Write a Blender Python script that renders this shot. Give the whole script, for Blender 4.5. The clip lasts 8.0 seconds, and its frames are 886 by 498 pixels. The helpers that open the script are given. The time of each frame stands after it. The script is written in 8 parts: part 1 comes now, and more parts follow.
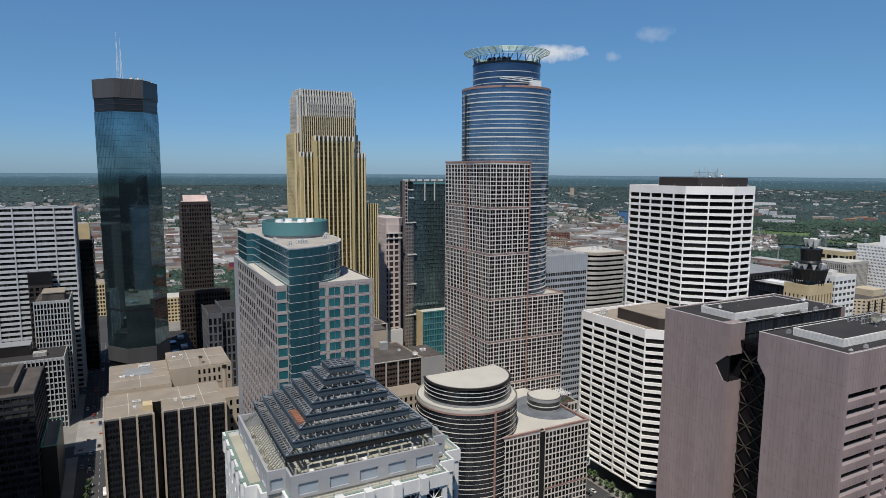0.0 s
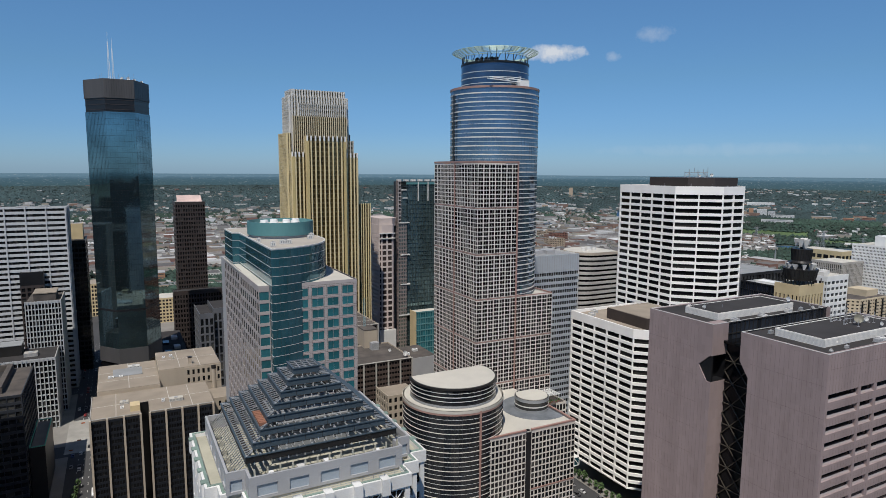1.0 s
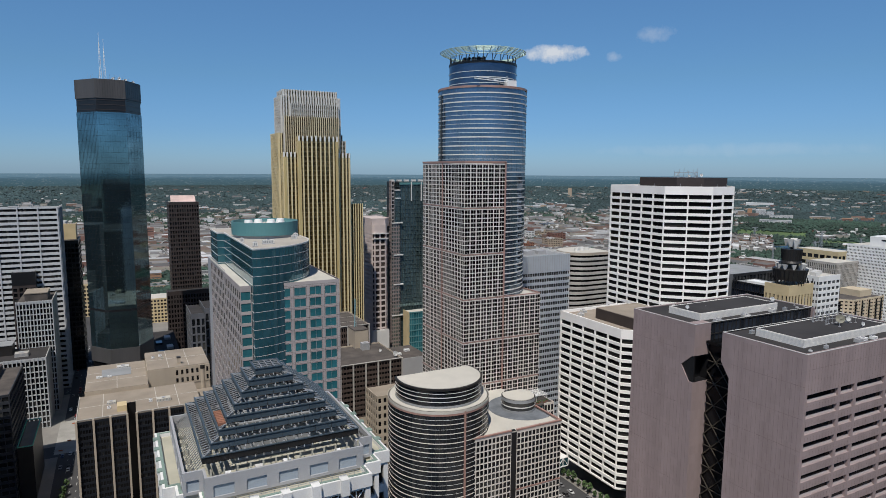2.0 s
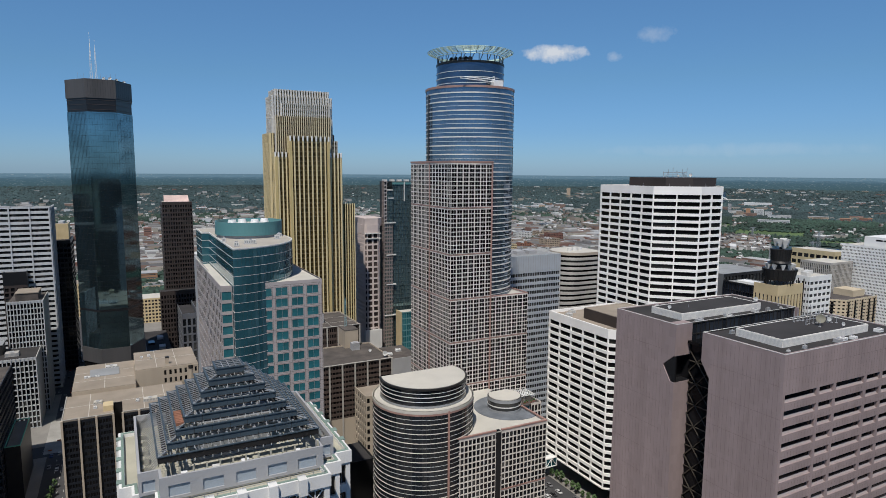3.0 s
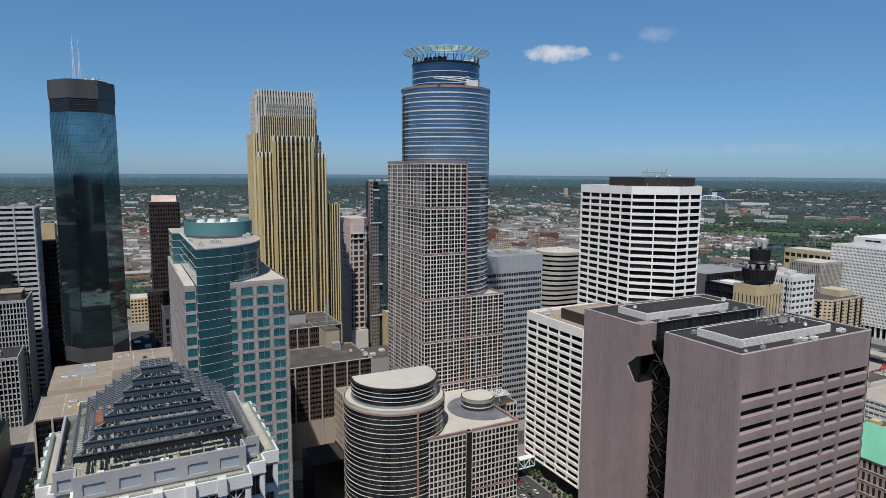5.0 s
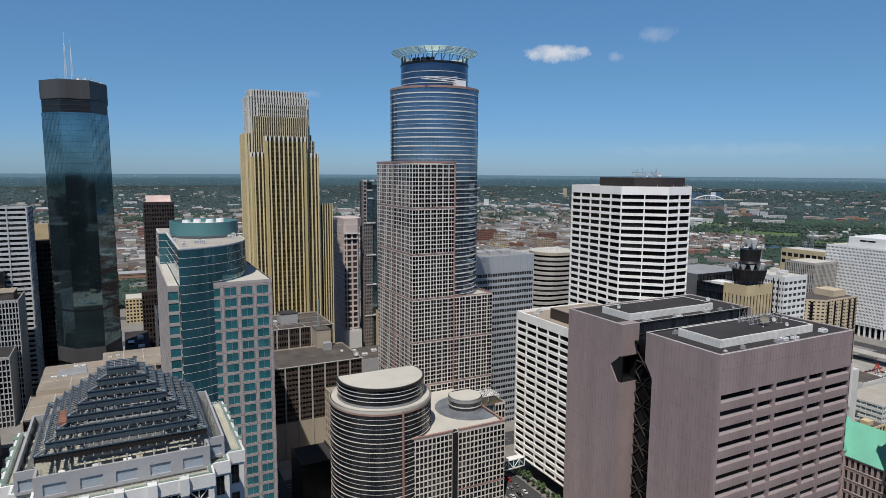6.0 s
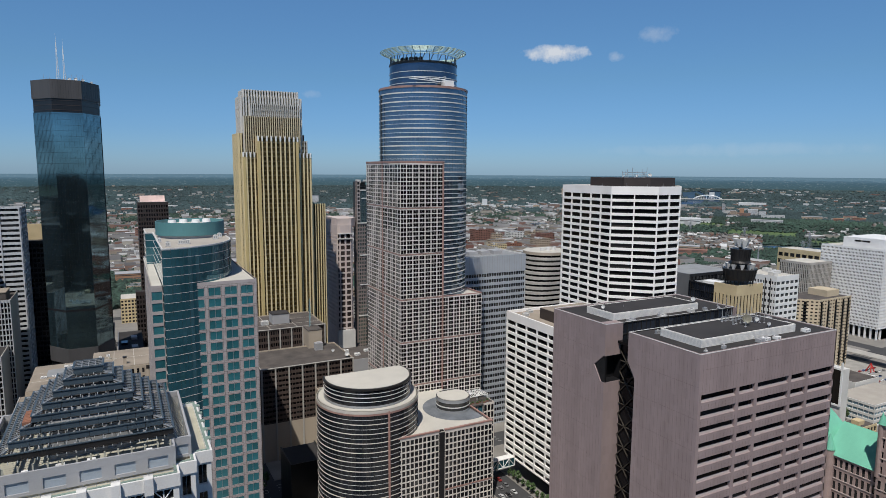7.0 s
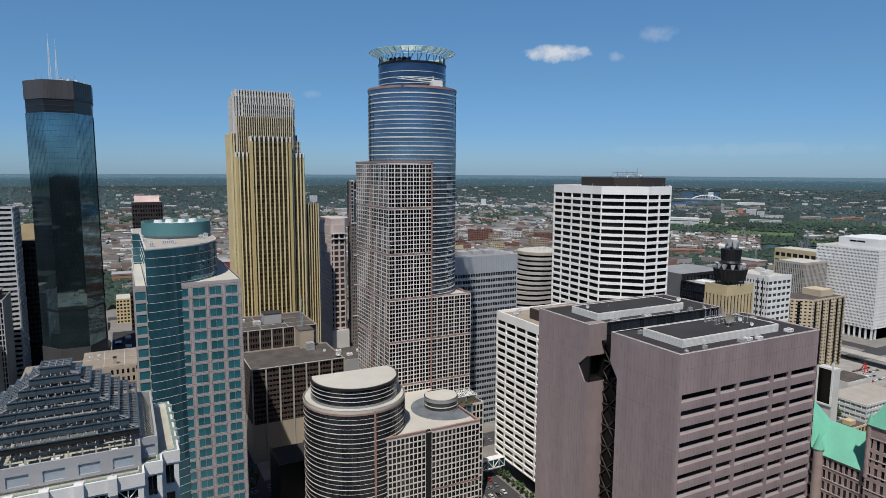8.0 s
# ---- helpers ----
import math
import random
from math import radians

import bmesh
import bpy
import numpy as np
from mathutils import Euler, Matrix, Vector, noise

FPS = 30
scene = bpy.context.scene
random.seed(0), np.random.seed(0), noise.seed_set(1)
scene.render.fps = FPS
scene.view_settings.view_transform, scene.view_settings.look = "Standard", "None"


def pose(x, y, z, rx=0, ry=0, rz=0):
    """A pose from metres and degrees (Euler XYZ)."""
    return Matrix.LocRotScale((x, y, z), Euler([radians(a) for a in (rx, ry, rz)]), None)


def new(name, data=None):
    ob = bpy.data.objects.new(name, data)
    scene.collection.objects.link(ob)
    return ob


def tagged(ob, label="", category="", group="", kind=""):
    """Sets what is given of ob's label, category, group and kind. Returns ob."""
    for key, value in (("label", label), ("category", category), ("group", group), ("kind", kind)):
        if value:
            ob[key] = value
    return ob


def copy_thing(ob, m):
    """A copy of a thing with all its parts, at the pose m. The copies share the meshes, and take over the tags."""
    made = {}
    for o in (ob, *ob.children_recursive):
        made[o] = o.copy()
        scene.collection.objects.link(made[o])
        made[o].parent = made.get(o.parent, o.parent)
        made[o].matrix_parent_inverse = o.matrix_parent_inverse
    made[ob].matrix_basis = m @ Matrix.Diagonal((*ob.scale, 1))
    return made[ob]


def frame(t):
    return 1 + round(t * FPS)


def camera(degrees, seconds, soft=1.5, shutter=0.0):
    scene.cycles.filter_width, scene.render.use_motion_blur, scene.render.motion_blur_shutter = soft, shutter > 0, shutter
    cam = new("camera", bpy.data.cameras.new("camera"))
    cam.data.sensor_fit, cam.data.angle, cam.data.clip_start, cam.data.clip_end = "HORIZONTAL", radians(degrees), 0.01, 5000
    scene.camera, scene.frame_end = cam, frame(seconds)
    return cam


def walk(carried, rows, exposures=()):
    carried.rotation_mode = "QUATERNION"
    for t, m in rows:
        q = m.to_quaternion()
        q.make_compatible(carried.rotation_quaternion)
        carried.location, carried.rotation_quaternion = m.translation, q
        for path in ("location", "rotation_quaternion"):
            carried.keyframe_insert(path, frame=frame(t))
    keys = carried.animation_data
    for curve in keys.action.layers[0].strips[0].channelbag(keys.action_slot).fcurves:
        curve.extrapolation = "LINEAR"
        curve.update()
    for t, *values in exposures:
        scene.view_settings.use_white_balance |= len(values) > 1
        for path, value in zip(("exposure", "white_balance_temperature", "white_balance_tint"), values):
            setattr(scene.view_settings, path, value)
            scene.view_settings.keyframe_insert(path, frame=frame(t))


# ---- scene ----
cam = camera(70.6, 8.0, soft=0.75)
METRES, EYE, TILT, LEAN, TURN = 52.0, 178.0, 0.0, 0.0, -27.6
ROWS = [
    (0.0, 0.0, 0.0, 0.0, 0.04, -7.17, -0.35),
    (0.5, 0.06, 0.0023, 0.0012, 0.05, -7.16, -0.34),
    (1.0, 0.1226, 0.0055, 0.0021, 0.07, -7.17, -0.33),
    (1.5, 0.1873, 0.0078, 0.001, 0.1, -7.15, -0.32),
    (3.0, 0.3868, 0.013, 0.0008, 0.16, -7.15, -0.33),
    (3.5, 0.4534, 0.0134, 0.0004, 0.17, -7.15, -0.32),
    (4.0, 0.5191, 0.0147, -0.0002, 0.18, -7.14, -0.32),
    (4.5, 0.5823, 0.0157, -0.0004, 0.21, -7.14, -0.32),
    (6.0, 0.767, 0.0122, 0.003, 0.29, -7.14, -0.32),
    (6.5, 0.8258, 0.0115, 0.0035, 0.3, -7.15, -0.31),
    (7.0, 0.8827, 0.0115, 0.0034, 0.3, -7.14, -0.29),
    (7.5, 0.9403, 0.011, 0.0035, 0.32, -7.14, -0.27),
    (8.0, 0.9996, 0.0123, 0.0039, 0.34, -7.14, -0.27),
]
walk(cam, [(t, pose(0, 0, EYE, TILT, LEAN, TURN) @ pose(METRES * x, METRES * y, METRES * z, 90 + pitch, roll, yaw)) for t, x, y, z, yaw, pitch, roll in ROWS])

# ---- world and sun ----
SUN_TRAVEL = Vector((0.37, 0.46, -1.0)).normalized()
ELEV = math.asin(-SUN_TRAVEL.z)
world = bpy.data.worlds.new("sky")
scene.world = world
world.use_nodes = True
wn, wl = world.node_tree.nodes, world.node_tree.links
wn.clear()
w_out = wn.new("ShaderNodeOutputWorld")
w_bg = wn.new("ShaderNodeBackground")
w_sky = wn.new("ShaderNodeTexSky")
w_sky.sky_type = "NISHITA"
w_sky.sun_disc = False
w_sky.sun_elevation = ELEV
w_sky.sun_rotation = math.atan2(-SUN_TRAVEL.x, -SUN_TRAVEL.y)
w_sky.altitude = 300
w_sky.air_density, w_sky.dust_density, w_sky.ozone_density = 1.0, 0.3, 4.0
w_bg.inputs["Strength"].default_value = 0.145
w_geo = wn.new("ShaderNodeTexCoord")


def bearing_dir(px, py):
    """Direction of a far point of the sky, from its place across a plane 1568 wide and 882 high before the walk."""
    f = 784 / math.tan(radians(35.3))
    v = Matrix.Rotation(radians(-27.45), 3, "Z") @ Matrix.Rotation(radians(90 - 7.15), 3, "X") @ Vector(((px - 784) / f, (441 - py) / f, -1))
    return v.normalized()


def cloud_mask(px, py, wide, tall, dens, scale):
    """A soft ragged cloud round one direction of the sky."""
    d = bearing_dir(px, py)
    right = d.cross(Vector((0, 0, 1))).normalized()
    up = right.cross(d)
    terms = []
    for axis, size in ((right, wide), (up, tall)):
        dot = wn.new("ShaderNodeVectorMath")
        dot.operation = "DOT_PRODUCT"
        wl.new(w_geo.outputs["Generated"], dot.inputs[0])
        dot.inputs[1].default_value = axis
        m = wn.new("ShaderNodeMath")
        m.operation = "MULTIPLY"
        wl.new(dot.outputs["Value"], m.inputs[0])
        m.inputs[1].default_value = 1 / size
        p = wn.new("ShaderNodeMath")
        p.operation = "POWER"
        ab = wn.new("ShaderNodeMath")
        ab.operation = "ABSOLUTE"
        wl.new(m.outputs[0], ab.inputs[0])
        wl.new(ab.outputs[0], p.inputs[0])
        p.inputs[1].default_value = 2
        terms.append(p)
    add = wn.new("ShaderNodeMath")
    add.operation = "ADD"
    wl.new(terms[0].outputs[0], add.inputs[0])
    wl.new(terms[1].outputs[0], add.inputs[1])
    front = wn.new("ShaderNodeVectorMath")
    front.operation = "DOT_PRODUCT"
    wl.new(w_geo.outputs["Generated"], front.inputs[0])
    front.inputs[1].default_value = d
    gate = wn.new("ShaderNodeMath")
    gate.operation = "GREATER_THAN"
    wl.new(front.outputs["Value"], gate.inputs[0])
    gate.inputs[1].default_value = 0.5
    nz = wn.new("ShaderNodeTexNoise")
    nz.inputs["Scale"].default_value = scale
    nz.inputs["Detail"].default_value = 6
    nz.inputs["Roughness"].default_value = 0.6
    wl.new(w_geo.outputs["Generated"], nz.inputs["Vector"])
    sub = wn.new("ShaderNodeMath")
    sub.operation = "MULTIPLY_ADD"
    wl.new(add.outputs[0], sub.inputs[0])
    sub.inputs[1].default_value = -0.55
    wl.new(nz.outputs["Fac"], sub.inputs[2])
    ramp = wn.new("ShaderNodeMapRange")
    ramp.inputs["From Min"].default_value = 0.12
    ramp.inputs["From Max"].default_value = 0.55
    ramp.inputs["To Max"].default_value = dens
    wl.new(sub.outputs[0], ramp.inputs["Value"])
    out = wn.new("ShaderNodeMath")
    out.operation = "MULTIPLY"
    wl.new(ramp.outputs[0], out.inputs[0])
    wl.new(gate.outputs[0], out.inputs[1])
    return out


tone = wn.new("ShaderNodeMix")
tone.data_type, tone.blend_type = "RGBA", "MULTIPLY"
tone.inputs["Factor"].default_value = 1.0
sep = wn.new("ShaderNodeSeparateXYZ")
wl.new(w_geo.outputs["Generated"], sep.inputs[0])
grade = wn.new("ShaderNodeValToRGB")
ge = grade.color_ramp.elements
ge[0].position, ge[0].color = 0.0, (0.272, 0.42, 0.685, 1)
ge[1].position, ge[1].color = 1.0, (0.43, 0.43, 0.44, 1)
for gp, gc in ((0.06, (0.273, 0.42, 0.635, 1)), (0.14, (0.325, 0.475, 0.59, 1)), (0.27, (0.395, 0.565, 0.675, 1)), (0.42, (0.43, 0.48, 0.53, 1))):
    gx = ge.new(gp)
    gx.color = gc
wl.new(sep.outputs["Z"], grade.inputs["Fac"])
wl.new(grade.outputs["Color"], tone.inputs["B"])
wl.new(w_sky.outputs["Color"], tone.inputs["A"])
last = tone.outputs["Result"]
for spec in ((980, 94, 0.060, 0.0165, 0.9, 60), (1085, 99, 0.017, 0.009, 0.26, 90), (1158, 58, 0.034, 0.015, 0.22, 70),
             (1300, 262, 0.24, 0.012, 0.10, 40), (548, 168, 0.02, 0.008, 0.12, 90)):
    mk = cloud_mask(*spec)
    mx = wn.new("ShaderNodeMix")
    mx.data_type = "RGBA"
    wl.new(mk.outputs[0], mx.inputs["Factor"])
    wl.new(last, mx.inputs["A"])
    mx.inputs["B"].default_value = (4.6, 4.8, 5.1, 1)
    last = mx.outputs["Result"]
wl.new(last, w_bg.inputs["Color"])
wl.new(w_bg.outputs[0], w_out.inputs[0])

sun = new("sun", bpy.data.lights.new("sun", "SUN"))
sun.data.energy, sun.data.angle, sun.data.color = 4.3, radians(0.55), (1.0, 0.955, 0.88)
sun.rotation_mode = "QUATERNION"
sun.rotation_quaternion = SUN_TRAVEL.to_track_quat("-Z", "Y")


# ---- materials ----
def material(name, color, rough=0.7, metal=0.0, grain=0.15, scale=0.6, fine=6.0, bump=0.0, second=None, spread=0.0, spec=0.5, streak=False, island=0.0, blinds=0.0):
    """A procedural surface: colour with broad stains and fine grain, relief, and differences from piece to piece."""
    m = bpy.data.materials.new(name)
    m.use_nodes = True
    n, k = m.node_tree.nodes, m.node_tree.links
    b = n["Principled BSDF"]
    b.inputs["Roughness"].default_value, b.inputs["Metallic"].default_value = rough, metal
    b.inputs["Specular IOR Level"].default_value = spec
    co = n.new("ShaderNodeTexCoord")
    vec = co.outputs["Object"]
    if streak:
        mp = n.new("ShaderNodeMapping")
        mp.inputs["Scale"].default_value = (1, 1, 0.08)
        k.new(vec, mp.inputs["Vector"])
        vec = mp.outputs["Vector"]
    big = n.new("ShaderNodeTexNoise")
    big.inputs["Scale"].default_value, big.inputs["Detail"].default_value = scale * 0.25, 5
    small = n.new("ShaderNodeTexNoise")
    small.inputs["Scale"].default_value, small.inputs["Detail"].default_value = fine, 3
    k.new(vec, big.inputs["Vector"])
    k.new(co.outputs["Object"], small.inputs["Vector"])
    mixf = n.new("ShaderNodeMath")
    mixf.operation = "MULTIPLY_ADD"
    k.new(small.outputs["Fac"], mixf.inputs[0])
    mixf.inputs[1].default_value = 0.35
    k.new(big.outputs["Fac"], mixf.inputs[2])
    rng = n.new("ShaderNodeMapRange")
    rng.inputs["From Min"].default_value, rng.inputs["From Max"].default_value = 0.42, 0.95
    k.new(mixf.outputs[0], rng.inputs["Value"])
    dark = second or tuple(c * (1 - grain * 2) for c in color)
    lite = color if second else tuple(min(1, c * (1 + grain)) for c in color)
    mx = n.new("ShaderNodeMix")
    mx.data_type = "RGBA"
    k.new(rng.outputs[0], mx.inputs["Factor"])
    mx.inputs["A"].default_value, mx.inputs["B"].default_value = (*dark, 1), (*lite, 1)
    res = mx.outputs["Result"]
    amount = max(spread, island)
    if amount or blinds:
        add = n.new("ShaderNodeMath")
        add.operation = "ADD"
        k.new(n.new("ShaderNodeObjectInfo").outputs["Random"], add.inputs[0])
        k.new(n.new("ShaderNodeNewGeometry").outputs["Random Per Island"], add.inputs[1])
        fr = n.new("ShaderNodeMath")
        fr.operation = "FRACT"
        k.new(add.outputs[0], fr.inputs[0])
        r2 = n.new("ShaderNodeMapRange")
        r2.inputs["To Min"].default_value, r2.inputs["To Max"].default_value = 1 - amount, 1 + amount
        k.new(fr.outputs[0], r2.inputs["Value"])
        sc = n.new("ShaderNodeVectorMath")
        sc.operation = "SCALE"
        k.new(res, sc.inputs[0])
        k.new(r2.outputs[0], sc.inputs["Scale"])
        res = sc.outputs["Vector"]
        if blinds:
            step = n.new("ShaderNodeMapRange")
            step.inputs["From Min"].default_value, step.inputs["From Max"].default_value = 0.80, 1.0
            k.new(fr.outputs[0], step.inputs["Value"])
            bl = n.new("ShaderNodeMix")
            bl.data_type = "RGBA"
            k.new(step.outputs[0], bl.inputs["Factor"])
            k.new(res, bl.inputs["A"])
            bl.inputs["B"].default_value = (blinds, blinds * 0.97, blinds * 0.9, 1)
            res = bl.outputs["Result"]
    k.new(res, b.inputs["Base Color"])
    if bump:
        bp = n.new("ShaderNodeBump")
        bp.inputs["Strength"].default_value, bp.inputs["Distance"].default_value = bump, 0.3
        k.new(small.outputs["Fac"], bp.inputs["Height"])
        k.new(bp.outputs[0], b.inputs["Normal"])
    return m


def pane(name, color, rough=0.06, metal=0.0, spec=0.8, wave=0.02, spread=0.5, wavescale=0.5, blinds=0.0):
    """Facade glass: dark behind, clear reflections, a slight warp, no two panes alike."""
    m = material(name, color, rough, metal, 0.2, 0.3, 1.0, 0, None, spread, spec, island=spread, blinds=blinds)
    n, k = m.node_tree.nodes, m.node_tree.links
    nz = n.new("ShaderNodeTexNoise")
    nz.inputs["Scale"].default_value = wavescale
    bp = n.new("ShaderNodeBump")
    bp.inputs["Strength"].default_value, bp.inputs["Distance"].default_value = 1.0, wave
    co = n.new("ShaderNodeTexCoord")
    k.new(co.outputs["Object"], nz.inputs["Vector"])
    k.new(nz.outputs["Fac"], bp.inputs["Height"])
    k.new(bp.outputs[0], n["Principled BSDF"].inputs["Normal"])
    return m


def slab_tone(m, size, amount):
    """Slight differences from slab to slab of a stone or roof surface, on a grid of that size."""
    n, k = m.node_tree.nodes, m.node_tree.links
    b = n["Principled BSDF"]
    was = b.inputs["Base Color"].links[0].from_socket
    co, snap, wh = n.new("ShaderNodeTexCoord"), n.new("ShaderNodeVectorMath"), n.new("ShaderNodeTexWhiteNoise")
    snap.operation = "SNAP"
    snap.inputs[1].default_value = size
    k.new(co.outputs["Object"], snap.inputs[0])
    k.new(snap.outputs["Vector"], wh.inputs["Vector"])
    rg, sc = n.new("ShaderNodeMapRange"), n.new("ShaderNodeVectorMath")
    rg.inputs["To Min"].default_value, rg.inputs["To Max"].default_value = 1 - amount, 1 + amount
    k.new(wh.outputs["Value"], rg.inputs["Value"])
    sc.operation = "SCALE"
    k.new(was, sc.inputs[0])
    k.new(rg.outputs[0], sc.inputs["Scale"])
    k.new(sc.outputs["Vector"], b.inputs["Base Color"])
    return m


GRANITE = material("pale_granite", (0.64, 0.585, 0.535), 0.6, 0, 0.08, 0.5, 5)
BRIGHT_GRANITE = material("polished_pale_granite", (0.68, 0.63, 0.59), 0.5, 0, 0.06, 0.5, 5)
RED_STONE = material("red_granite", (0.36, 0.215, 0.18), 0.5, 0, 0.1, 0.5, 5)
WHITE_STONE = material("white_stone", (0.88, 0.855, 0.83), 0.7, 0, 0.05, 0.3, 3, streak=True)
PINK_STONE = material("pinkish_stone", (0.37, 0.33, 0.32), 0.65, 0, 0.08, 0.5, 4)
MAUVE = material("mauve_granite", (0.315, 0.245, 0.24), 0.55, 0, 0.11, 0.5, 5, streak=True)
slab_tone(MAUVE, (1.55, 1.55, 3.4), 0.055)
MAUVE_SILL = material("sloped_granite_sill", (0.30, 0.255, 0.25), 0.6, 0, 0.08, 0.4, 5)
TAN = material("tan_concrete", (0.40, 0.34, 0.27), 0.8, 0, 0.1, 0.3, 4, streak=True)
slab_tone(PINK_STONE, (2.3, 2.3, 1.4), 0.05)
TAN_ROOF = material("tan_gravel_roof", (0.32, 0.272, 0.22), 0.95, 0, 0.16, 0.35, 8, second=(0.22, 0.185, 0.148))
PALE_ROOF = material("pale_membrane_roof", (0.55, 0.52, 0.46), 0.85, 0, 0.1, 0.3, 4, second=(0.43, 0.41, 0.37))
GREY_ROOF = material("grey_membrane_roof", (0.26, 0.27, 0.28), 0.9, 0, 0.12, 0.3, 4)
DARK_ROOF = material("dark_gravel_roof", (0.032, 0.029, 0.029), 0.95, 0, 0.2, 0.3, 9)
BROWN_CONCRETE = material("brown_concrete", (0.062, 0.043, 0.036), 0.8, 0, 0.12, 0.4, 4)
BROWN_ROOF = material("brown_stained_roof", (0.115, 0.098, 0.087), 0.95, 0, 0.2, 0.6, 8, second=(0.048, 0.042, 0.039))
CONCRETE = material("weathered_concrete", (0.40, 0.38, 0.35), 0.85, 0, 0.12, 0.4, 4, streak=True)
LIGHT_METAL = material("light_grey_panel", (0.58, 0.57, 0.55), 0.6, 0, 0.06, 0.4, 3)
GREY_PANEL = material("grey_stone_panel", (0.36, 0.36, 0.37), 0.6, 0, 0.06, 0.4, 4)
BLUE_STEEL = material("blue_grey_painted_steel", (0.060, 0.084, 0.104), 0.45, 0.1, 0.1, 0.6, 4)
DARK_STEEL = material("dark_bronze_steel", (0.030, 0.028, 0.027), 0.45, 0.3, 0.15, 0.6, 4)
STEEL = material("galvanised_steel", (0.42, 0.43, 0.44), 0.45, 0.5, 0.1, 1, 6)
WHITE_PAINT = material("white_paint", (0.78, 0.78, 0.77), 0.5, 0, 0.05, 0.5, 4)
CREAM = material("cream_painted_metal", (0.42, 0.40, 0.32), 0.6, 0, 0.1, 0.8, 5)
TEAL_PAINT = material("teal_painted_metal", (0.085, 0.215, 0.225), 0.5, 0, 0.05, 0.4, 2)
VERDIGRIS = material("green_copper_roof", (0.17, 0.50, 0.36), 0.7, 0, 0.1, 0.4, 5, streak=True)
ORANGE_RUST = material("rust_orange_louvre", (0.26, 0.115, 0.07), 0.8, 0, 0.2, 1, 5)
YELLOW_STONE = material("yellow_limestone", (0.56, 0.45, 0.27), 0.75, 0, 0.08, 0.5, 4)
BRICK_RED = material("red_brown_brick", (0.20, 0.095, 0.07), 0.85, 0, 0.12, 0.4, 6)
DARK_BROWN = material("dark_brown_granite", (0.045, 0.034, 0.031), 0.5, 0, 0.12, 0.4, 5)
BLACK_PANEL = material("black_metal_panel", (0.016, 0.016, 0.018), 0.35, 0.2, 0.15, 0.4, 4)
GOLD_METAL = material("gold_metal_fin", (0.56, 0.44, 0.21), 0.45, 0.1, 0.06, 0.3, 3)
PALE_FIN = material("pale_stone_fin", (0.68, 0.565, 0.33), 0.5, 0, 0.05, 0.3, 3)
GREY_SPANDREL = material("grey_metal_spandrel", (0.22, 0.20, 0.16), 0.4, 0.2, 0.1, 0.4, 4)
SILVER_FIN = material("silver_stone_fin", (0.66, 0.64, 0.60), 0.45, 0.1, 0.05, 0.3, 3)
BRONZE_SPANDREL = material("bronze_spandrel", (0.125, 0.09, 0.042), 0.35, 0.2, 0.15, 0.4, 4)
GLASS_BLACK = pane("black_window_glass", (0.008, 0.008, 0.009), 0.08, 0, 0.2, 0.01, blinds=0.035)
GLASS_DARK = pane("dark_window_glass", (0.012, 0.014, 0.016), 0.06, 0, 0.6, 0.015, blinds=0.07)
GLASS_TEAL = pane("teal_window_glass", (0.045, 0.20, 0.235), 0.05, 0.35, 0.8, 0.02, 0.22)
GLASS_TEAL_DARK = pane("dark_teal_curtain_glass", (0.048, 0.160, 0.200), 0.04, 0.45, 0.8, 0.02, 0.3)
GLASS_BLUE = pane("blue_reflective_glass", (0.185, 0.25, 0.325), 0.05, 0.82, 0.9, 0.012, 0.10)
GLASS_CROWN = pane("navy_crown_glass", (0.085, 0.125, 0.185), 0.05, 0.82, 0.9, 0.012, 0.15)
GLASS_STEEL = pane("steel_blue_mirror_glass", (0.165, 0.262, 0.295), 0.04, 0.95, 0.9, 0.003, 0.12, 0.9)
GLASS_BRONZE = pane("bronze_window_glass", (0.12, 0.088, 0.035), 0.08, 0.5, 0.7, 0.015, 0.4)
GLASS_GREEN = pane("green_black_curtain_glass", (0.15, 0.23, 0.24), 0.04, 0.7, 0.9, 0.04, 0.25)
ASPHALT = material("asphalt", (0.052, 0.052, 0.055), 0.9, 0, 0.15, 0.15, 3)
PAVING = material("concrete_paving", (0.22, 0.207, 0.19), 0.9, 0, 0.12, 0.3, 2)
LINE = material("road_marking_paint", (0.70, 0.70, 0.68), 0.7, 0, 0.1, 2, 5)
LEAF = material("leaf_green", (0.055, 0.105, 0.030), 0.8, 0, 0.25, 0.8, 4, island=0.45)
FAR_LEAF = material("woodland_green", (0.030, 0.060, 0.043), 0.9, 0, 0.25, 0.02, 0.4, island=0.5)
BARK = material("bark", (0.09, 0.065, 0.045), 0.9, 0, 0.2, 2, 8)
GLASS_DRUM = pane("drum_ribbon_glass", (0.022, 0.026, 0.032), 0.05, 0.25, 0.9, 0.03)
LOUVRE_BLUE = material("blue_grey_louvre_panel", (0.33, 0.375, 0.42), 0.5, 0, 0.08, 0.5, 4)
SCREEN = material("warm_white_louvre", (0.78, 0.75, 0.70), 0.6, 0, 0.06, 0.4, 3)
WATER = material("river_water", (0.03, 0.06, 0.11), 0.2, 0, 0.1, 0.02, 0.2, 0.05)


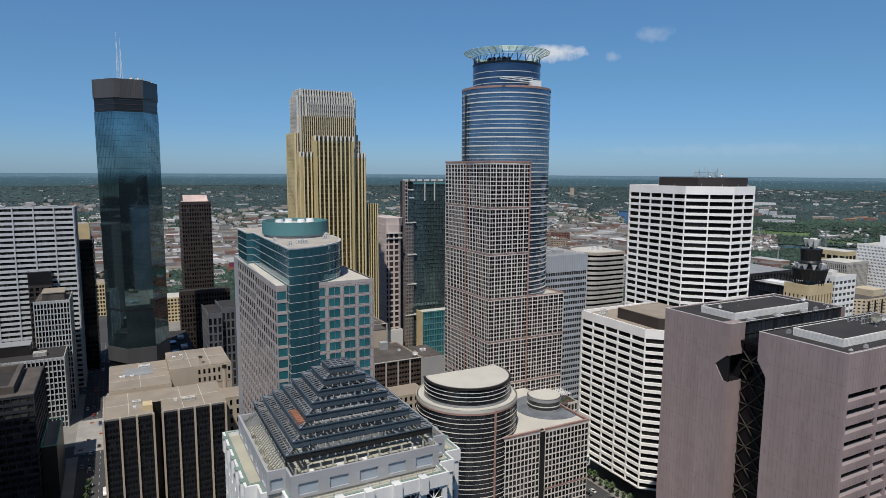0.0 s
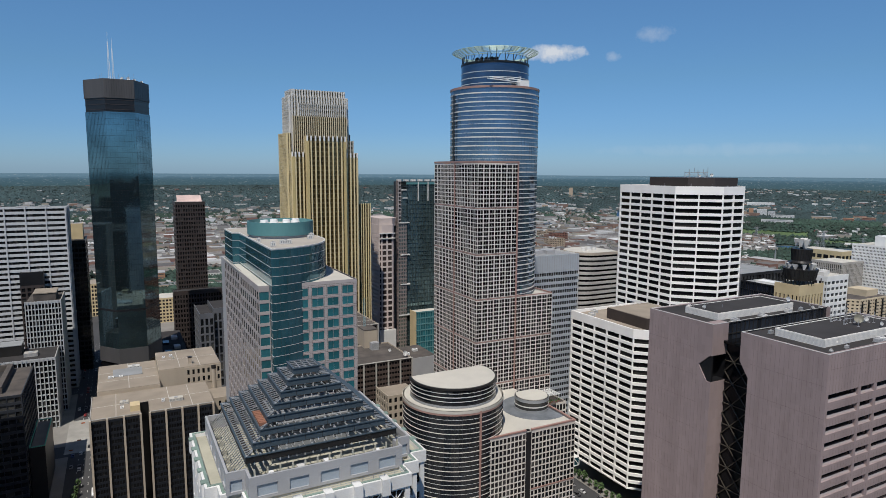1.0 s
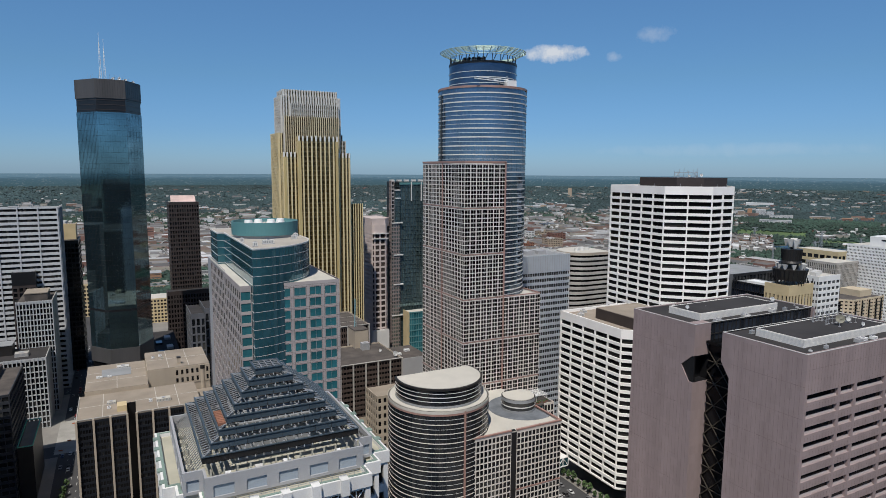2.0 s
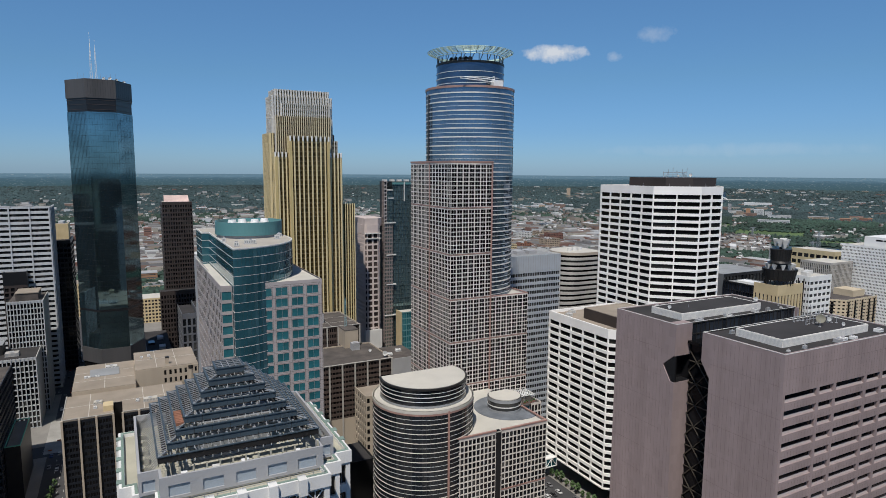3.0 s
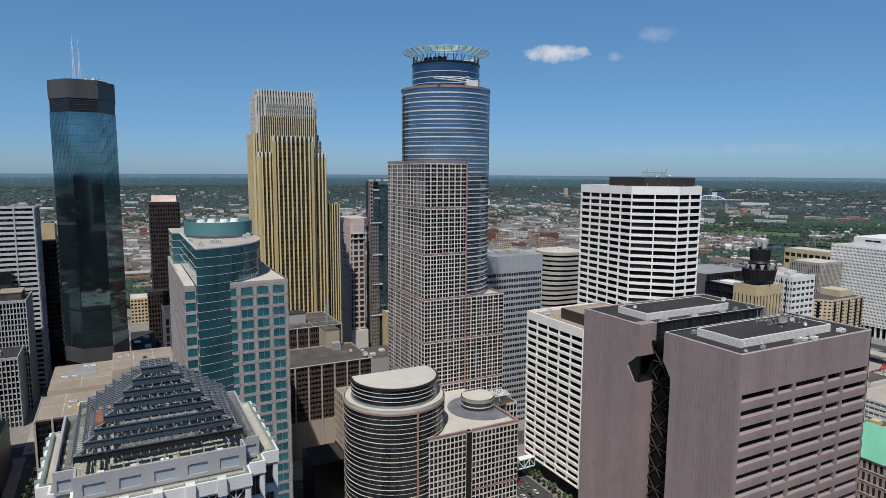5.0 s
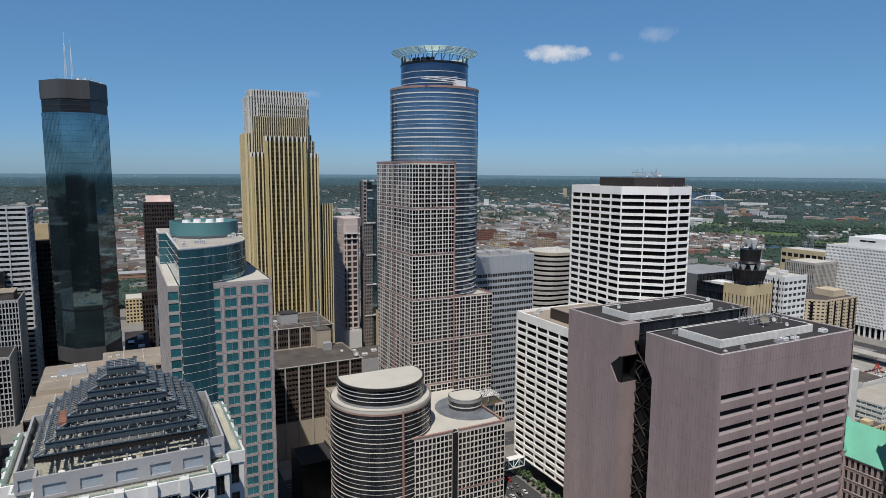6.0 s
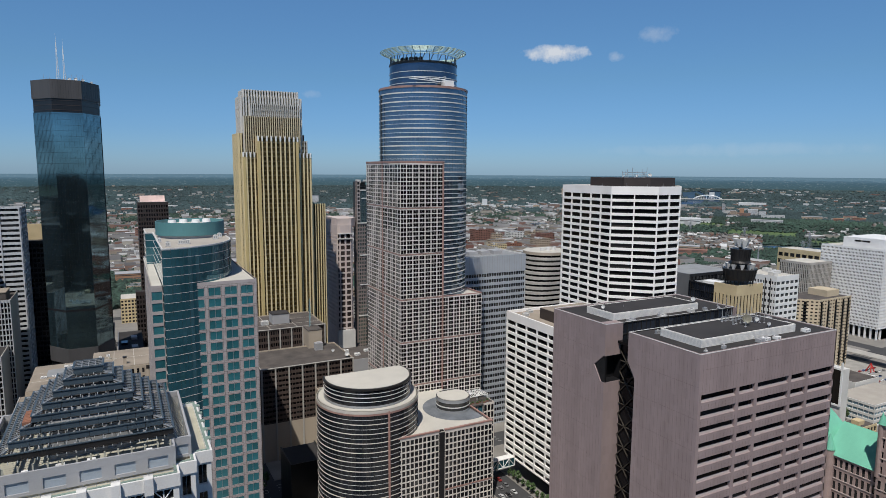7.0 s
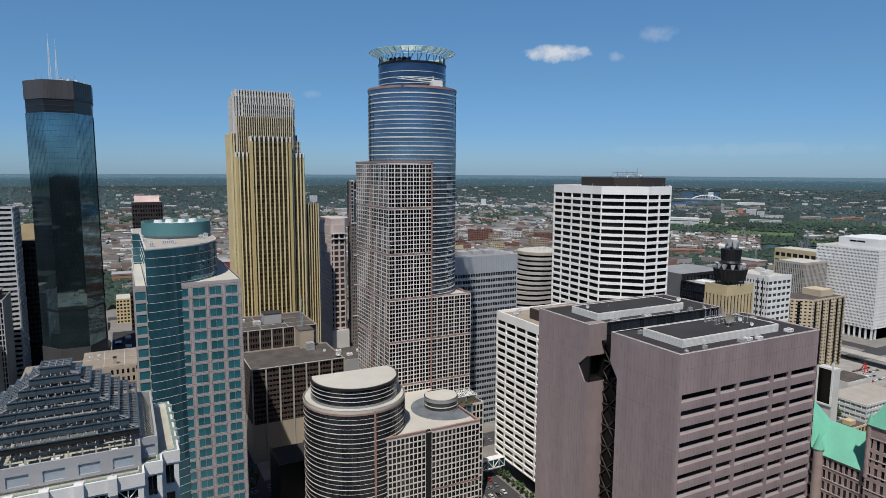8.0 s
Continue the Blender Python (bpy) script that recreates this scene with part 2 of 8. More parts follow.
# ---- mesh helpers ----
def fast_mesh(name, verts, quads, tris=None):
    """A mesh from arrays of corners, four-sided and three-sided faces."""
    me = bpy.data.meshes.new(name)
    verts = np.asarray(verts, np.float32).reshape(-1, 3)
    quads = np.asarray(quads if quads is not None else [], np.int32).reshape(-1, 4)
    tris = np.asarray(tris if tris is not None else [], np.int32).reshape(-1, 3)
    me.vertices.add(len(verts))
    me.vertices.foreach_set("co", verts.ravel())
    loops = np.concatenate([quads.ravel(), tris.ravel()])
    me.loops.add(len(loops))
    me.loops.foreach_set("vertex_index", loops)
    me.polygons.add(len(quads) + len(tris))
    starts = np.concatenate([np.arange(len(quads)) * 4, len(quads) * 4 + np.arange(len(tris)) * 3]).astype(np.int32)
    me.polygons.foreach_set("loop_start", starts)
    me.polygons.foreach_set("use_smooth", np.zeros(len(me.polygons), bool))
    me.update(calc_edges=True)
    me.validate()
    return me


BOX_Q = np.array([[0, 3, 2, 1], [4, 5, 6, 7], [0, 1, 5, 4], [1, 2, 6, 5], [2, 3, 7, 6], [3, 0, 4, 7]])


def box_arrays(rows):
    r = np.asarray(rows, float).reshape(-1, 6)
    idx = np.array([[0, 1, 2], [3, 1, 2], [3, 4, 2], [0, 4, 2], [0, 1, 5], [3, 1, 5], [3, 4, 5], [0, 4, 5]])
    v = r[:, idx].reshape(-1, 3)
    q = (BOX_Q[None] + 8 * np.arange(len(r))[:, None, None]).reshape(-1, 4)
    return v, q


def thing(name, at, label="", category="", group="", kind=""):
    ob = new(name)
    ob.empty_display_size = 1
    ob.location = at
    return tagged(ob, label, category, group, kind)


def home(parent):
    p = Vector((0, 0, 0))
    while parent is not None:
        p += parent.location
        parent = parent.parent
    return p


def part(name, me, mat, parent, label="", kind=""):
    """One mesh (in world places) as one object under a thing or a part of it."""
    if isinstance(me, bmesh.types.BMesh):
        bm, me = me, bpy.data.meshes.new(name)
        bm.to_mesh(me)
        bm.free()
    if parent is not None:
        me.transform(Matrix.Translation(-home(parent)))
    me.materials.clear()
    me.materials.append(mat)
    ob = new(name, me)
    ob.parent = parent
    return tagged(ob, label, "", "", kind)


def alone(name, me, mat, label, category, kind="", group=""):
    """One mesh that is a whole thing."""
    me.materials.clear()
    me.materials.append(mat)
    return tagged(new(name, me), label, category, group, kind)


def boxes(name, rows, mat, parent, label="", kind=""):
    v, q = box_arrays(rows)
    return part(name, fast_mesh(name, v, q), mat, parent, label, kind)


def prism(name, poly, z0, z1, mat, parent, label=""):
    n = len(poly)
    v = [(x, y, z0) for x, y in poly] + [(x, y, z1) for x, y in poly]
    me = bpy.data.meshes.new(name)
    me.from_pydata(v, [], [list(range(n))[::-1], list(range(n, 2 * n))] + [[i, (i + 1) % n, n + (i + 1) % n, n + i] for i in range(n)])
    return part(name, me, mat, parent, label)


def inset(poly, d):
    """The polygon (anticlockwise) moved inwards by d."""
    out, n = [], len(poly)
    for i in range(n):
        p, c, q = (Vector(poly[(i + k) % n]) for k in (-1, 0, 1))
        a, b = (c - p).normalized(), (q - c).normalized()
        na, nb = Vector((-a.y, a.x)), Vector((-b.y, b.x))
        m = (na + nb) / max(0.2, 1 + na.dot(nb))
        out.append(tuple(c + m * d))
    return out


def rect(x0, y0, x1, y1):
    return [(x0, y0), (x1, y0), (x1, y1), (x0, y1)]


def arc(cx, cy, r, a0, a1, n):
    return [(cx + r * math.cos(radians(a0 + (a1 - a0) * i / n)), cy + r * math.sin(radians(a0 + (a1 - a0) * i / n))) for i in range(n + 1)]


def face_boxes(p0, p1, rows):
    """Boxes in a wall's own frame (along, outwards, up) as corners in the world."""
    a, b = Vector(p0), Vector(p1)
    u = (b - a).normalized()
    n = Vector((u.y, -u.x))
    v, q = box_arrays(rows)
    w = np.empty_like(v)
    w[:, 0] = a.x + v[:, 0] * u.x + v[:, 1] * n.x
    w[:, 1] = a.y + v[:, 0] * u.y + v[:, 1] * n.y
    w[:, 2] = v[:, 2]
    return w, q[:, ::-1]


def lattice(p0, p1, us, zs, hole, depth):
    """One plate with openings: us and zs are its grid lines, hole(i, j) says which cells are open, with reveals of that depth."""
    a, b = Vector(p0), Vector(p1)
    u = (b - a).normalized()
    n = Vector((u.y, -u.x))
    nu, nz = len(us), len(zs)
    V = [(a.x + u.x * s, a.y + u.y * s, z) for z in zs for s in us]
    Q = []

    def deep(i, j):
        s, z = us[i], zs[j]
        V.append((a.x + u.x * s - n.x * depth, a.y + u.y * s - n.y * depth, z))
        return len(V) - 1
    for j in range(nz - 1):
        for i in range(nu - 1):
            c = (j * nu + i, j * nu + i + 1, (j + 1) * nu + i + 1, (j + 1) * nu + i)
            if hole(i, j):
                d = (deep(i, j), deep(i + 1, j), deep(i + 1, j + 1), deep(i, j + 1))
                for k in range(4):
                    Q.append((c[k], c[(k + 1) % 4], d[(k + 1) % 4], d[k]))
            else:
                Q.append(c)
    ring = [(i, 0) for i in range(nu)] + [(nu - 1, j) for j in range(1, nz)] + [(i, nz - 1) for i in range(nu - 2, -1, -1)] + [(0, j) for j in range(nz - 2, 0, -1)]
    back = [deep(i, j) for i, j in ring]
    front = [j * nu + i for i, j in ring]
    m = len(ring)
    for k in range(m):
        Q.append((front[(k + 1) % m], front[k], back[k], back[(k + 1) % m]))
    return V, Q


def facade(th, p0, p1, z0, z1, cols, rows, pier, band, depth, wall, glass, singles=0, split=1, proud=0.0, name="wall_grid", top=None, base=0.0, skip=None, fin=None, edge=None, fin_width=None, mullion=0.0):
    """A wall plate of piers and bands with recessed panes, from p0 to p1 with the outside on the right.
    singles: how many panes, from the top row down, are pieces of their own; split: panes in one bay; proud: ribs that stand out on the piers."""
    L = (Vector(p1) - Vector(p0)).length
    top = band if top is None else top
    edge = pier / 2 if edge is None else edge
    e = 0.004
    base = max(base, band * 0.5)
    ch = (z1 - top - z0 - base + band) / rows
    cw = (L - 2 * edge + pier) / cols
    us, zs = [e], [z0]
    for i in range(cols):
        us += [edge + i * cw, edge + (i + 1) * cw - pier]
    us.append(L - e)
    for j in range(rows):
        zs += [z0 + base + j * ch, z0 + base + (j + 1) * ch - band]
    zs.append(z1)
    solid = skip or (lambda i, j: False)
    V, Q = lattice(p0, p1, us, zs, lambda i, j: i % 2 == 1 and j % 2 == 1 and not solid(i // 2, j // 2), depth)
    part(name, fast_mesh(name, V, Q), wall, th)
    a, b = Vector(p0), Vector(p1)
    u = (b - a).normalized()
    n = Vector((u.y, -u.x))
    hm = home(th)
    turn = math.atan2(u.y, u.x)
    cells = []
    for j in range(rows - 1, -1, -1):
        for i in range(cols):
            if solid(i, j):
                continue
            ua, ub = us[1 + 2 * i], us[2 + 2 * i]
            for s in range(split):
                w = (ub - ua) / split
                g = 0.06 if split > 1 else 0.0
                cells.append((ua + s * w + g * (s > 0), ua + (s + 1) * w - g * (s < split - 1), zs[1 + 2 * j], zs[2 + 2 * j]))
    back = -depth + 0.02
    shared = {}
    for ua, ub, zc, zd in cells[:singles]:
        key = (round(ub - ua, 2), round(zd - zc, 2))
        if key not in shared:
            w, h = ub - ua, zd - zc
            vv, qq = box_arrays([(-w / 2, -0.04, -h / 2, w / 2, 0.04, h / 2)])
            shared[key] = fast_mesh("window", vv, qq)
            shared[key].materials.append(glass)
        ob = new("window", shared[key])
        c = a + u * ((ua + ub) / 2) + n * (back + 0.04)
        ob.parent = th
        ob.location = Vector((c.x, c.y, (zc + zd) / 2)) - hm
        ob.rotation_euler = (0, 0, turn)
    if mullion:
        bars_ = [(us[1 + 2 * i] + (us[2 + 2 * i] - us[1 + 2 * i]) * s / split - mullion / 2, -depth, z0 + base, us[1 + 2 * i] + (us[2 + 2 * i] - us[1 + 2 * i]) * s / split + mullion / 2, -0.03, z1 - top) for i in range(cols) for s in range(1, split)]
        v, q = face_boxes(p0, p1, bars_)
        part("mullions", fast_mesh("mullions", v, q), wall, th, "", "stuff")
    rest = cells[singles:]
    if rest:
        v, q = face_boxes(p0, p1, [(ua, -depth, zc, ub, back, zd) for ua, ub, zc, zd in rest])
        part("glazing", fast_mesh("glazing", v, q), glass, th, kind="stuff")
    if proud:
        fw = (fin_width or pier) / 2
        vv, qq = box_arrays([(-fw, -proud, z0, fw, 0.02, z1 + 0.3)])
        me = fast_mesh("rib", vv, qq)
        me.materials.append(fin or wall)
        for i in range(cols + 1):
            s = min(L - fw, max(fw, edge - pier / 2 + i * cw))
            ob = new("rib", me)
            c = a + u * s
            ob.parent = th
            ob.location = Vector((c.x, c.y, 0)) - Vector((hm.x, hm.y, 0))
            ob.rotation_euler = (0, 0, turn)


def blank(th, p0, p1, z0, z1, depth, mat, name="wall_panel"):
    L = (Vector(p1) - Vector(p0)).length
    v, q = face_boxes(p0, p1, [(0.004, -depth, z0, L - 0.004, 0, z1)])
    return part(name, fast_mesh(name, v, q), mat, th)


def shell(th, poly, z0, z1, depth, core, roof, edges, parapet=0.9):
    """A block: core, roof inside a parapet, and one wall for each edge: a dict for facade(), or a material for a blank wall."""
    prism("core", inset(poly, depth), z0, z1 - parapet - 0.3, core, th)
    prism("roof", inset(poly, depth - 0.02), z1 - parapet - 0.3, z1 - parapet, roof, th)
    for i, e in enumerate(edges):
        p0, p1 = poly[i], poly[(i + 1) % len(poly)]
        if isinstance(e, dict):
            facade(th, p0, p1, z0, z1, depth=depth, **e)
        elif e is not None:
            blank(th, p0, p1, z0, z1, depth, e)


def arc_band(name, cx, cy, r0, r1, bands, a0, a1, n, mat, parent, label=""):
    """Curved bands (z0, z1) between two radii, each a piece of its own."""
    full = abs(a1 - a0) >= 359.9
    m = n if full else n + 1
    for z0, z1 in bands:
        V, Q = [], []
        for i in range(m):
            t = radians(a0 + (a1 - a0) * i / n)
            c, s = math.cos(t), math.sin(t)
            V += [(cx + r1 * c, cy + r1 * s, z0), (cx + r1 * c, cy + r1 * s, z1), (cx + r0 * c, cy + r0 * s, z1), (cx + r0 * c, cy + r0 * s, z0)]
        for i in range(n):
            a, b = 4 * i, 4 * ((i + 1) % m)
            for k in range(4):
                Q.append((a + k, b + k, b + (k + 1) % 4, a + (k + 1) % 4))
        if not full:
            Q += [(0, 1, 2, 3), (4 * n + 3, 4 * n + 2, 4 * n + 1, 4 * n)]
        me = fast_mesh(name, V, Q)
        ob = part(name, me, mat, parent, label)
    return ob


def tube(rows, r, sides=6):
    """Straight round bars between pairs of points, as one mesh's arrays."""
    V, Q = [], []
    for a, b in rows:
        a, b = Vector(a), Vector(b)
        d = (b - a).normalized()
        s = d.orthogonal().normalized()
        t = d.cross(s)
        o = len(V)
        for p in (a, b):
            for i in range(sides):
                w = 2 * math.pi * i / sides
                V.append(p + (s * math.cos(w) + t * math.sin(w)) * r)
        for i in range(sides):
            j = (i + 1) % sides
            Q.append((o + i, o + j, o + sides + j, o + sides + i))
    return V, Q


def ring_wall(name, poly, thick, z0, z1, mat, parent, label=""):
    """A closed wall round a polygon, as one piece."""
    inn, n = inset(poly, thick), len(poly)
    V = [(x, y, z) for z in (z0, z1) for ring in (poly, inn) for x, y in ring]
    Q = []
    for i in range(n):
        j = (i + 1) % n
        Q += [(i, j, 2 * n + j, 2 * n + i), (n + j, n + i, 3 * n + i, 3 * n + j), (2 * n + i, 2 * n + j, 3 * n + j, 3 * n + i), (j, i, n + i, n + j)]
    return part(name, fast_mesh(name, V, Q), mat, parent, label)


def tubes(name, rows, r, mat, parent, label="", sides=6, kind="stuff"):
    """Bars joined into one part, for those too thin or too many to tell apart."""
    V, Q = tube(rows, r, sides)
    return part(name, fast_mesh(name, [tuple(v) for v in V], Q), mat, parent, label, kind)


def bars(name, rows, r, mat, parent, label="", sides=6):
    """Bars that can be told apart, each a part."""
    for row in rows:
        tubes(name, [row], r, mat, parent, label, sides, "")


def cylinder(name, cx, cy, r, z0, z1, mat, parent, n=32, r_top=None, label=""):
    rt = r if r_top is None else r_top
    V = [(cx + r * math.cos(2 * math.pi * i / n), cy + r * math.sin(2 * math.pi * i / n), z0) for i in range(n)]
    V += [(cx + rt * math.cos(2 * math.pi * i / n), cy + rt * math.sin(2 * math.pi * i / n), z1) for i in range(n)]
    F = [list(range(n))[::-1], list(range(n, 2 * n))] + [[i, (i + 1) % n, n + (i + 1) % n, n + i] for i in range(n)]
    me = bpy.data.meshes.new(name)
    me.from_pydata(V, [], F)
    return part(name, me, mat, parent, label)


# ---- ground, streets and distance ----
CX, CY, EYE_Z = 24.0, -12.0, 178.0


def lie(r):
    """Height of the land at a distance from the walk's middle: level under the city, then rising to the horizon."""
    return 0.0 if r < 1500 else EYE_Z - EYE_Z * r * (3000 - r) / 2.25e6


def shrink(r):
    """How much smaller things lie out there, where the land is drawn together."""
    return 1.0 if r < 1500 else (3000 - r) * r / 2.25e6


def city_ground():
    m = material("city_ground", (0.17, 0.16, 0.145), 0.95, 0, 0.2, 0.05, 1.0)
    n, k = m.node_tree.nodes, m.node_tree.links
    b = n["Principled BSDF"]
    co = n.new("ShaderNodeTexCoord")
    base = n.new("ShaderNodeTexNoise")
    base.inputs["Scale"].default_value, base.inputs["Detail"].default_value = 0.012, 8
    k.new(co.outputs["Object"], base.inputs["Vector"])
    ramp = n.new("ShaderNodeValToRGB")
    e = ramp.color_ramp.elements
    e[0].position, e[0].color = 0.38, (0.05, 0.05, 0.052, 1)
    e[1].position, e[1].color = 0.70, (0.075, 0.105, 0.045, 1)
    for p, c in ((0.47, (0.08, 0.078, 0.073, 1)), (0.53, (0.095, 0.088, 0.078, 1)), (0.57, (0.10, 0.10, 0.085, 1)), (0.62, (0.055, 0.09, 0.035, 1))):
        x = e.new(p)
        x.color = c
    k.new(base.outputs["Fac"], ramp.inputs["Fac"])
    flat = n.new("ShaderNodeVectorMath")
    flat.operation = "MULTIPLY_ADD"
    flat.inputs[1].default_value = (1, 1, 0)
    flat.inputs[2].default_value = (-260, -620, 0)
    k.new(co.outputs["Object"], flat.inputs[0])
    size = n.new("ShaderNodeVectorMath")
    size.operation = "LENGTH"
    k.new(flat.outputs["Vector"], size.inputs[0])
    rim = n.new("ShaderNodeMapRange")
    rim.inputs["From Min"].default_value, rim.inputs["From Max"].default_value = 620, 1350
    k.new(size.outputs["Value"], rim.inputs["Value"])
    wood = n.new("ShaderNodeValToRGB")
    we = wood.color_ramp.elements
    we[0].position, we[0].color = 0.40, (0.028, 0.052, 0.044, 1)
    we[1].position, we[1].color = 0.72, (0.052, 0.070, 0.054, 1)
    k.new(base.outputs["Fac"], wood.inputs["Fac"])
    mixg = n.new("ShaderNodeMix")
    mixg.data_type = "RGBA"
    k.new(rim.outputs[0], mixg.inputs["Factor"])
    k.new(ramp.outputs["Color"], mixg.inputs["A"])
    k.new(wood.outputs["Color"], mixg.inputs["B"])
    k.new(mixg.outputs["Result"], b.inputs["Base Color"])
    return m


radii = [0] + [60 * i for i in range(1, 26)] + [1500 + 1412 * i / 40 for i in range(1, 41)]
seg = 128
gv, gq = [], []
for r in radii:
    for i in range(seg):
        a = 2 * math.pi * i / seg
        gv.append((CX + r * math.cos(a), CY + r * math.sin(a), lie(r)))
for j in range(len(radii) - 1):
    for i in range(seg):
        gq.append((j * seg + i, j * seg + (i + 1) % seg, (j + 1) * seg + (i + 1) % seg, (j + 1) * seg + i))
gq = [q[::-1] for q in gq]
gme = fast_mesh("ground", gv, gq)
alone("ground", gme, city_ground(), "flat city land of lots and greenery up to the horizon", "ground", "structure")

STREET_X = [-20 + 123 * i for i in range(-4, 8)]
STREET_Y = [72 + 123 * i for i in range(0, 8)]
road_rows = [(x - 9, STREET_Y[0], 0.0, x + 9, STREET_Y[-1], 0.03) for x in STREET_X]
v, q = box_arrays(road_rows)
alone("road", fast_mesh("road", v, q), ASPHALT, "dark asphalt streets running between the city blocks", "road", "structure")
cross = []
for y in STREET_Y:
    for xa, xb in zip(STREET_X[:-1], STREET_X[1:]):
        cross.append((xa + 9, y - 9, 0.0, xb - 9, y + 9, 0.028))
v, q = box_arrays(cross)
alone("road", fast_mesh("road", v, q), ASPHALT, "dark asphalt cross streets between the city blocks", "road", "structure")
slabs = []
for xa, xb in zip(STREET_X[:-1], STREET_X[1:]):
    for ya, yb in zip(STREET_Y[:-1], STREET_Y[1:]):
        slabs.append((xa + 9, ya + 9, 0.0, xb - 9, yb - 9, 0.16))
v, q = box_arrays(slabs)
alone("pavement", fast_mesh("pavement", v, q), PAVING, "pale concrete pavement slabs with kerbs round the blocks", "pavement", "structure")
marks = []
for x in STREET_X[2:8]:
    y = 90.0
    while y < 720:
        for off in (-3.2, 0, 3.2):
            marks.append((x + off - 0.08, y, 0.03, x + off + 0.08, y + 3, 0.036))
        y += 9
for y in STREET_Y[1:6]:
    x = -140.0
    while x < 480:
        for off in (-3.2, 0, 3.2):
            marks.append((x, y + off - 0.08, 0.03, x + 3, y + off + 0.08, 0.036))
        x += 9
v, q = box_arrays(marks)
alone("lane_markings", fast_mesh("lane_markings", v, q), LINE, "dashed white lane markings on the asphalt streets", "road marking", "stuff")


# ---- the round blue tower on its granite block ----
def round_tower():
    th = thing("round_tower", (188.3, 288.3, 0), "tall round blue glass tower rising from stepped granite grid blocks", "skyscraper", "", "")
    cx, cy, R = 188.3, 288.3, 23.6
    # granite grid blocks, sectioned by red belts
    belts = [-2.0, 21.0, 44.0, 67.5, 90.7, 113.0, 136.0, 159.4, 182.0]

    def sections(p0, p1, top, cols, singles):
        for k in range(len(belts) - 1):
            if belts[k + 1] > top + 2:
                break
            z0, z1 = max(0.1, belts[k]), belts[k + 1]
            one = singles if belts[k + 1] > top - 30 else 0
            facade(th, p0, p1, z0 + 0.45, z1 - 0.45, cols, 10, 0.56, 0.42, 0.13, BRIGHT_GRANITE, GLASS_BLACK, one, 2, top=0.45, mullion=0.13)
            a, b = Vector(p0), Vector(p1)
            v, q = face_boxes(p0, p1, [(0.01, -0.5, z1 - 0.24, (b - a).length - 0.01, 0.1, z1 + 0.24)])
            part("belt", fast_mesh("belt", v, q), RED_STONE, th, "red granite belt course")
    prism("core", inset([(164.5, 264.5), (188.3, 264.5), (188.3, 312), (164.5, 312)], 0.18), 0, 181.2, BLACK_PANEL, th)
    prism("core", inset([(188.3, 264.5), (212, 264.5), (212, 312), (188.3, 312)], 0.18), 0, 112.0, BLACK_PANEL, th)
    prism("roof", [(165, 265), (188, 265), (188, 311.5), (165, 311.5)], 181.2, 181.6, PALE_ROOF, th)
    prism("roof", [(188, 265), (211.5, 265), (211.5, 311.5), (188, 311.5)], 112.0, 112.3, PALE_ROOF, th)
    sections((164.5, 264.5), (188.3, 264.5), 182, 7, 200)
    sections((164.5, 288.3), (164.5, 264.5), 182, 7, 60)
    sections((164.5, 312.0), (164.5, 288.3), 182, 7, 0)
    sections((188.3, 264.5), (212.0, 264.5), 113, 7, 40)
    sections((212.0, 264.5), (212.0, 312.0), 113, 14, 0)
    sections((188.3, 312.0), (164.5, 312.0), 182, 7, 0)
    boxes("corner_pier", [(187.9, 264.3, 0.1, 188.75, 265.2, 182.4)], RED_STONE, th, "red granite pier beside the curved glass")
    boxes("corner_pier", [(164.3, 287.9, 0.1, 164.9, 288.7, 182.2)], RED_STONE, th)
    boxes("coping", [(164.3, 264.3, 182.0, 188.9, 265.1, 182.9), (164.3, 265.1, 182.0, 165.1, 312.2, 182.9)], RED_STONE, th, "red granite coping")
    # round glass shaft
    arc_band("glass_shaft", cx, cy, R - 0.6, R - 0.25, [(0, 219.5)], 0, 360, 96, GLASS_BLUE, th, "blue mirror glass drum")
    cylinder("roof", cx, cy, R - 0.5, 219.0, 219.4, GREY_ROOF, th, 96)
    step = 2.19
    arc_band("white_band", cx, cy, R - 0.3, R + 0.02, [(219 - step * (2 * k + 1) - 0.27, 219 - step * (2 * k + 1) + 0.32) for k in range(24)], 0, 360, 96, BRIGHT_GRANITE, th, "pale granite spandrel bands")
    arc_band("thin_band", cx, cy, R - 0.3, R - 0.06, [(219 - step * 2 * (k + 1) - 0.12, 219 - step * 2 * (k + 1) + 0.12) for k in range(24)], 0, 360, 96, LIGHT_METAL, th, "thin metal bands")
    arc_band("red_rim", cx, cy, R - 1.0, R + 0.15, [(219.3, 220.4)], 0, 360, 96, RED_STONE, th, "red granite rim")
    v, q = [], []
    for i in range(72):
        a = 2 * math.pi * i / 72
        v += tube([((cx + (R - 0.22) * math.cos(a), cy + (R - 0.22) * math.sin(a), 112), (cx + (R - 0.22) * math.cos(a), cy + (R - 0.22) * math.sin(a), 219))], 0.05, 4)[0]
    q = [(o + i, o + (i + 1) % 4, o + 4 + (i + 1) % 4, o + 4 + i) for o in range(0, len(v), 8) for i in range(4)]
    part("mullions", fast_mesh("mullions", [tuple(p) for p in v], q), BLUE_STEEL, th, "", "stuff")
    # vertical dark recess in the shaft
    arc_band("recess", cx, cy, R - 0.3, R + 0.04, [(183, 217)], 172.5, 177.0, 4, BLACK_PANEL, th, "dark vertical recess")
    # crown
    rc = 17.9
    arc_band("crown_glass", cx, cy, rc - 0.4, rc, [(219.4, 232.9)], 0, 360, 80, GLASS_CROWN, th, "navy glass crown drum")
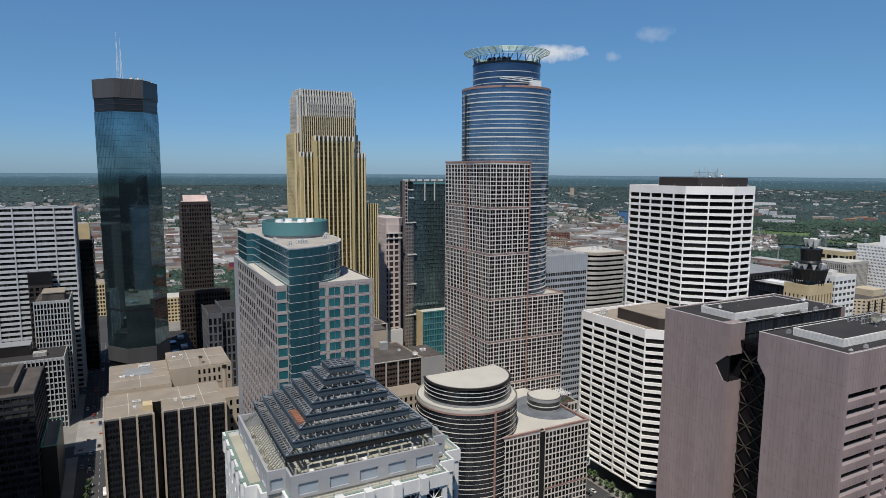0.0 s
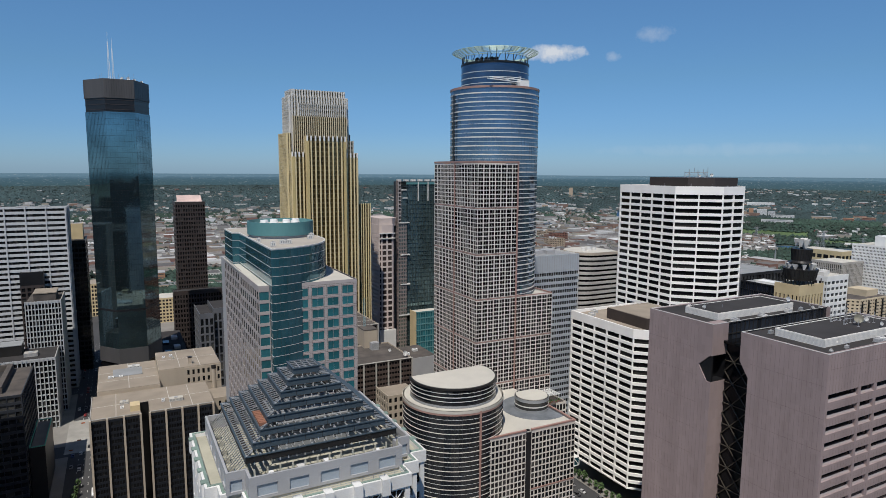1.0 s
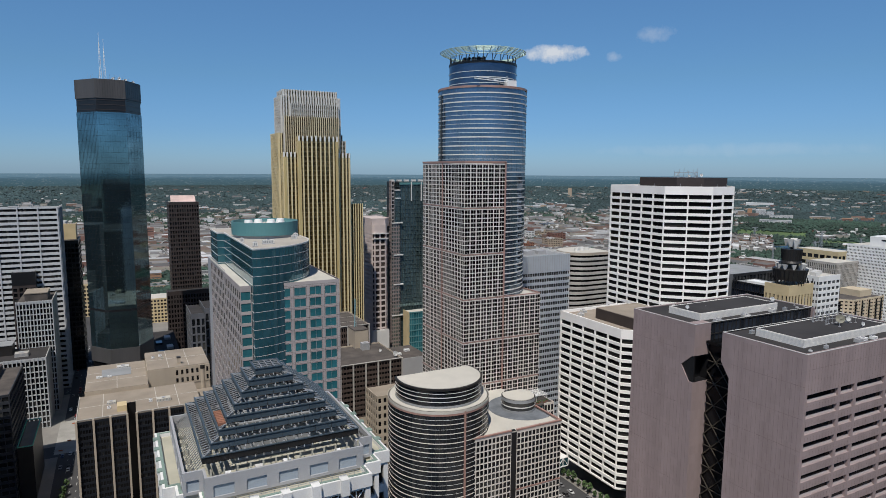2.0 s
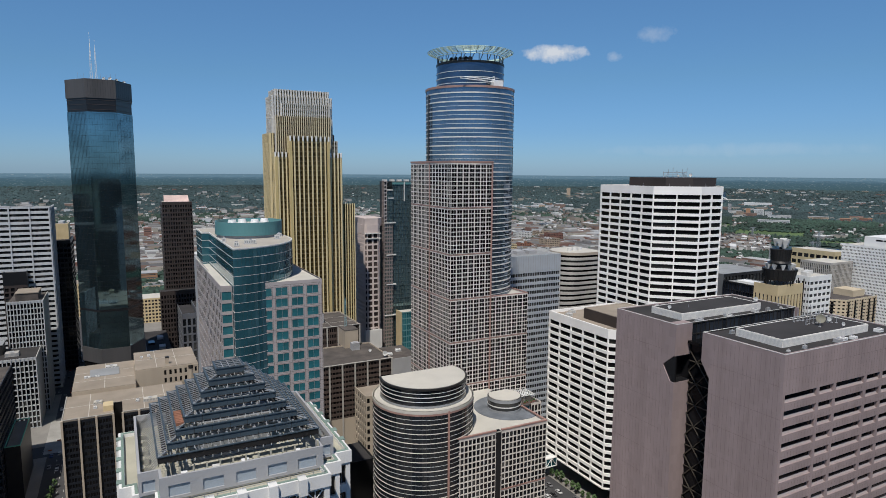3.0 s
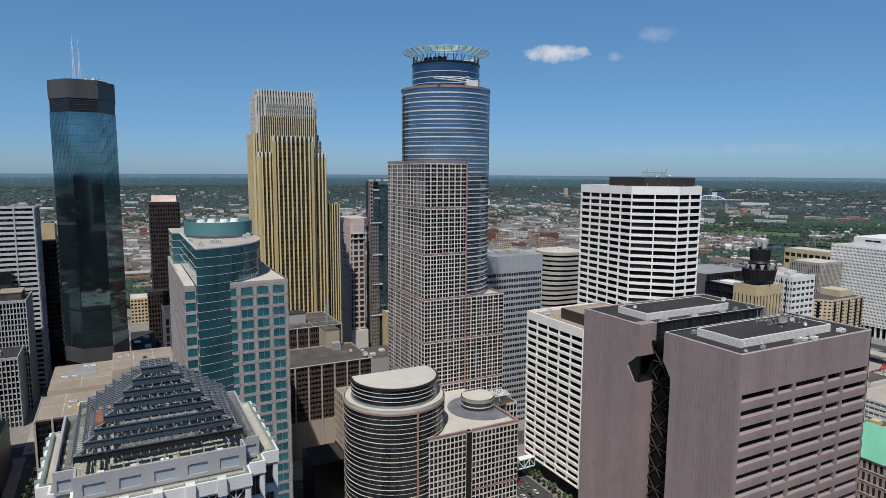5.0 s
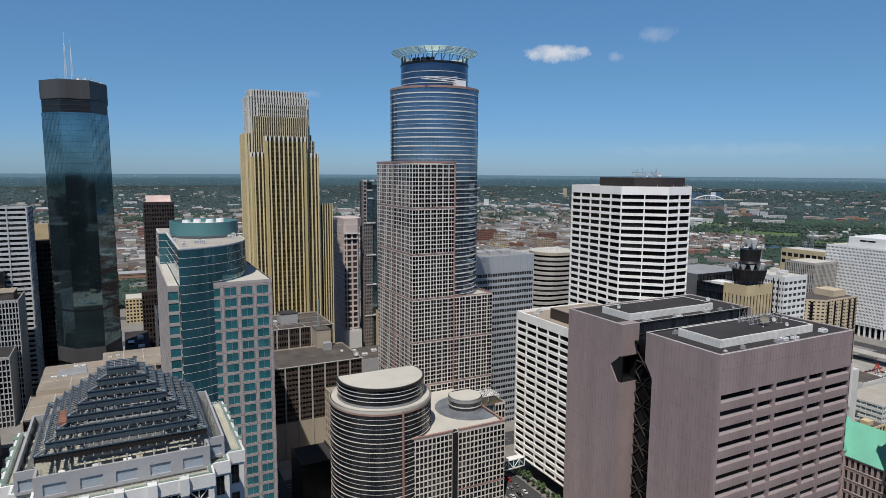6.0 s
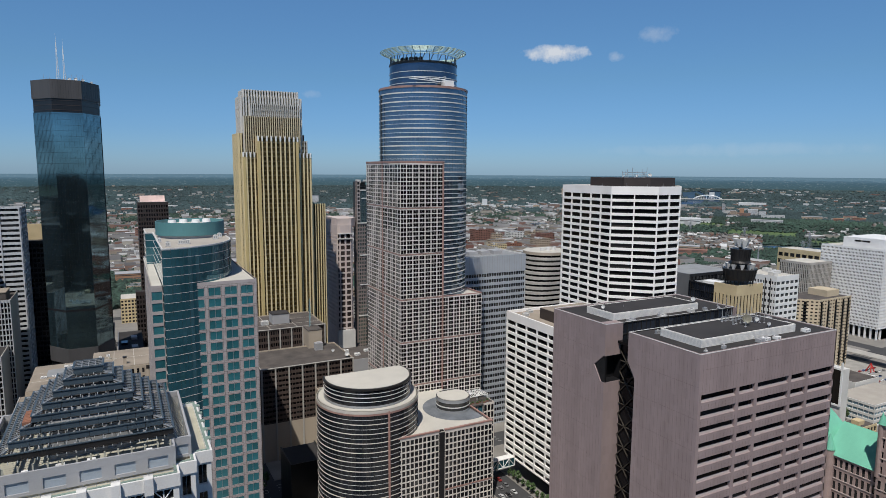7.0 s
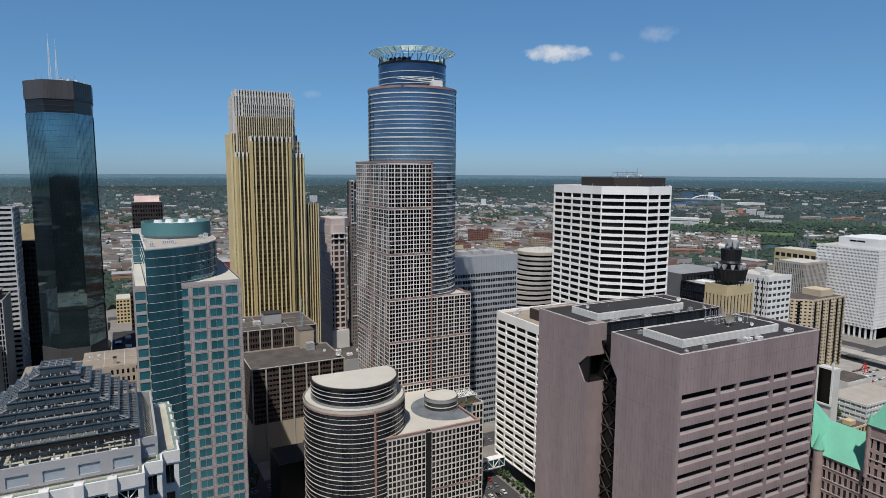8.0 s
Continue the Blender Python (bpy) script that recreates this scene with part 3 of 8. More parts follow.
    cylinder("crown_roof", cx, cy, rc - 0.3, 231.8, 232.2, GREY_ROOF, th, 64)
    arc_band("crown_band", cx, cy, rc - 0.1, rc + 0.12, [(222.2, 222.5), (225.0, 225.4), (228.0, 228.3)], 0, 360, 80, LIGHT_METAL, th)
    arc_band("crown_rim", cx, cy, rc - 0.5, rc + 0.15, [(232.2, 233.4)], 0, 360, 80, DARK_STEEL, th)
    n = 36
    r0, r1, z0, z1 = 17.7, 22.6, 236.9, 239.5
    ribs, hoops = [], []
    for i in range(n):
        a, b = 2 * math.pi * i / n, 2 * math.pi * (i + 1) / n
        pts = []
        for k in range(7):
            f = k / 6
            r, z = r0 + (r1 - r0) * f, z0 + (z1 - z0) * (f ** 0.7)
            pts.append((r, z))
        for (ra, za), (rb, zb) in zip(pts[:-1], pts[1:]):
            ribs.append(((cx + ra * math.cos(a), cy + ra * math.sin(a), za), (cx + rb * math.cos(a), cy + rb * math.sin(a), zb)))
        for ra, za in pts:
            hoops.append(((cx + ra * math.cos(a), cy + ra * math.sin(a), za), (cx + ra * math.cos(b), cy + ra * math.sin(b), za)))
    pale_green = material("pale_green_steel", (0.42, 0.55, 0.46), 0.5, 0.1, 0.05)
    halo = tubes("halo", ribs + hoops, 0.18, pale_green, th, "flaring pale green steel halo of ribs and hoops", 5)
    posts = []
    for i in range(24):
        a, b = 2 * math.pi * i / 24, 2 * math.pi * (i + 0.5) / 24
        p = (cx + 17.4 * math.cos(a), cy + 17.4 * math.sin(a))
        posts.append(((*p, 232.2), (*p, 237.3)))
        posts.append(((*p, 232.4), (cx + 17.4 * math.cos(b), cy + 17.4 * math.sin(b), 237.1)))
    bars("halo_post", posts, 0.2, BLUE_STEEL, halo)
    return th


round_tower()


# ---- the low building with a banded drum ----
LEAD_ROOF = material("lead_grey_roof", (0.16, 0.175, 0.195), 0.8, 0, 0.25, 0.6, 5)


def drum_building():
    th = thing("drum_building", (150, 230, 0), "granite grid office block with a banded glass corner drum", "office building")
    cx, cy, R = 135.6, 235.5, 22.6
    facade(th, (136.8, 214), (160.9, 214), 6, 64.2, 12, 21, 0.48, 0.56, 0.2, GRANITE, GLASS_DARK, 140, 1, top=1.4)
    facade(th, (163.6, 213.6), (188, 213.6), 6, 64.2, 12, 21, 0.48, 0.56, 0.2, GRANITE, GLASS_DARK, 140, 1, top=1.4)
    boxes("glass_slot", [(160.9, 214.6, 0, 163.6, 216, 64.0)], GLASS_DARK, th, "dark recessed glass slot")
    facade(th, (188, 213.6), (188, 250), 0, 64.2, 14, 16, 0.6, 0.8, 0.2, GRANITE, GLASS_DARK, 0, 1, top=1.4)
    prism("core", [(137, 214.2), (161, 214.2), (163.5, 213.8), (187.8, 213.8), (187.8, 263.9), (137, 263.9)], 0, 63.2, BLACK_PANEL, th)
    prism("roof", [(137.2, 214.5), (187.5, 214.5), (187.5, 263.9), (137.2, 263.9)], 63.2, 63.6, PALE_ROOF, th, "pale membrane roof")
    boxes("coping", [(136.8, 213.7, 64.2, 160.9, 214.6, 64.8), (163.6, 213.4, 64.2, 188.2, 214.4, 64.8), (187.4, 214.4, 64.2, 188.2, 250, 64.8)], RED_STONE, th, "red granite coping")
    boxes("corner_pier", [(136.3, 212.6, 0, 137.1, 214.6, 78.2)], RED_STONE, th, "red granite pier between drum and grid")
    # glass drum
    arc_band("glass_drum", cx, cy, R - 0.5, R - 0.12, [(0, 78.6)], 0, 360, 96, GLASS_DRUM, th, "dark banded glass drum")
    ups = [((cx + (R - 0.08) * math.cos(a), cy + (R - 0.08) * math.sin(a), 0), (cx + (R - 0.08) * math.cos(a), cy + (R - 0.08) * math.sin(a), 77)) for a in (2 * math.pi * i / 90 for i in range(90))]
    tubes("mullion_lattice", ups, 0.06, DARK_STEEL, th, "thin dark mullions", 4)
    step = 2.05
    arc_band("white_band", cx, cy, R - 0.2, R + 0.03, [(77.2 - step * 2 * k - 0.15, 77.2 - step * 2 * k + 0.17) for k in range(1, 18)], 0, 360, 96, GRANITE, th, "pale granite bands")
    arc_band("thin_band", cx, cy, R - 0.2, R - 0.05, [(77.2 - step * (2 * k + 1) - 0.08, 77.2 - step * (2 * k + 1) + 0.08) for k in range(17)], 0, 360, 96, LIGHT_METAL, th, "thin pale bands")
    arc_band("rim", cx, cy, R - 0.6, R + 0.1, [(76.9, 77.75)], 0, 360, 96, RED_STONE, th, "red granite rim")
    arc_band("rim_cap", cx, cy, R - 0.6, R + 0.16, [(77.75, 78.9)], 0, 360, 96, PALE_ROOF, th, "pale rounded terrace edge")
    boxes("belt", [(163.7, 213.42, 36.2, 188.1, 213.6, 36.8), (136.9, 213.84, 25.4, 160.8, 214, 26.0)], RED_STONE, th, "red granite belt course")
    cylinder("drum_terrace", cx, cy, R - 0.1, 78.5, 78.9, PALE_ROOF, th, 96)
    ru = 19.4
    back = 20.0

    def half(r, cut):
        a = math.degrees(math.asin(cut / r))
        return arc(cx, cy, r, -180 - a, a, 60)
    prism("upper_glass", half(ru - 0.1, 6.0), 78.8, 86.6, GLASS_DRUM, th, "dark glass of the set-back storeys")
    for z, h, m in ((79.0, 0.9, GREY_ROOF), (81.6, 0.25, LIGHT_METAL), (83.4, 0.35, LIGHT_METAL), (85.2, 0.2, LIGHT_METAL)):
        prism("band", half(ru, 6.1), z, z + h, m, th)
    prism("roof_rim", half(ru + 0.25, 6.2), 86.6, 87.4, DARK_STEEL, th, "dark metal roof edge")
    prism("drum_roof", half(ru - 0.7, 5.6), 87.4, 87.55, PALE_ROOF, th, "pale half-round membrane roof")
    # small drum on the low roof
    sx, sy = 184.0, 237.0
    prism("grey_roof", [(187.4, sy - 14.5)] + arc(sx - 2, sy, 16.5, -62, -270, 40) + [(187.4, sy + 16.5)], 63.6, 63.75, LEAD_ROOF, th, "dark grey curved roof area")
    cylinder("small_drum", sx - 4, sy, 8.2, 63.7, 70.0, GLASS_DARK, th, 48)
    for z, h in ((63.7, 1.2), (66.3, 0.5), (68.6, 1.4)):
        arc_band("band", sx - 4, sy, 8.0, 8.28, [(z, z + h)], 0, 360, 48, GREY_ROOF if h > 1 else LIGHT_METAL, th)
    prism("small_roof", arc(sx - 4, sy, 7.7, -232, 52, 36), 70.0, 70.35, PALE_ROOF, th, "pale flat roof of the small drum")
    # wing behind
    facade(th, (205.5, 250), (212, 250), 0, 57, 3, 14, 0.6, 0.8, 0.2, GRANITE, GLASS_DARK, 42, 1, top=1.2)
    facade(th, (212, 250), (212, 264.3), 0, 57, 6, 14, 0.75, 0.9, 0.5, GRANITE, GLASS_DARK, 0, 1, top=1.2)
    prism("core", [(188.1, 252), (205.5, 251.4), (205.6, 250.2), (211.8, 250.2), (211.8, 264), (188.1, 264)], 0, 56, BLACK_PANEL, th)
    prism("roof", [(188.1, 250.5), (211.6, 250.5), (211.6, 264), (188.1, 264)], 56, 56.4, BROWN_ROOF, th, "roof terrace of the wing")
    facade(th, (188.1, 251), (205.5, 251), 0, 56, 6, 14, 0.25, 0.5, 0.4, GREY_PANEL, GLASS_TEAL_DARK, 0, 1, 0, top=0.6)
    return th


drum_building()


# ---- white towers ----
def white_tower(name, x0, yl, ym, cut, w, top, depth_back, rows, cols, label, singles):
    th = thing(name, (x0 + cut, ym, 0), label, "office building")
    yf = ym - cut
    poly = [(x0, ym), (x0 + cut, yf), (x0 + cut + w, yf), (x0 + 2 * cut + w, ym), (x0 + 2 * cut + w, yl), (x0, yl)]
    zt = top - 4.6
    h = 4.12
    z0 = max(2.0, zt - rows * h)
    k = dict(rows=rows, pier=0.72, band=1.62, wall=WHITE_STONE, glass=GLASS_BLACK, top=4.6 + 0.3, base=0.4)
    edges = [dict(k, cols=2, singles=singles), dict(k, cols=2, singles=singles // 2), dict(k, cols=2), dict(k, cols=cols), WHITE_STONE, dict(k, cols=cols, singles=singles * 2)]
    shell(th, poly, z0, top, 0.9, BLACK_PANEL, TAN_ROOF, edges, 1.6)
    return th, poly


tw, tw_poly = white_tower("white_tower", 299.5, 309.0, 263.2, 18.7, 18.4, 169.6, 0, 38, 5, "tall white stone tower with dark ribbon windows and cut corners", 62)
prism("plant_room", [(308, 262), (318, 251), (338, 251), (346, 262), (346, 292), (308, 292)], 168, 174.6, DARK_BROWN, tw, "dark brown rooftop plant room")
lw, lw_poly = white_tower("white_office_block", 239.0, 281.0, 231.0, 18.7, 14, 97.2, 0, 20, 5, "lower white stone office block with black windows", 44)
prism("plant_room", [(249, 232), (262, 219.5), (280, 219.5), (280, 262), (249, 262)], 95, 101.5, DARK_BROWN, lw, "dark brown rooftop plant room")
prism("plant_roof", [(249.4, 232.2), (262.2, 220.1), (279.6, 220.1), (279.6, 261.6), (249.4, 261.6)], 101.5, 101.75, TAN_ROOF, lw, "tan gravel top of the plant room")


# ---- the mauve granite twin slabs with a braced atrium ----
def county_tower():
    th = thing("granite_twin_tower", (226, 140, 0), "twin mauve granite slabs joined by a dark braced glass atrium", "office building")
    x0, x1, z = 192.8, 260.4, 123.9
    # right slab
    boxes("core", [(x0 + 1.2, 106.2, 0, x1 - 0.4, 131.2, z - 1.4), (x0 + 9, 131.2, 0, x1 - 0.4, 134.4, z - 1.4), (x0 + 1.2, 131.2, 114, x0 + 9, 134.4, z - 1.4)], BLACK_PANEL, th)
    boxes("roof", [(x0 + 0.6, 105.6, z - 1.4, x1 - 0.4, 134.4, z - 0.25)], DARK_ROOF, th, "dark gravel roof")
    # end wall of the right slab, opening towards the slot below the top
    def end_wall(poly):
        bm = bmesh.new()
        f = [bm.verts.new((x0, y, zz)) for y, zz in poly]
        b = [bm.verts.new((x0 + 1.2, y, zz)) for y, zz in poly]
        bm.faces.new(f)
        bm.faces.new(b[::-1])
        m = len(poly)
        for i in range(m):
            bm.faces.new((f[i], f[(i + 1) % m], b[(i + 1) % m], b[i]))
        bmesh.ops.recalc_face_normals(bm, faces=bm.faces)
        part("end_wall", bm, MAUVE, th, "smooth mauve granite end wall")
    end_wall([(105, 0), (105, z), (134.9, z), (134.9, 113.8), (131.4, 108.6), (131.4, 0)])
    end_wall([(176.2, 0), (176.2, z), (146.2, z), (146.2, 112.3), (146.9, 112.3), (151.7, 108.0), (148.0, 102.5), (146.2, 102.5), (146.2, 0)])
    joints = []
    MAUVE_JOINT = material("mauve_joint", (0.20, 0.145, 0.14), 0.8)
    for ya, yb in ((105.0, 131.4), (146.2, 176.2)):
        k = int((yb - ya) / 1.55)
        for i in range(1, k):
            y = ya + (yb - ya) * i / k
            joints.append((x0 - 0.012, y - 0.03, 0, x0, y + 0.03, 122.5 if not 143 < y < 152.2 else 102))
    for j in range(1, 9):
        joints.append((x0 - 0.014, 105.2, z - j * 10.2, x0, 131.3, z - j * 10.2 + 0.07))
        joints.append((x0 - 0.014, 152, z - j * 10.2, x0, 176.0, z - j * 10.2 + 0.07))
    boxes("panel_joints", joints, MAUVE_JOINT, th, "dark joints between granite panels", "stuff")
    # side wall with sloped-sill windows
    cuts = [(193.6, 209.8), (211.2, 218.6), (220.0, 235.6), (237.0, 244.8), (246.2, 259.8)]
    wall = [(x0 + 1.2, 105, 111.2, x1, 106.2, z)]
    sills, glass = [], []
    pitch = 5.13
    rows = 21
    hm = home(th)
    for j in range(rows):
        zt = 111.2 - j * pitch
        wall.append((x0 + 1.2, 105, zt - pitch, x1, 106.2, zt - 2.5))
        ends = [x0 + 1.2] + [c for ab in cuts for c in ab] + [x1]
        ends[1] = max(ends[1], x0 + 1.25)
        for a, b in zip(ends[0::2], ends[1::2]):
            if b > a:
                wall.append((a, 105.03, zt - 2.5, b, 106.2, zt))
        for a, b in cuts:
            glass.append((a, b, zt - 2.5, zt))
            V = [(a, 104.98, zt - 3.15), (b, 104.98, zt - 3.15), (b, 106.0, zt - 1.9), (a, 106.0, zt - 1.9)]
            sills.append(V)
    boxes("side_wall", wall, MAUVE, th, "mauve granite side wall")
    seam_rows = [(x0 + 1.3, 104.986, z - 4.9, x1 - 0.1, 105, z - 4.83)]
    for i in range(1, 44):
        x = x0 + (x1 - x0) * i / 44
        seam_rows.append((x - 0.03, 104.988, 111.4, x + 0.03, 105, z - 0.3))
        seam_rows += [(x - 0.03, 104.988, 111.2 - (j + 1) * pitch + 0.05, x + 0.03, 105, 111.2 - j * pitch - 3.25) for j in range(rows)]
    boxes("panel_joints", seam_rows, MAUVE_JOINT, th, "", "stuff")
    slope = {}
    for V in sills:
        w = V[1][0] - V[0][0]
        key = round(w, 2)
        if key not in slope:
            base = [(-w / 2, -0.52, -0.625), (w / 2, -0.52, -0.625), (w / 2, 0.5, 0.625), (-w / 2, 0.5, 0.625)]
            base += [(x, y + 0.12, zz - 0.12) for x, y, zz in base]
            slope[key] = fast_mesh("sill", base, ((0, 1, 2, 3), (7, 6, 5, 4), (0, 4, 5, 1), (1, 5, 6, 2), (2, 6, 7, 3), (3, 7, 4, 0)))
            slope[key].materials.append(MAUVE_SILL)
        ob = new("sill", slope[key])
        ob.parent, ob.location = th, Vector(((V[0][0] + V[1][0]) / 2, 105.5, (V[0][2] + V[2][2]) / 2)) - hm
    shared = {}
    for a, b, c, d in glass:
        key = round(b - a, 2)
        if key not in shared:
            vv, qq = box_arrays([(-(b - a) / 2, -0.04, -(d - c) / 2, (b - a) / 2, 0.04, (d - c) / 2)])
            shared[key] = fast_mesh("window", vv, qq)
            shared[key].materials.append(GLASS_BLACK)
        ob = new("window", shared[key])
        ob.parent, ob.location = th, Vector(((a + b) / 2, 106.12, (c + d) / 2)) - hm
    boxes("back_wall", [(x1 - 0.5, 105, 0, x1, 134.6, z), (x1 - 0.5, 145, 0, x1, 176.2, z)], MAUVE, th)
    # left slab
    boxes("core", [(x0 + 1.2, 150.2, 0, x1 - 0.5, 175.4, z - 1.4), (x0 + 8.2, 146.6, 0, x1 - 0.5, 150.2, z - 1.4)], BLACK_PANEL, th)
    boxes("side_wall", [(x0 + 1.2, 175.4, 0, x1, 176.2, z), (x0 + 1.2, 146.2, 0, x0 + 8.2, 150.2, 102.5), (x0 + 1.2, 146.2, 112.3, x0 + 8.2, 150.2, z)], MAUVE, th)
    inner = pane("slate_inner_glass", (0.03, 0.036, 0.048), 0.06, 0.1, 0.7, 0.01, 0.4)
    facade(th, (x0 + 8.2, 146.2), (x1, 146.2), 0, z, 26, 30, 0.16, 0.5, 0.3, DARK_STEEL, inner, 52, 1, top=0.5)
    # black fill paints the dark depth of the notch, which stays shallow
    hole = [(146.25, 112.25), (146.85, 112.25), (151.6, 108.0), (147.98, 102.55), (146.25, 102.55)]
    lining = bmesh.new()
    ha = [lining.verts.new((x0 + 0.4, y, zz)) for y, zz in hole]
    hb = [lining.verts.new((x0 + 1.19, y, zz)) for y, zz in hole]
    lining.faces.new(ha)
    lining.faces.new(hb[::-1])
    for i in range(5):
        lining.faces.new((ha[i], ha[(i + 1) % 5], hb[(i + 1) % 5], hb[i]))
    bmesh.ops.recalc_face_normals(lining, faces=lining.faces)
    part("notch_glass", lining, BLACK_PANEL, th, "black fill standing for the shaded depth of the cut corner")
    # black sheet over the notch's lit floor stands in for its shade
    boxes("notch_floor", [(x0 + 0.3, 146.3, 102.504, x0 + 8.1, 150.1, 102.6)], BLACK_PANEL, th, "black sheet standing for shade on the floor of the cut corner")
    boxes("inner_backing", [(x0 + 8.2, 146.5, 0, x1, 146.6, z)], BLACK_PANEL, th)
    boxes("roof", [(x0 + 0.8, 146.6, z - 1.4, x1 - 0.4, 175.6, z - 0.25)], DARK_ROOF, th, "dark gravel roof")
    boxes("inner_wall", [(x0 + 9.2, 134.4, 0, x1, 134.9, z), (x0 + 1.2, 131.2, 0, x0 + 9.2, 131.4, 113)], GLASS_BLACK, th)
    # atrium
    boxes("atrium_glass", [(x0 + 7.6, 131.4, 0, x0 + 8.1, 146.1, 116.4)], GLASS_BLACK, th, "dark atrium glass wall")
    boxes("atrium_roof", [(x0 + 6.0, 135.0, 116.5, x1, 146.1, 117.5)], GLASS_BLACK, th, "dark glazed atrium roof")
    br = []
    zz = 2.0
    while zz < 108:
        br += [((x0 + 7.1, 131.8, zz), (x0 + 7.1, 139.0, zz + 8)), ((x0 + 7.1, 139.0, zz), (x0 + 7.1, 131.8, zz + 8)), ((x0 + 7.1, 138.9, zz), (x0 + 7.1, 146.0, zz + 8)), ((x0 + 7.1, 146.0, zz), (x0 + 7.1, 138.9, zz + 8)), ((x0 + 7.2, 131.6, zz + 4), (x0 + 7.2, 146.0, zz + 4))]
        zz += 8
    brace = material("bronze_brace", (0.065, 0.055, 0.042), 0.5, 0.3, 0.2, 1, 5)
    bars("brace", br, 0.22, brace, th)
    for ya, yb in ((105.0, 134.9), (146.2, 176.2)):
        ring_wall("coping", rect(x0 - 0.03, ya - 0.03, x1 + 0.03, yb + 0.03), 0.28, z, z + 0.12, LIGHT_METAL, th, "thin pale metal coping")
    # rooftop plant screens
    for (xa, ya, xb, yb) in ((199.8, 110.9, 246.2, 127.5), (200.4, 150.6, 244.5, 165.5)):
        scr = boxes("plant_screen", [(xa, ya, z - 1.0, xb, ya + 0.4, z + 2.4), (xa, ya + 0.4, z - 1.0, xa + 0.4, yb, z + 2.4), (xb - 0.4, ya + 0.4, z - 1.0, xb, yb, z + 2.4), (xa + 0.4, yb - 0.4, z - 1.0, xb - 0.4, yb, z + 2.4)], SCREEN, th, "pale louvred plant screen")
        boxes("plant_roof", [(xa + 0.4, ya + 0.4, z + 1.6, xb - 0.4, yb - 0.4, z + 2.3)], DARK_ROOF, scr)
        boxes("louvre_lattice", [(xa - 0.03, ya - 0.03, z - 0.6 + 0.35 * j, xb, ya, z - 0.45 + 0.35 * j) for j in range(8)] + [(xa - 0.03, ya, z - 0.6 + 0.35 * j, xa, yb, z - 0.45 + 0.35 * j) for j in range(8)], LIGHT_METAL, scr, "", "stuff")
    return th


county_tower()


# ---- the teal glass and pink stone tower ----
GREEN_METAL = material("dark_green_mullion", (0.03, 0.07, 0.08), 0.4, 0.3)
BEIGE_ROOF = material("beige_gravel_roof", (0.42, 0.385, 0.335), 0.95, 0, 0.16, 0.4, 6, second=(0.33, 0.30, 0.265))
def teal_tower():
    th = thing("teal_tower", (66, 250, 0), "teal glass tower wrapped in pinkish stone with square windows", "office building")
    zt, zg = 136.6, 150.3
    k = dict(pier=1.15, band=1.2, depth=0.2, wall=PINK_STONE, glass=GLASS_TEAL, split=1, top=2.2)
    facade(th, (61.3, 222.8), (86.2, 222.8), 0, zt, 4, 32, singles=192, **dict(k, pier=1.55, edge=1.5, split=2))
    facade(th, (86.2, 222.8), (86.2, 318), 0, zt, 14, 32, **k)
    side = dict(k, pier=1.5, glass=GLASS_DARK, singles=90)
    facade(th, (49.2, 260), (49.2, 222.8), 0, zt, 9, 32, **side)
    facade(th, (49.9, 306), (49.9, 262), 0, zt, 10, 32, **dict(side, singles=60))
    facade(th, (49.2, 222.8), (53.1, 222.8), 0, zt, 1, 32, **dict(k, pier=0.5))
    prism("core", [(49.4, 223.0), (53.0, 223.0), (53.0, 250), (61.6, 250), (61.6, 223.0), (86.0, 223.0), (86.0, 318), (50.1, 318), (50.1, 261), (49.4, 261)], 0, zt - 1.0, GREY_PANEL, th)
    prism("stone_roof", [(61.6, 223.2), (85.8, 223.2), (85.8, 317.6), (61.6, 317.6)], zt - 1.0, zt - 0.4, PALE_ROOF, th, "pale roof of the stone part")
    prism("stone_roof", [(49.6, 223.2), (53, 223.2), (53, 306), (49.6, 306)], zt - 1.0, zt - 0.3, PALE_ROOF, th)
    # curved glass part
    poly = arc(50.6, 249.4, 30.2, -85, 0, 30) + [(80.8, 305.5), (50.3, 305.5), (50.3, 284), (53.2, 284)]
    prism("glass_body", poly, 0, zg - 0.6, GLASS_TEAL_DARK, th, "curved dark teal curtain wall")
    ring_wall("roof_edge", poly, 0.5, zg - 0.6, zg, LIGHT_METAL, th, "thin pale metal roof edge")
    prism("roof", inset(poly, 0.5), zg - 0.6, zg - 0.2, BEIGE_ROOF, th, "beige gravel roof")
    n = len(poly)
    for j in range(46):
        z = zg - 0.3 - j * 3.25
        V, Q = [], []
        for i in range(n):
            a, b = Vector(poly[i]), Vector(poly[(i + 1) % n])
            if (b - a).length < 0.01:
                continue
            w, q = face_boxes(a, b, [(0, -0.2, z - 0.07, (b - a).length, 0.06, z + 0.07)])
            Q += [tuple(x + len(V) for x in f) for f in q]
            V += [tuple(x) for x in w]
        part("mullion_ring", fast_mesh("mullion_ring", V, Q), LIGHT_METAL, th)
    ups = []
    for i in range(31):
        ups.append(((poly[i][0], poly[i][1], 0), (poly[i][0], poly[i][1], zg - 0.4)))
    tubes("mullion_lattice", ups, 0.045, GREEN_METAL, th, "", 4)
    # joints of the stone frame
    rows = []
    cw = (24.9 - 3.0 + 1.55) / 4
    for i in range(5):
        u = 1.5 - 0.775 + cw * i
        rows += [(u - 0.55, -0.02, 0, u - 0.47, 0.012, zt - 1.5), (u + 0.47, -0.02, 0, u + 0.55, 0.012, zt - 1.5)]
    ch = (zt - 2.2 - 0.6 + 1.2) / 32
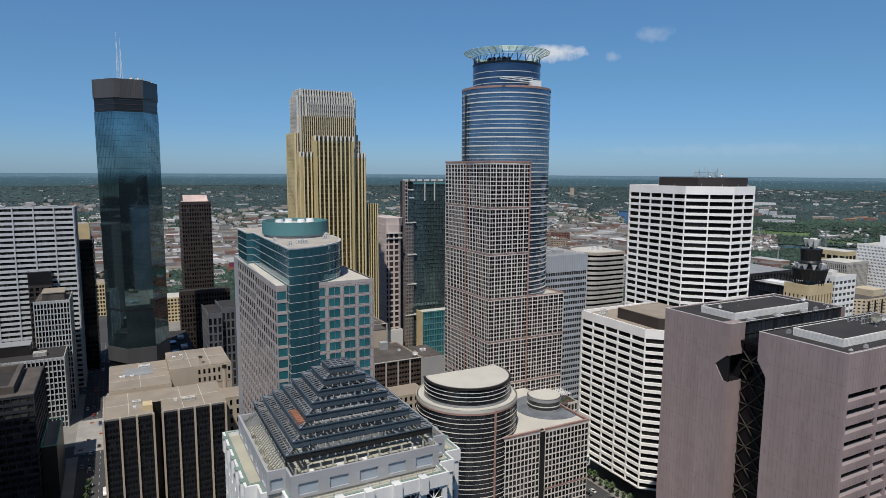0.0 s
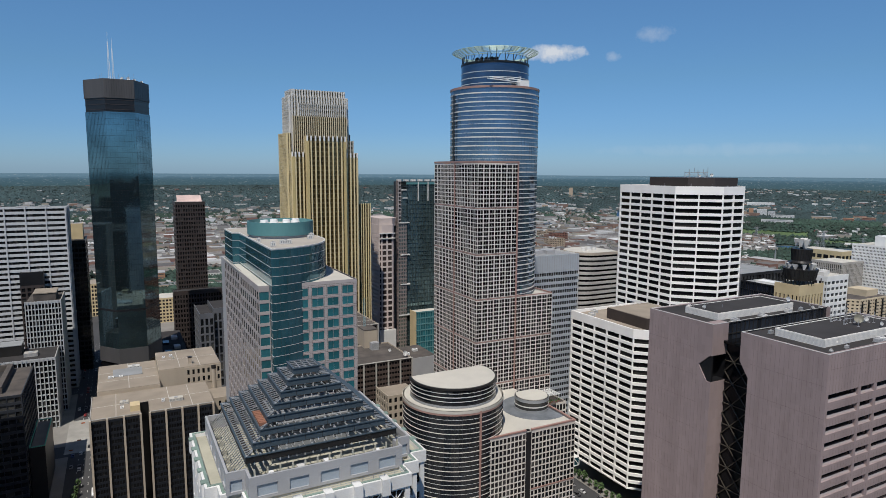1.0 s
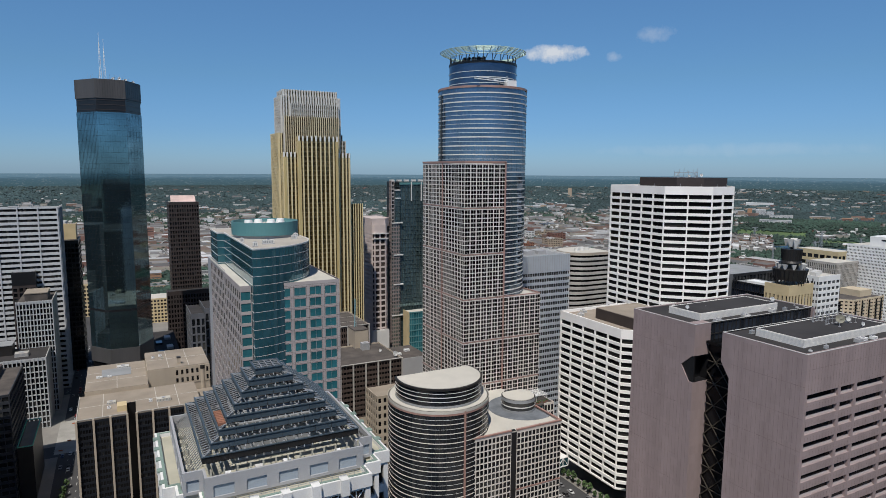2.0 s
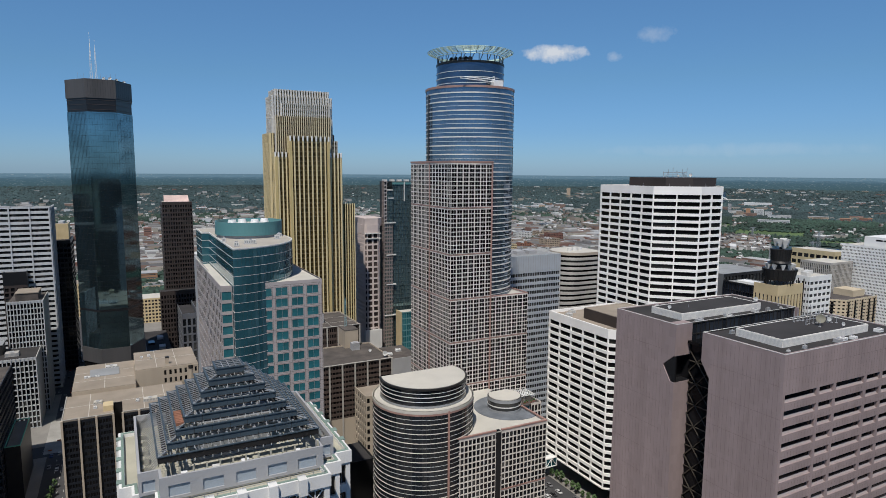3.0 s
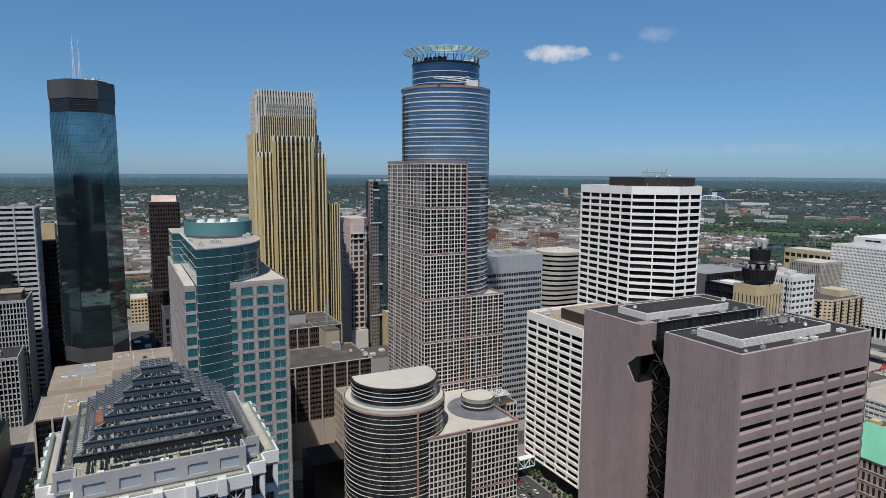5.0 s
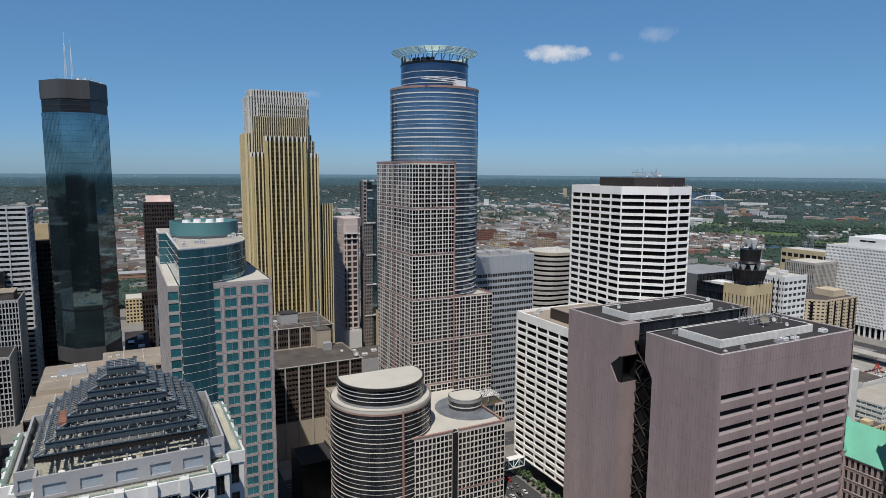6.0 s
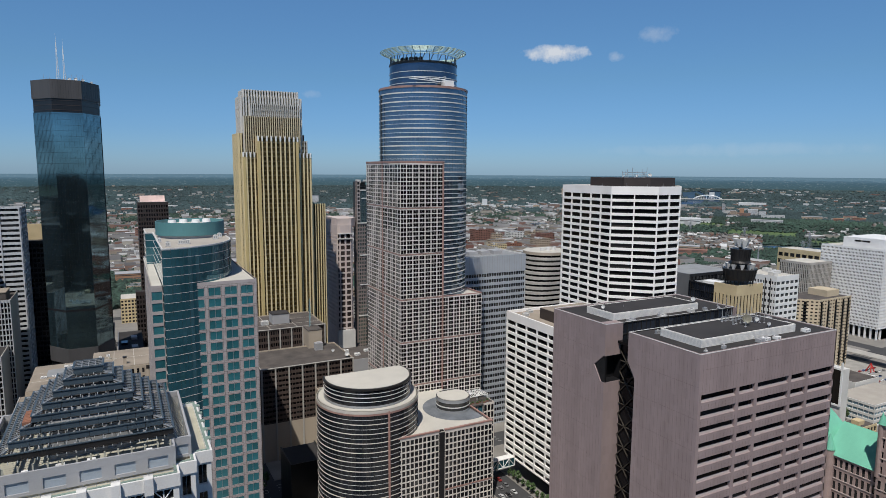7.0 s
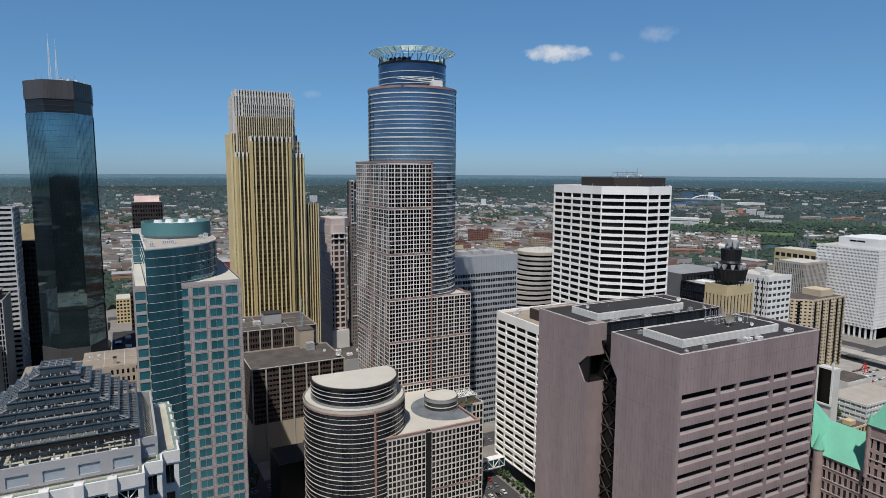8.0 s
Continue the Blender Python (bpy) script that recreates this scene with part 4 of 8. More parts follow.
    for j in range(33):
        zc = 0.0 + ch * j
        rows += [(0.1, -0.02, zc - 0.36, 24.8, 0.012, zc - 0.29), (0.1, -0.02, zc + 0.29, 24.8, 0.012, zc + 0.36)]
    v, q = face_boxes((61.3, 222.8), (86.2, 222.8), rows)
    part("joint_lattice", fast_mesh("joint_lattice", v, q), BROWN_CONCRETE, th, "thin dark joints in the stone frame", "stuff")
    # drum on top
    drum = arc_band("roof_drum", 67.2, 264.5, 13.2, 13.6, [(151.2, 156.6)], 0, 360, 64, TEAL_PAINT, th, "teal painted plant drum")
    arc_band("drum_base", 67.2, 264.5, 12.2, 12.8, [(149.8, 151.3)], 0, 360, 48, GREY_PANEL, th)
    cylinder("drum_floor", 67.2, 264.5, 13.3, 154.6, 155.0, PALE_ROOF, th, 48)
    for i in range(4):
        cylinder("cooling_fan", 60 + 4.6 * i, 262 + (i % 2) * 3, 1.9, 155.0, 157.2, WHITE_PAINT, drum, 20, 1.5)
    return th


teal_tower()


# ---- the white building with a stepped louvred roof ----
COPPER_GREY = material("dull_green_metal", (0.20, 0.27, 0.23), 0.6, 0, 0.15, 0.6, 4)
WEATHERED_STONE = material("weathered_white_stone", (0.70, 0.69, 0.67), 0.75, 0, 0.10, 0.5, 4, streak=True)


def pyramid_building():
    th = thing("stepped_roof_building", (34.5, 107, 0), "white stone building topped by a stepped pyramid of steel louvre frames", "office building")
    zt = 131.0
    poly = [(18.7, 94.7), (21.6, 94.7), (21.6, 91.5), (47.3, 91.5), (47.3, 94.7), (50.1, 94.7), (50.1, 120.5), (18.7, 120.5)]
    ring_wall("penthouse_parapet", poly, 0.4, zt - 1.1, zt, GREY_PANEL, th, "smooth grey penthouse parapet")
    k = dict(depth=0.35, wall=GREY_PANEL, glass=LOUVRE_BLUE, top=0.35, base=0.45)
    facade(th, poly[2], poly[3], 127.2, zt - 1.1, 5, 1, 1.9, 1.0, singles=5, edge=1.2, name="penthouse_wall", **k)
    facade(th, poly[7], poly[0], 127.2, zt - 1.1, 5, 1, 1.9, 1.0, singles=5, edge=1.2, name="penthouse_wall", **k)
    facade(th, poly[5], poly[6], 127.2, zt - 1.1, 5, 1, 1.9, 1.0, singles=5, edge=1.2, name="penthouse_wall", **k)
    for i in (0, 4):
        facade(th, poly[i], poly[i + 1], 127.2, zt - 1.1, 1, 1, 0.5, 1.0, singles=1, edge=0.5, name="penthouse_wall", **k)
    for i in (1, 3, 6):
        blank(th, poly[i], poly[(i + 1) % 8], 127.2, zt - 1.1, 0.35, GREY_PANEL, "penthouse_wall")
    prism("plant_deck", inset(poly, 0.36), 126.2, 128.4, CREAM, th, "cream plant deck inside the parapet")
    # louvre tiers
    cx, cy = 34.45, 107.0
    for i in range(8):
        h = 12.85 - 1.5 * i
        zb = 131.75 + 1.4 * i
        zt2 = zb + 1.42
        m = DARK_STEEL if i == 0 else BLUE_STEEL
        sq = rect(cx - h, cy - h, cx + h, cy + h)
        tier = ring_wall("louvre_tier", sq, 0.16, zb + 0.42, zt2, m, th, "square tier of blue-grey steel louvre boards")
        ring_wall("top_rail", inset(sq, -0.14), 0.3, zt2, zt2 + 0.16, BLUE_STEEL, tier)
        seams, props = [], []
        kk = int(2 * h / 2.6)
        for s in range(1, kk):
            p = -h + 2 * h * s / kk
            seams += [(cx + p - 0.03, cy - h - 0.02, zb + 0.42, cx + p + 0.03, cy - h, zt2), (cx - h - 0.02, cy + p - 0.03, zb + 0.42, cx - h, cy + p + 0.03, zt2), (cx + h, cy + p - 0.03, zb + 0.42, cx + h + 0.02, cy + p + 0.03, zt2)]
        if seams:
            boxes("board_seams", seams, DARK_STEEL, tier, "", "stuff")
        n = max(3, int(2 * h / 1.3))
        for s in range(n + 1):
            p = -h + 0.1 + (2 * h - 0.2) * s / n
            for sg in (-1, 1):
                props.append(((cx + p, cy + sg * (h - 0.1), zb - 0.05), (cx + p, cy + sg * (h - 0.1), zb + 0.45)))
                props.append(((cx + sg * (h - 0.1), cy + p, zb - 0.05), (cx + sg * (h - 0.1), cy + p, zb + 0.45)))
        tubes("prop_lattice", props, 0.08, LIGHT_METAL, tier, "", 4)
        if i < 7:
            n = max(2, int(2 * h / 0.95))
            fins = []
            for s in range(n + 1):
                p = -h + 2 * h * s / n
                q = max(-h + 1.5, min(h - 1.5, p))
                for sy in (-1, 1):
                    if s % 2 == 0:
                        fins.append(((cx + p, cy + sy * (h - 0.1), zt2 + 0.1), (cx + q, cy + sy * (h - 1.5), zt2 + 0.06)))
                    fins.append(((cx + sy * (h - 0.1), cy + p, zt2 + 0.1), (cx + sy * (h - 1.5), cy + q, zt2 + 0.4)))
            tubes("frame_lattice", fins, 0.085, STEEL, tier, "pale steel bars between the tiers", 4)
            nb = max(2, int(2 * h / 2.1))
            for s in range(nb + 1):
                p = -h + 0.3 + (2 * h - 0.6) * s / nb
                boxes("bracket", [(cx + p - 0.16, cy - h + 0.1, zt2 - 0.1, cx + p + 0.16, cy - h + 0.6, zt2 + 0.22)], STEEL, tier, "pale steel bracket")
            ring_wall("gutter", inset(sq, 0.9), 0.7, zb - 0.1, zb, DARK_ROOF, tier)
    boxes("rust_louvre", [(cx - 9.7, cy - 8.4 + 0.75 * s, 136.1, cx - 8.5, cy - 8.4 + 0.75 * s + 0.6, 136.62) for s in range(8)], ORANGE_RUST, th, "rust-orange louvre panel")
    boxes("plant_core", [(cx - 6.2, cy - 6.2, 128.4, cx + 6.2, cy + 6.2, 135)], GREY_ROOF, th)
    tip = 142.97
    tubes("top_frame", [((cx - 2.2, cy - 2.2 + 1.1 * s, tip), (cx + 2.2, cy - 2.2 + 1.1 * s, tip)) for s in range(5)] + [((cx - 2.2 + 1.1 * s, cy - 2.2, tip), (cx - 2.2 + 1.1 * s, cy + 2.2, tip)) for s in range(5)], 0.09, STEEL, th, "steel grating at the tip", 4)
    # raking struts and posts under the lowest tier
    rake = []
    for s in range(27):
        y = 95.4 + s * 0.93
        rake += [((cx - 12.7, y, 131.8), (19.1, y + 0.8, 128.6)), ((cx + 12.7, y, 131.8), (49.7, y + 0.8, 128.6))]
    tubes("raking_frame", rake, 0.09, STEEL, th, "raking steel struts beside the tiers", 4)
    for s in range(13):
        x = 22.6 + s * 2.0
        boxes("post", [(x - 0.12, 92.1, 128.4, x + 0.12, 92.4, 131.9)], CREAM, th)
    random.seed(8)
    for s in range(11):
        x = 23.0 + s * 2.2 + random.uniform(-0.4, 0.4)
        boxes("plant_unit", [(x, 92.6, 128.4, x + random.uniform(0.8, 1.7), 93.8, 129.4 + random.uniform(0, 1.3))], random.choice((CREAM, LIGHT_METAL, WHITE_PAINT)), th)
    for s in range(6):
        y = 96 + s * 3.6
        boxes("plant_unit", [(19.4, y, 128.4, 20.6, y + random.uniform(1, 2.2), 129.2 + random.uniform(0, 0.5))], CREAM, th)
    # white lower storeys with stepped corners
    ztop = 127.4
    low = [(16.2, 98.6), (18, 98.6), (18, 95.4), (21.2, 95.4), (21.2, 88.5), (47.4, 88.5), (47.4, 92.2), (50.4, 92.2), (50.4, 95.4), (53.4, 95.4), (53.4, 122), (16.2, 122)]
    prism("core", inset(low, 0.7), 0, ztop - 1.1, GREY_PANEL, th)
    prism("terrace", inset(low, 0.5), ztop - 1.1, ztop - 0.7, CREAM, th, "cream terrace behind the parapet")
    ring_wall("cornice", inset(low, -0.25), 0.9, ztop - 2.2, ztop, WEATHERED_STONE, th, "white stone cornice")
    ring_wall("copper_edge", inset(low, 0.15), 0.45, ztop, ztop + 0.12, COPPER_GREY, th)
    w = dict(depth=0.7, wall=WEATHERED_STONE, glass=GLASS_DARK, top=0.4)
    star = []
    for i in range(12):
        p0, p1 = low[i], low[(i + 1) % 12]
        L = math.hypot(p1[0] - p0[0], p1[1] - p0[1])
        if i == 4:
            facade(th, p0, p1, 0, ztop - 2.2, 6, 24, 1.3, 1.5, singles=30, edge=0.9, **w)
            cw = (L - 1.8 + 1.3) / 6
            ch = (ztop - 2.2 - 0.4 - 0.75 + 1.5) / 24
            for c in range(6):
                for r in (22, 23):
                    ua, ub = p0[0] + 0.9 + c * cw, p0[0] + 0.9 + (c + 1) * cw - 1.3
                    za, zb = 0.75 + r * ch, 0.75 + (r + 1) * ch - 1.5
                    y = 88.9
                    xm, zm = (ua + ub) / 2, (za + zb) / 2
                    star += [((ua, y, za), (ub, y, zb)), ((ua, y, zb), (ub, y, za)), ((xm, y, za), (xm, y, zb)), ((ua, y, zm), (ub, y, zm))]
        elif i in (9, 11):
            facade(th, p0, p1, 0, ztop - 2.2, 7, 24, 1.7, 1.5, singles=35, edge=1.2, split=2, **w)
        elif i == 10:
            blank(th, p0, p1, 0, ztop - 2.2, 0.7, WEATHERED_STONE)
        elif i in (1, 3):
            facade(th, p0, p1, 0, ztop - 2.2, 1 if i == 1 else 2, 24, 0.9, 1.5, singles=8, edge=0.8, split=2, **w)
        else:
            facade(th, p0, p1, 0, ztop - 2.2, 1, 24, 0.8, 1.5, singles=8, edge=0.8, split=2, **w)
    bars("star_bar", star, 0.1, WHITE_PAINT, th, "", 5)
    for x in (23.6, 28.4, 33.2, 38.0, 42.8):
        boxes("cap_block", [(x - 0.7, 87.6, ztop - 2.6, x + 0.7, 89.4, ztop + 0.25)], WEATHERED_STONE, th, "projecting white stone cap block")
    for s in range(5):
        y = 100.2 + s * 4.6
        for x in (16.1, 53.5):
            boxes("cap_block", [(x - 0.5, y, ztop - 2.6, x + 0.5, y + 1.2, ztop - 0.1)], WEATHERED_STONE, th)
            boxes("cap_cover", [(x - 0.55, y - 0.05, ztop - 0.1, x + 0.55, y + 1.25, ztop + 0.15)], COPPER_GREY, th, "dull green metal cap")
    rails = [((21.8, 89.0, ztop + 0.9), (46.9, 89.0, ztop + 0.9)), ((21.8, 89.0, ztop + 0.5), (46.9, 89.0, ztop + 0.5))]
    rails += [((22 + 1.9 * s, 89.0, ztop), (22 + 1.9 * s, 89.0, ztop + 0.9)) for s in range(14)]
    tubes("guard_rail", rails, 0.04, STEEL, th, "thin steel guard rail", 4)
    return th


pyramid_building()


# ---- the gold-ribbed tower ----
DULL_FIN = material("dull_gold_fin", (0.62, 0.53, 0.36), 0.5, 0.1, 0.05, 0.3, 3)


def gold_tower():
    th = thing("gold_tower", (150, 500, 0), "tall gold-ribbed stone and bronze glass tower with stepped top", "skyscraper")
    # (x0, x1, front, back, top, bays)
    tiers = [(126.4, 179.4, 479.0, 515, 191.0, 18), (137.4, 168.6, 476.0, 514, 203.4, 9), (125.0, 140.0, 487.5, 514, 206.0, 7), (160.0, 178.4, 486.0, 514, 201.0, 8),
             (129.0, 172.4, 484.0, 513, 219.0, 26), (160.0, 175.0, 488.0, 513, 217.5, 8), (134.2, 173.0, 486.5, 512, 229.0, 25), (127.8, 174.8, 489.0, 511, 234.6, 22), (130.0, 172.5, 490.0, 510, 239.6, 20)]
    for x0, x1, ya, yb, top, bays in tiers:
        poly = rect(x0, ya, x1, yb)
        prism("core", inset(poly, 0.5), 0 if top < 210 else 180, top - 1.2, BROWN_ROOF, th)
        side = max(6, int((yb - ya) / 2.9))
        z0 = 0 if top in (191.0, 203.4, 206.0) else 183
        nf = int((top - z0) / 3.6)
        k = dict(pier=0.8, band=0.8, depth=0.5, wall=BRONZE_SPANDREL, glass=GLASS_BRONZE, proud=0.6, fin=PALE_FIN, fin_width=1.05, top=1.0)
        if z0:
            k.update(wall=GREY_SPANDREL, fin=SILVER_FIN, band=1.5, pier=0.5, fin_width=0.5, proud=0.4)
        if top in (219.0, 217.5, 229.0):
            k.update(wall=BRONZE_SPANDREL if top == 219.0 else GREY_SPANDREL, fin=DULL_FIN if top == 219.0 else SILVER_FIN, fin_width=0.6)
        if top > 230:
            k.update(fin_width=1.0, pier=0.9, proud=0.8)
        facade(th, poly[0], poly[1], z0, top, bays, nf, **k)
        facade(th, poly[3], poly[0], z0, top, side, nf, **dict(k, fin=PALE_FIN if not z0 else SILVER_FIN, fin_width=0.8, proud=0.3))
        facade(th, poly[1], poly[2], z0, top, side, nf, **k)
        if top in (191.0, 203.4):
            for i in range(bays + 1):
                x = min(x1 - 0.5, max(x0 + 0.5, x0 + (x1 - x0) * i / bays))
                boxes("fin_cap", [(x - 0.55, ya - 0.75, top - 3.4, x + 0.55, ya + 0.2, top + 0.5)], WHITE_PAINT, th, "white stone fin cap")
    for x, top in ((127.6, 188), (138.2, 200), (167.8, 200)):
        boxes("gold_pier", [(x - 1.0, 475.2 if x > 130 else 478.1, 0, x + 1.0, 480, top)], GOLD_METAL, th, "broad gold pier")
    boxes("roof_box", [(174.5, 489, 200, 177, 493, 206)], DARK_BROWN, th, "dark box on the shoulder")
    facade(th, (179.5, 484), (192, 484), 0, 150.5, 6, 40, 0.8, 0.9, 0.5, BRONZE_SPANDREL, GLASS_BRONZE, 0, 1, 0.55, top=1, fin=PALE_FIN, fin_width=0.7)
    prism("core", rect(179.5, 484.6, 191.5, 520), 0, 149, BROWN_ROOF, th)
    return th


gold_tower()


# ---- the dark glass tower ----
CROWN_GREY = material("charcoal_crown_panel", (0.075, 0.072, 0.073), 0.55, 0.1, 0.15, 0.6, 4, streak=True)


def dark_glass_tower():
    th = thing("dark_glass_tower", (11, 530, 0), "tall dark steel-blue glass tower with a black crown and masts", "skyscraper")
    poly = [(-10.3, 517), (2.4, 500), (21.0, 500), (31.4, 521), (31.4, 548), (21, 569), (2.4, 569), (-8.5, 548)]
    prism("glass_shaft", poly, 47, 217.5, GLASS_STEEL, th, "steel-blue mirror glass shaft")
    n = len(poly)
    V, Q = [], []
    for i in range(n):
        a, b = Vector(poly[i]), Vector(poly[(i + 1) % n])
        L = (b - a).length
        k = max(1, round(L / 1.55))
        notch = 0.08
        rr = [(L * j / k - 0.03, -0.1, 47, L * j / k + 0.03, notch if j % 3 == 0 else 0.04, 217.5) for j in range(k)]
        rr += [(0, -0.1, 47 + 3.85 * j - 0.05, L, 0.03, 47 + 3.85 * j + 0.05) for j in range(45)]
        w, q = face_boxes(a, b, rr)
        Q += [tuple(x + len(V) for x in f) for f in q]
        V += [tuple(x) for x in w]
    part("mullions", fast_mesh("mullions", V, Q), BLACK_PANEL, th, "dark mullions and floor bands", "stuff")
    for z in (74.5,):
        ring_wall("louvre_ring", inset(poly, -0.06), 0.3, z, z + 1.6, BLACK_PANEL, th, "narrow black louvre ring")
    prism("louvre_band", inset(poly, 0.3), 217.5, 229, BLACK_PANEL, th, "black louvred plant floors")
    big = inset(poly, -0.35)
    prism("crown", big, 227.0, 240.0, CROWN_GREY, th, "dark grey crown wall")
    for i in (2, 3):
        a, b = Vector(big[i]), Vector(big[(i + 1) % n])
        L = (b - a).length
        v, q = face_boxes(a, b, [(L * (j + 0.15) / 8, 0, 228.0, L * (j + 0.8) / 8, 0.05, 238.4) for j in range(8)])
        part("crown_louvre", fast_mesh("crown_louvre", v, q), BLACK_PANEL, th, "black louvres in the crown", "stuff")
    for zc in (219.0, 222.4, 225.6):
        ring_wall("louvre_ring", inset(poly, 0.1), 0.3, zc, zc + 0.35, DARK_BROWN, th, "thin dark ledge")
    prism("base", inset(poly, -0.5), 36, 47, CROWN_GREY, th, "dark grey base band")
    prism("lower_shaft", inset(poly, 0.4), 0, 36, GLASS_BLACK, th)
    prism("crown_roof", inset(big, 0.6), 239.2, 239.6, DARK_ROOF, th)
    boxes("crown_panels", [(2.4 + 18.6 * i / 12 - 0.05, 499.56, 227.4, 2.4 + 18.6 * i / 12 + 0.05, 499.66, 239.7) for i in range(1, 12)], BLACK_PANEL, th, "", "stuff")
    for mx, my, top, w in ((6.2, 520, 268, 0.8), (8.9, 545, 268, 0.8)):
        legs = [((mx + a * w, my + b * w, 239), (mx + a * 0.12, my + b * 0.12, top)) for a, b in ((-1, -1), (1, -1), (1, 1), (-1, 1))]
        mast = tubes("mast", legs, 0.13, WHITE_PAINT, th, "white lattice radio mast", 5, "")
        rungs = []
        for i in range(16):
            z0, z1 = 239 + (top - 239) * i / 16, 239 + (top - 239) * (i + 1) / 16
            f0, f1 = w * (1 - i / 16) + 0.12, w * (1 - (i + 1) / 16) + 0.12
            rungs += [((mx - f0, my - f0, z0), (mx + f1, my - f1, z1)), ((mx + f0, my - f0, z0), (mx + f0, my + f0, z0))]
        tubes("mast_lattice", rungs, 0.09, WHITE_PAINT, mast, "", 4)
        tubes("mast_tip", [((mx, my, top - 0.5), (mx, my, top + 7))], 0.1, WHITE_PAINT, mast, "", 4, "")
    return th


dark_glass_tower()


# ---- plain blocks of the other offices ----
GLASS_BROWN = pane("brown_window_glass", (0.055, 0.042, 0.038), 0.1, 0, 0.5, 0.01)
BROWN_STONE = material("brown_grey_stone", (0.20, 0.165, 0.155), 0.7, 0, 0.1, 0.4, 4)
GREEN_FRAME = material("dark_green_frame", (0.06, 0.085, 0.085), 0.5, 0.2, 0.1, 0.4, 4)
SAND_BRICK = material("sand_brick", (0.54, 0.45, 0.32), 0.85, 0, 0.1, 0.4, 5)
GLASS_PALE = pane("grey_window_glass", (0.075, 0.08, 0.085), 0.1, 0, 0.5, 0.01)
def office(name, label, poly, top, edges, core=BLACK_PANEL, roof=BROWN_ROOF, depth=0.5, parapet=0.8, category="office building", z0=0.0):
    th = thing(name, (sum(p[0] for p in poly) / len(poly), sum(p[1] for p in poly) / len(poly), 0), label, category)
    shell(th, poly, z0, top, depth, core, roof, edges, parapet)
    return th


# dark brown slim tower
k = dict(rows=34, pier=0.9, band=1.6, wall=DARK_BROWN, glass=GLASS_DARK, top=3)
office("slim_brown_tower", "slim dark brown granite tower with a pale pink roof", rect(56.5, 660, 84, 690), 146, [dict(k, cols=12), dict(k, cols=12), None, dict(k, cols=12)], roof=PALE_ROOF)
# striped grey-white office
STRIPE_WHITE = material("white_striped_panel", (0.50, 0.51, 0.53), 0.6, 0, 0.05, 0.3, 4)
k = dict(rows=36, pier=0.9, band=2.1, wall=STRIPE_WHITE, glass=GLASS_DARK, top=1.0, proud=0.6)
strip = office("striped_office_tower", "broad grey tower with white striped spandrels and dark windows", rect(-125, 575, -30, 610), 147.6, [dict(k, cols=7, split=9), dict(k, cols=3), None, None], roof=GREY_ROOF)
# finned white offices
FIN_GREY = material("grey_stone_fins", (0.44, 0.45, 0.46), 0.7, 0, 0.08, 0.4, 4, streak=True)
k = dict(rows=20, pier=0.55, band=0.8, wall=FIN_GREY, glass=GLASS_DARK, top=2.0, proud=0.6)
office("finned_office", "white finned stone office with a brown roof room", rect(-56, 522, -33.6, 560), 83.0, [dict(k, cols=11), CONCRETE, None, None])
k = dict(k, rows=12)
office("finned_office", "lower white finned stone office with grey roof", rect(-90, 488, -36.7, 524), 49.8, [dict(k, cols=22), CONCRETE, None, None], roof=DARK_ROOF)
SLATE_PANEL = material("slate_metal_panel", (0.12, 0.124, 0.135), 0.45, 0.1, 0.12, 0.4, 4)
# black banded office
INK_PANEL = material("ink_blue_metal_panel", (0.038, 0.043, 0.054), 0.4, 0.2, 0.12, 0.4, 4)
k = dict(rows=16, pier=0.3, band=1.5, wall=INK_PANEL, glass=GLASS_DARK, top=1.2)
office("black_banded_office", "black banded glass office with a brown roof", rect(-110, 372, -42.5, 428), 62.5, [dict(k, cols=20), dict(k, cols=16), None, None])


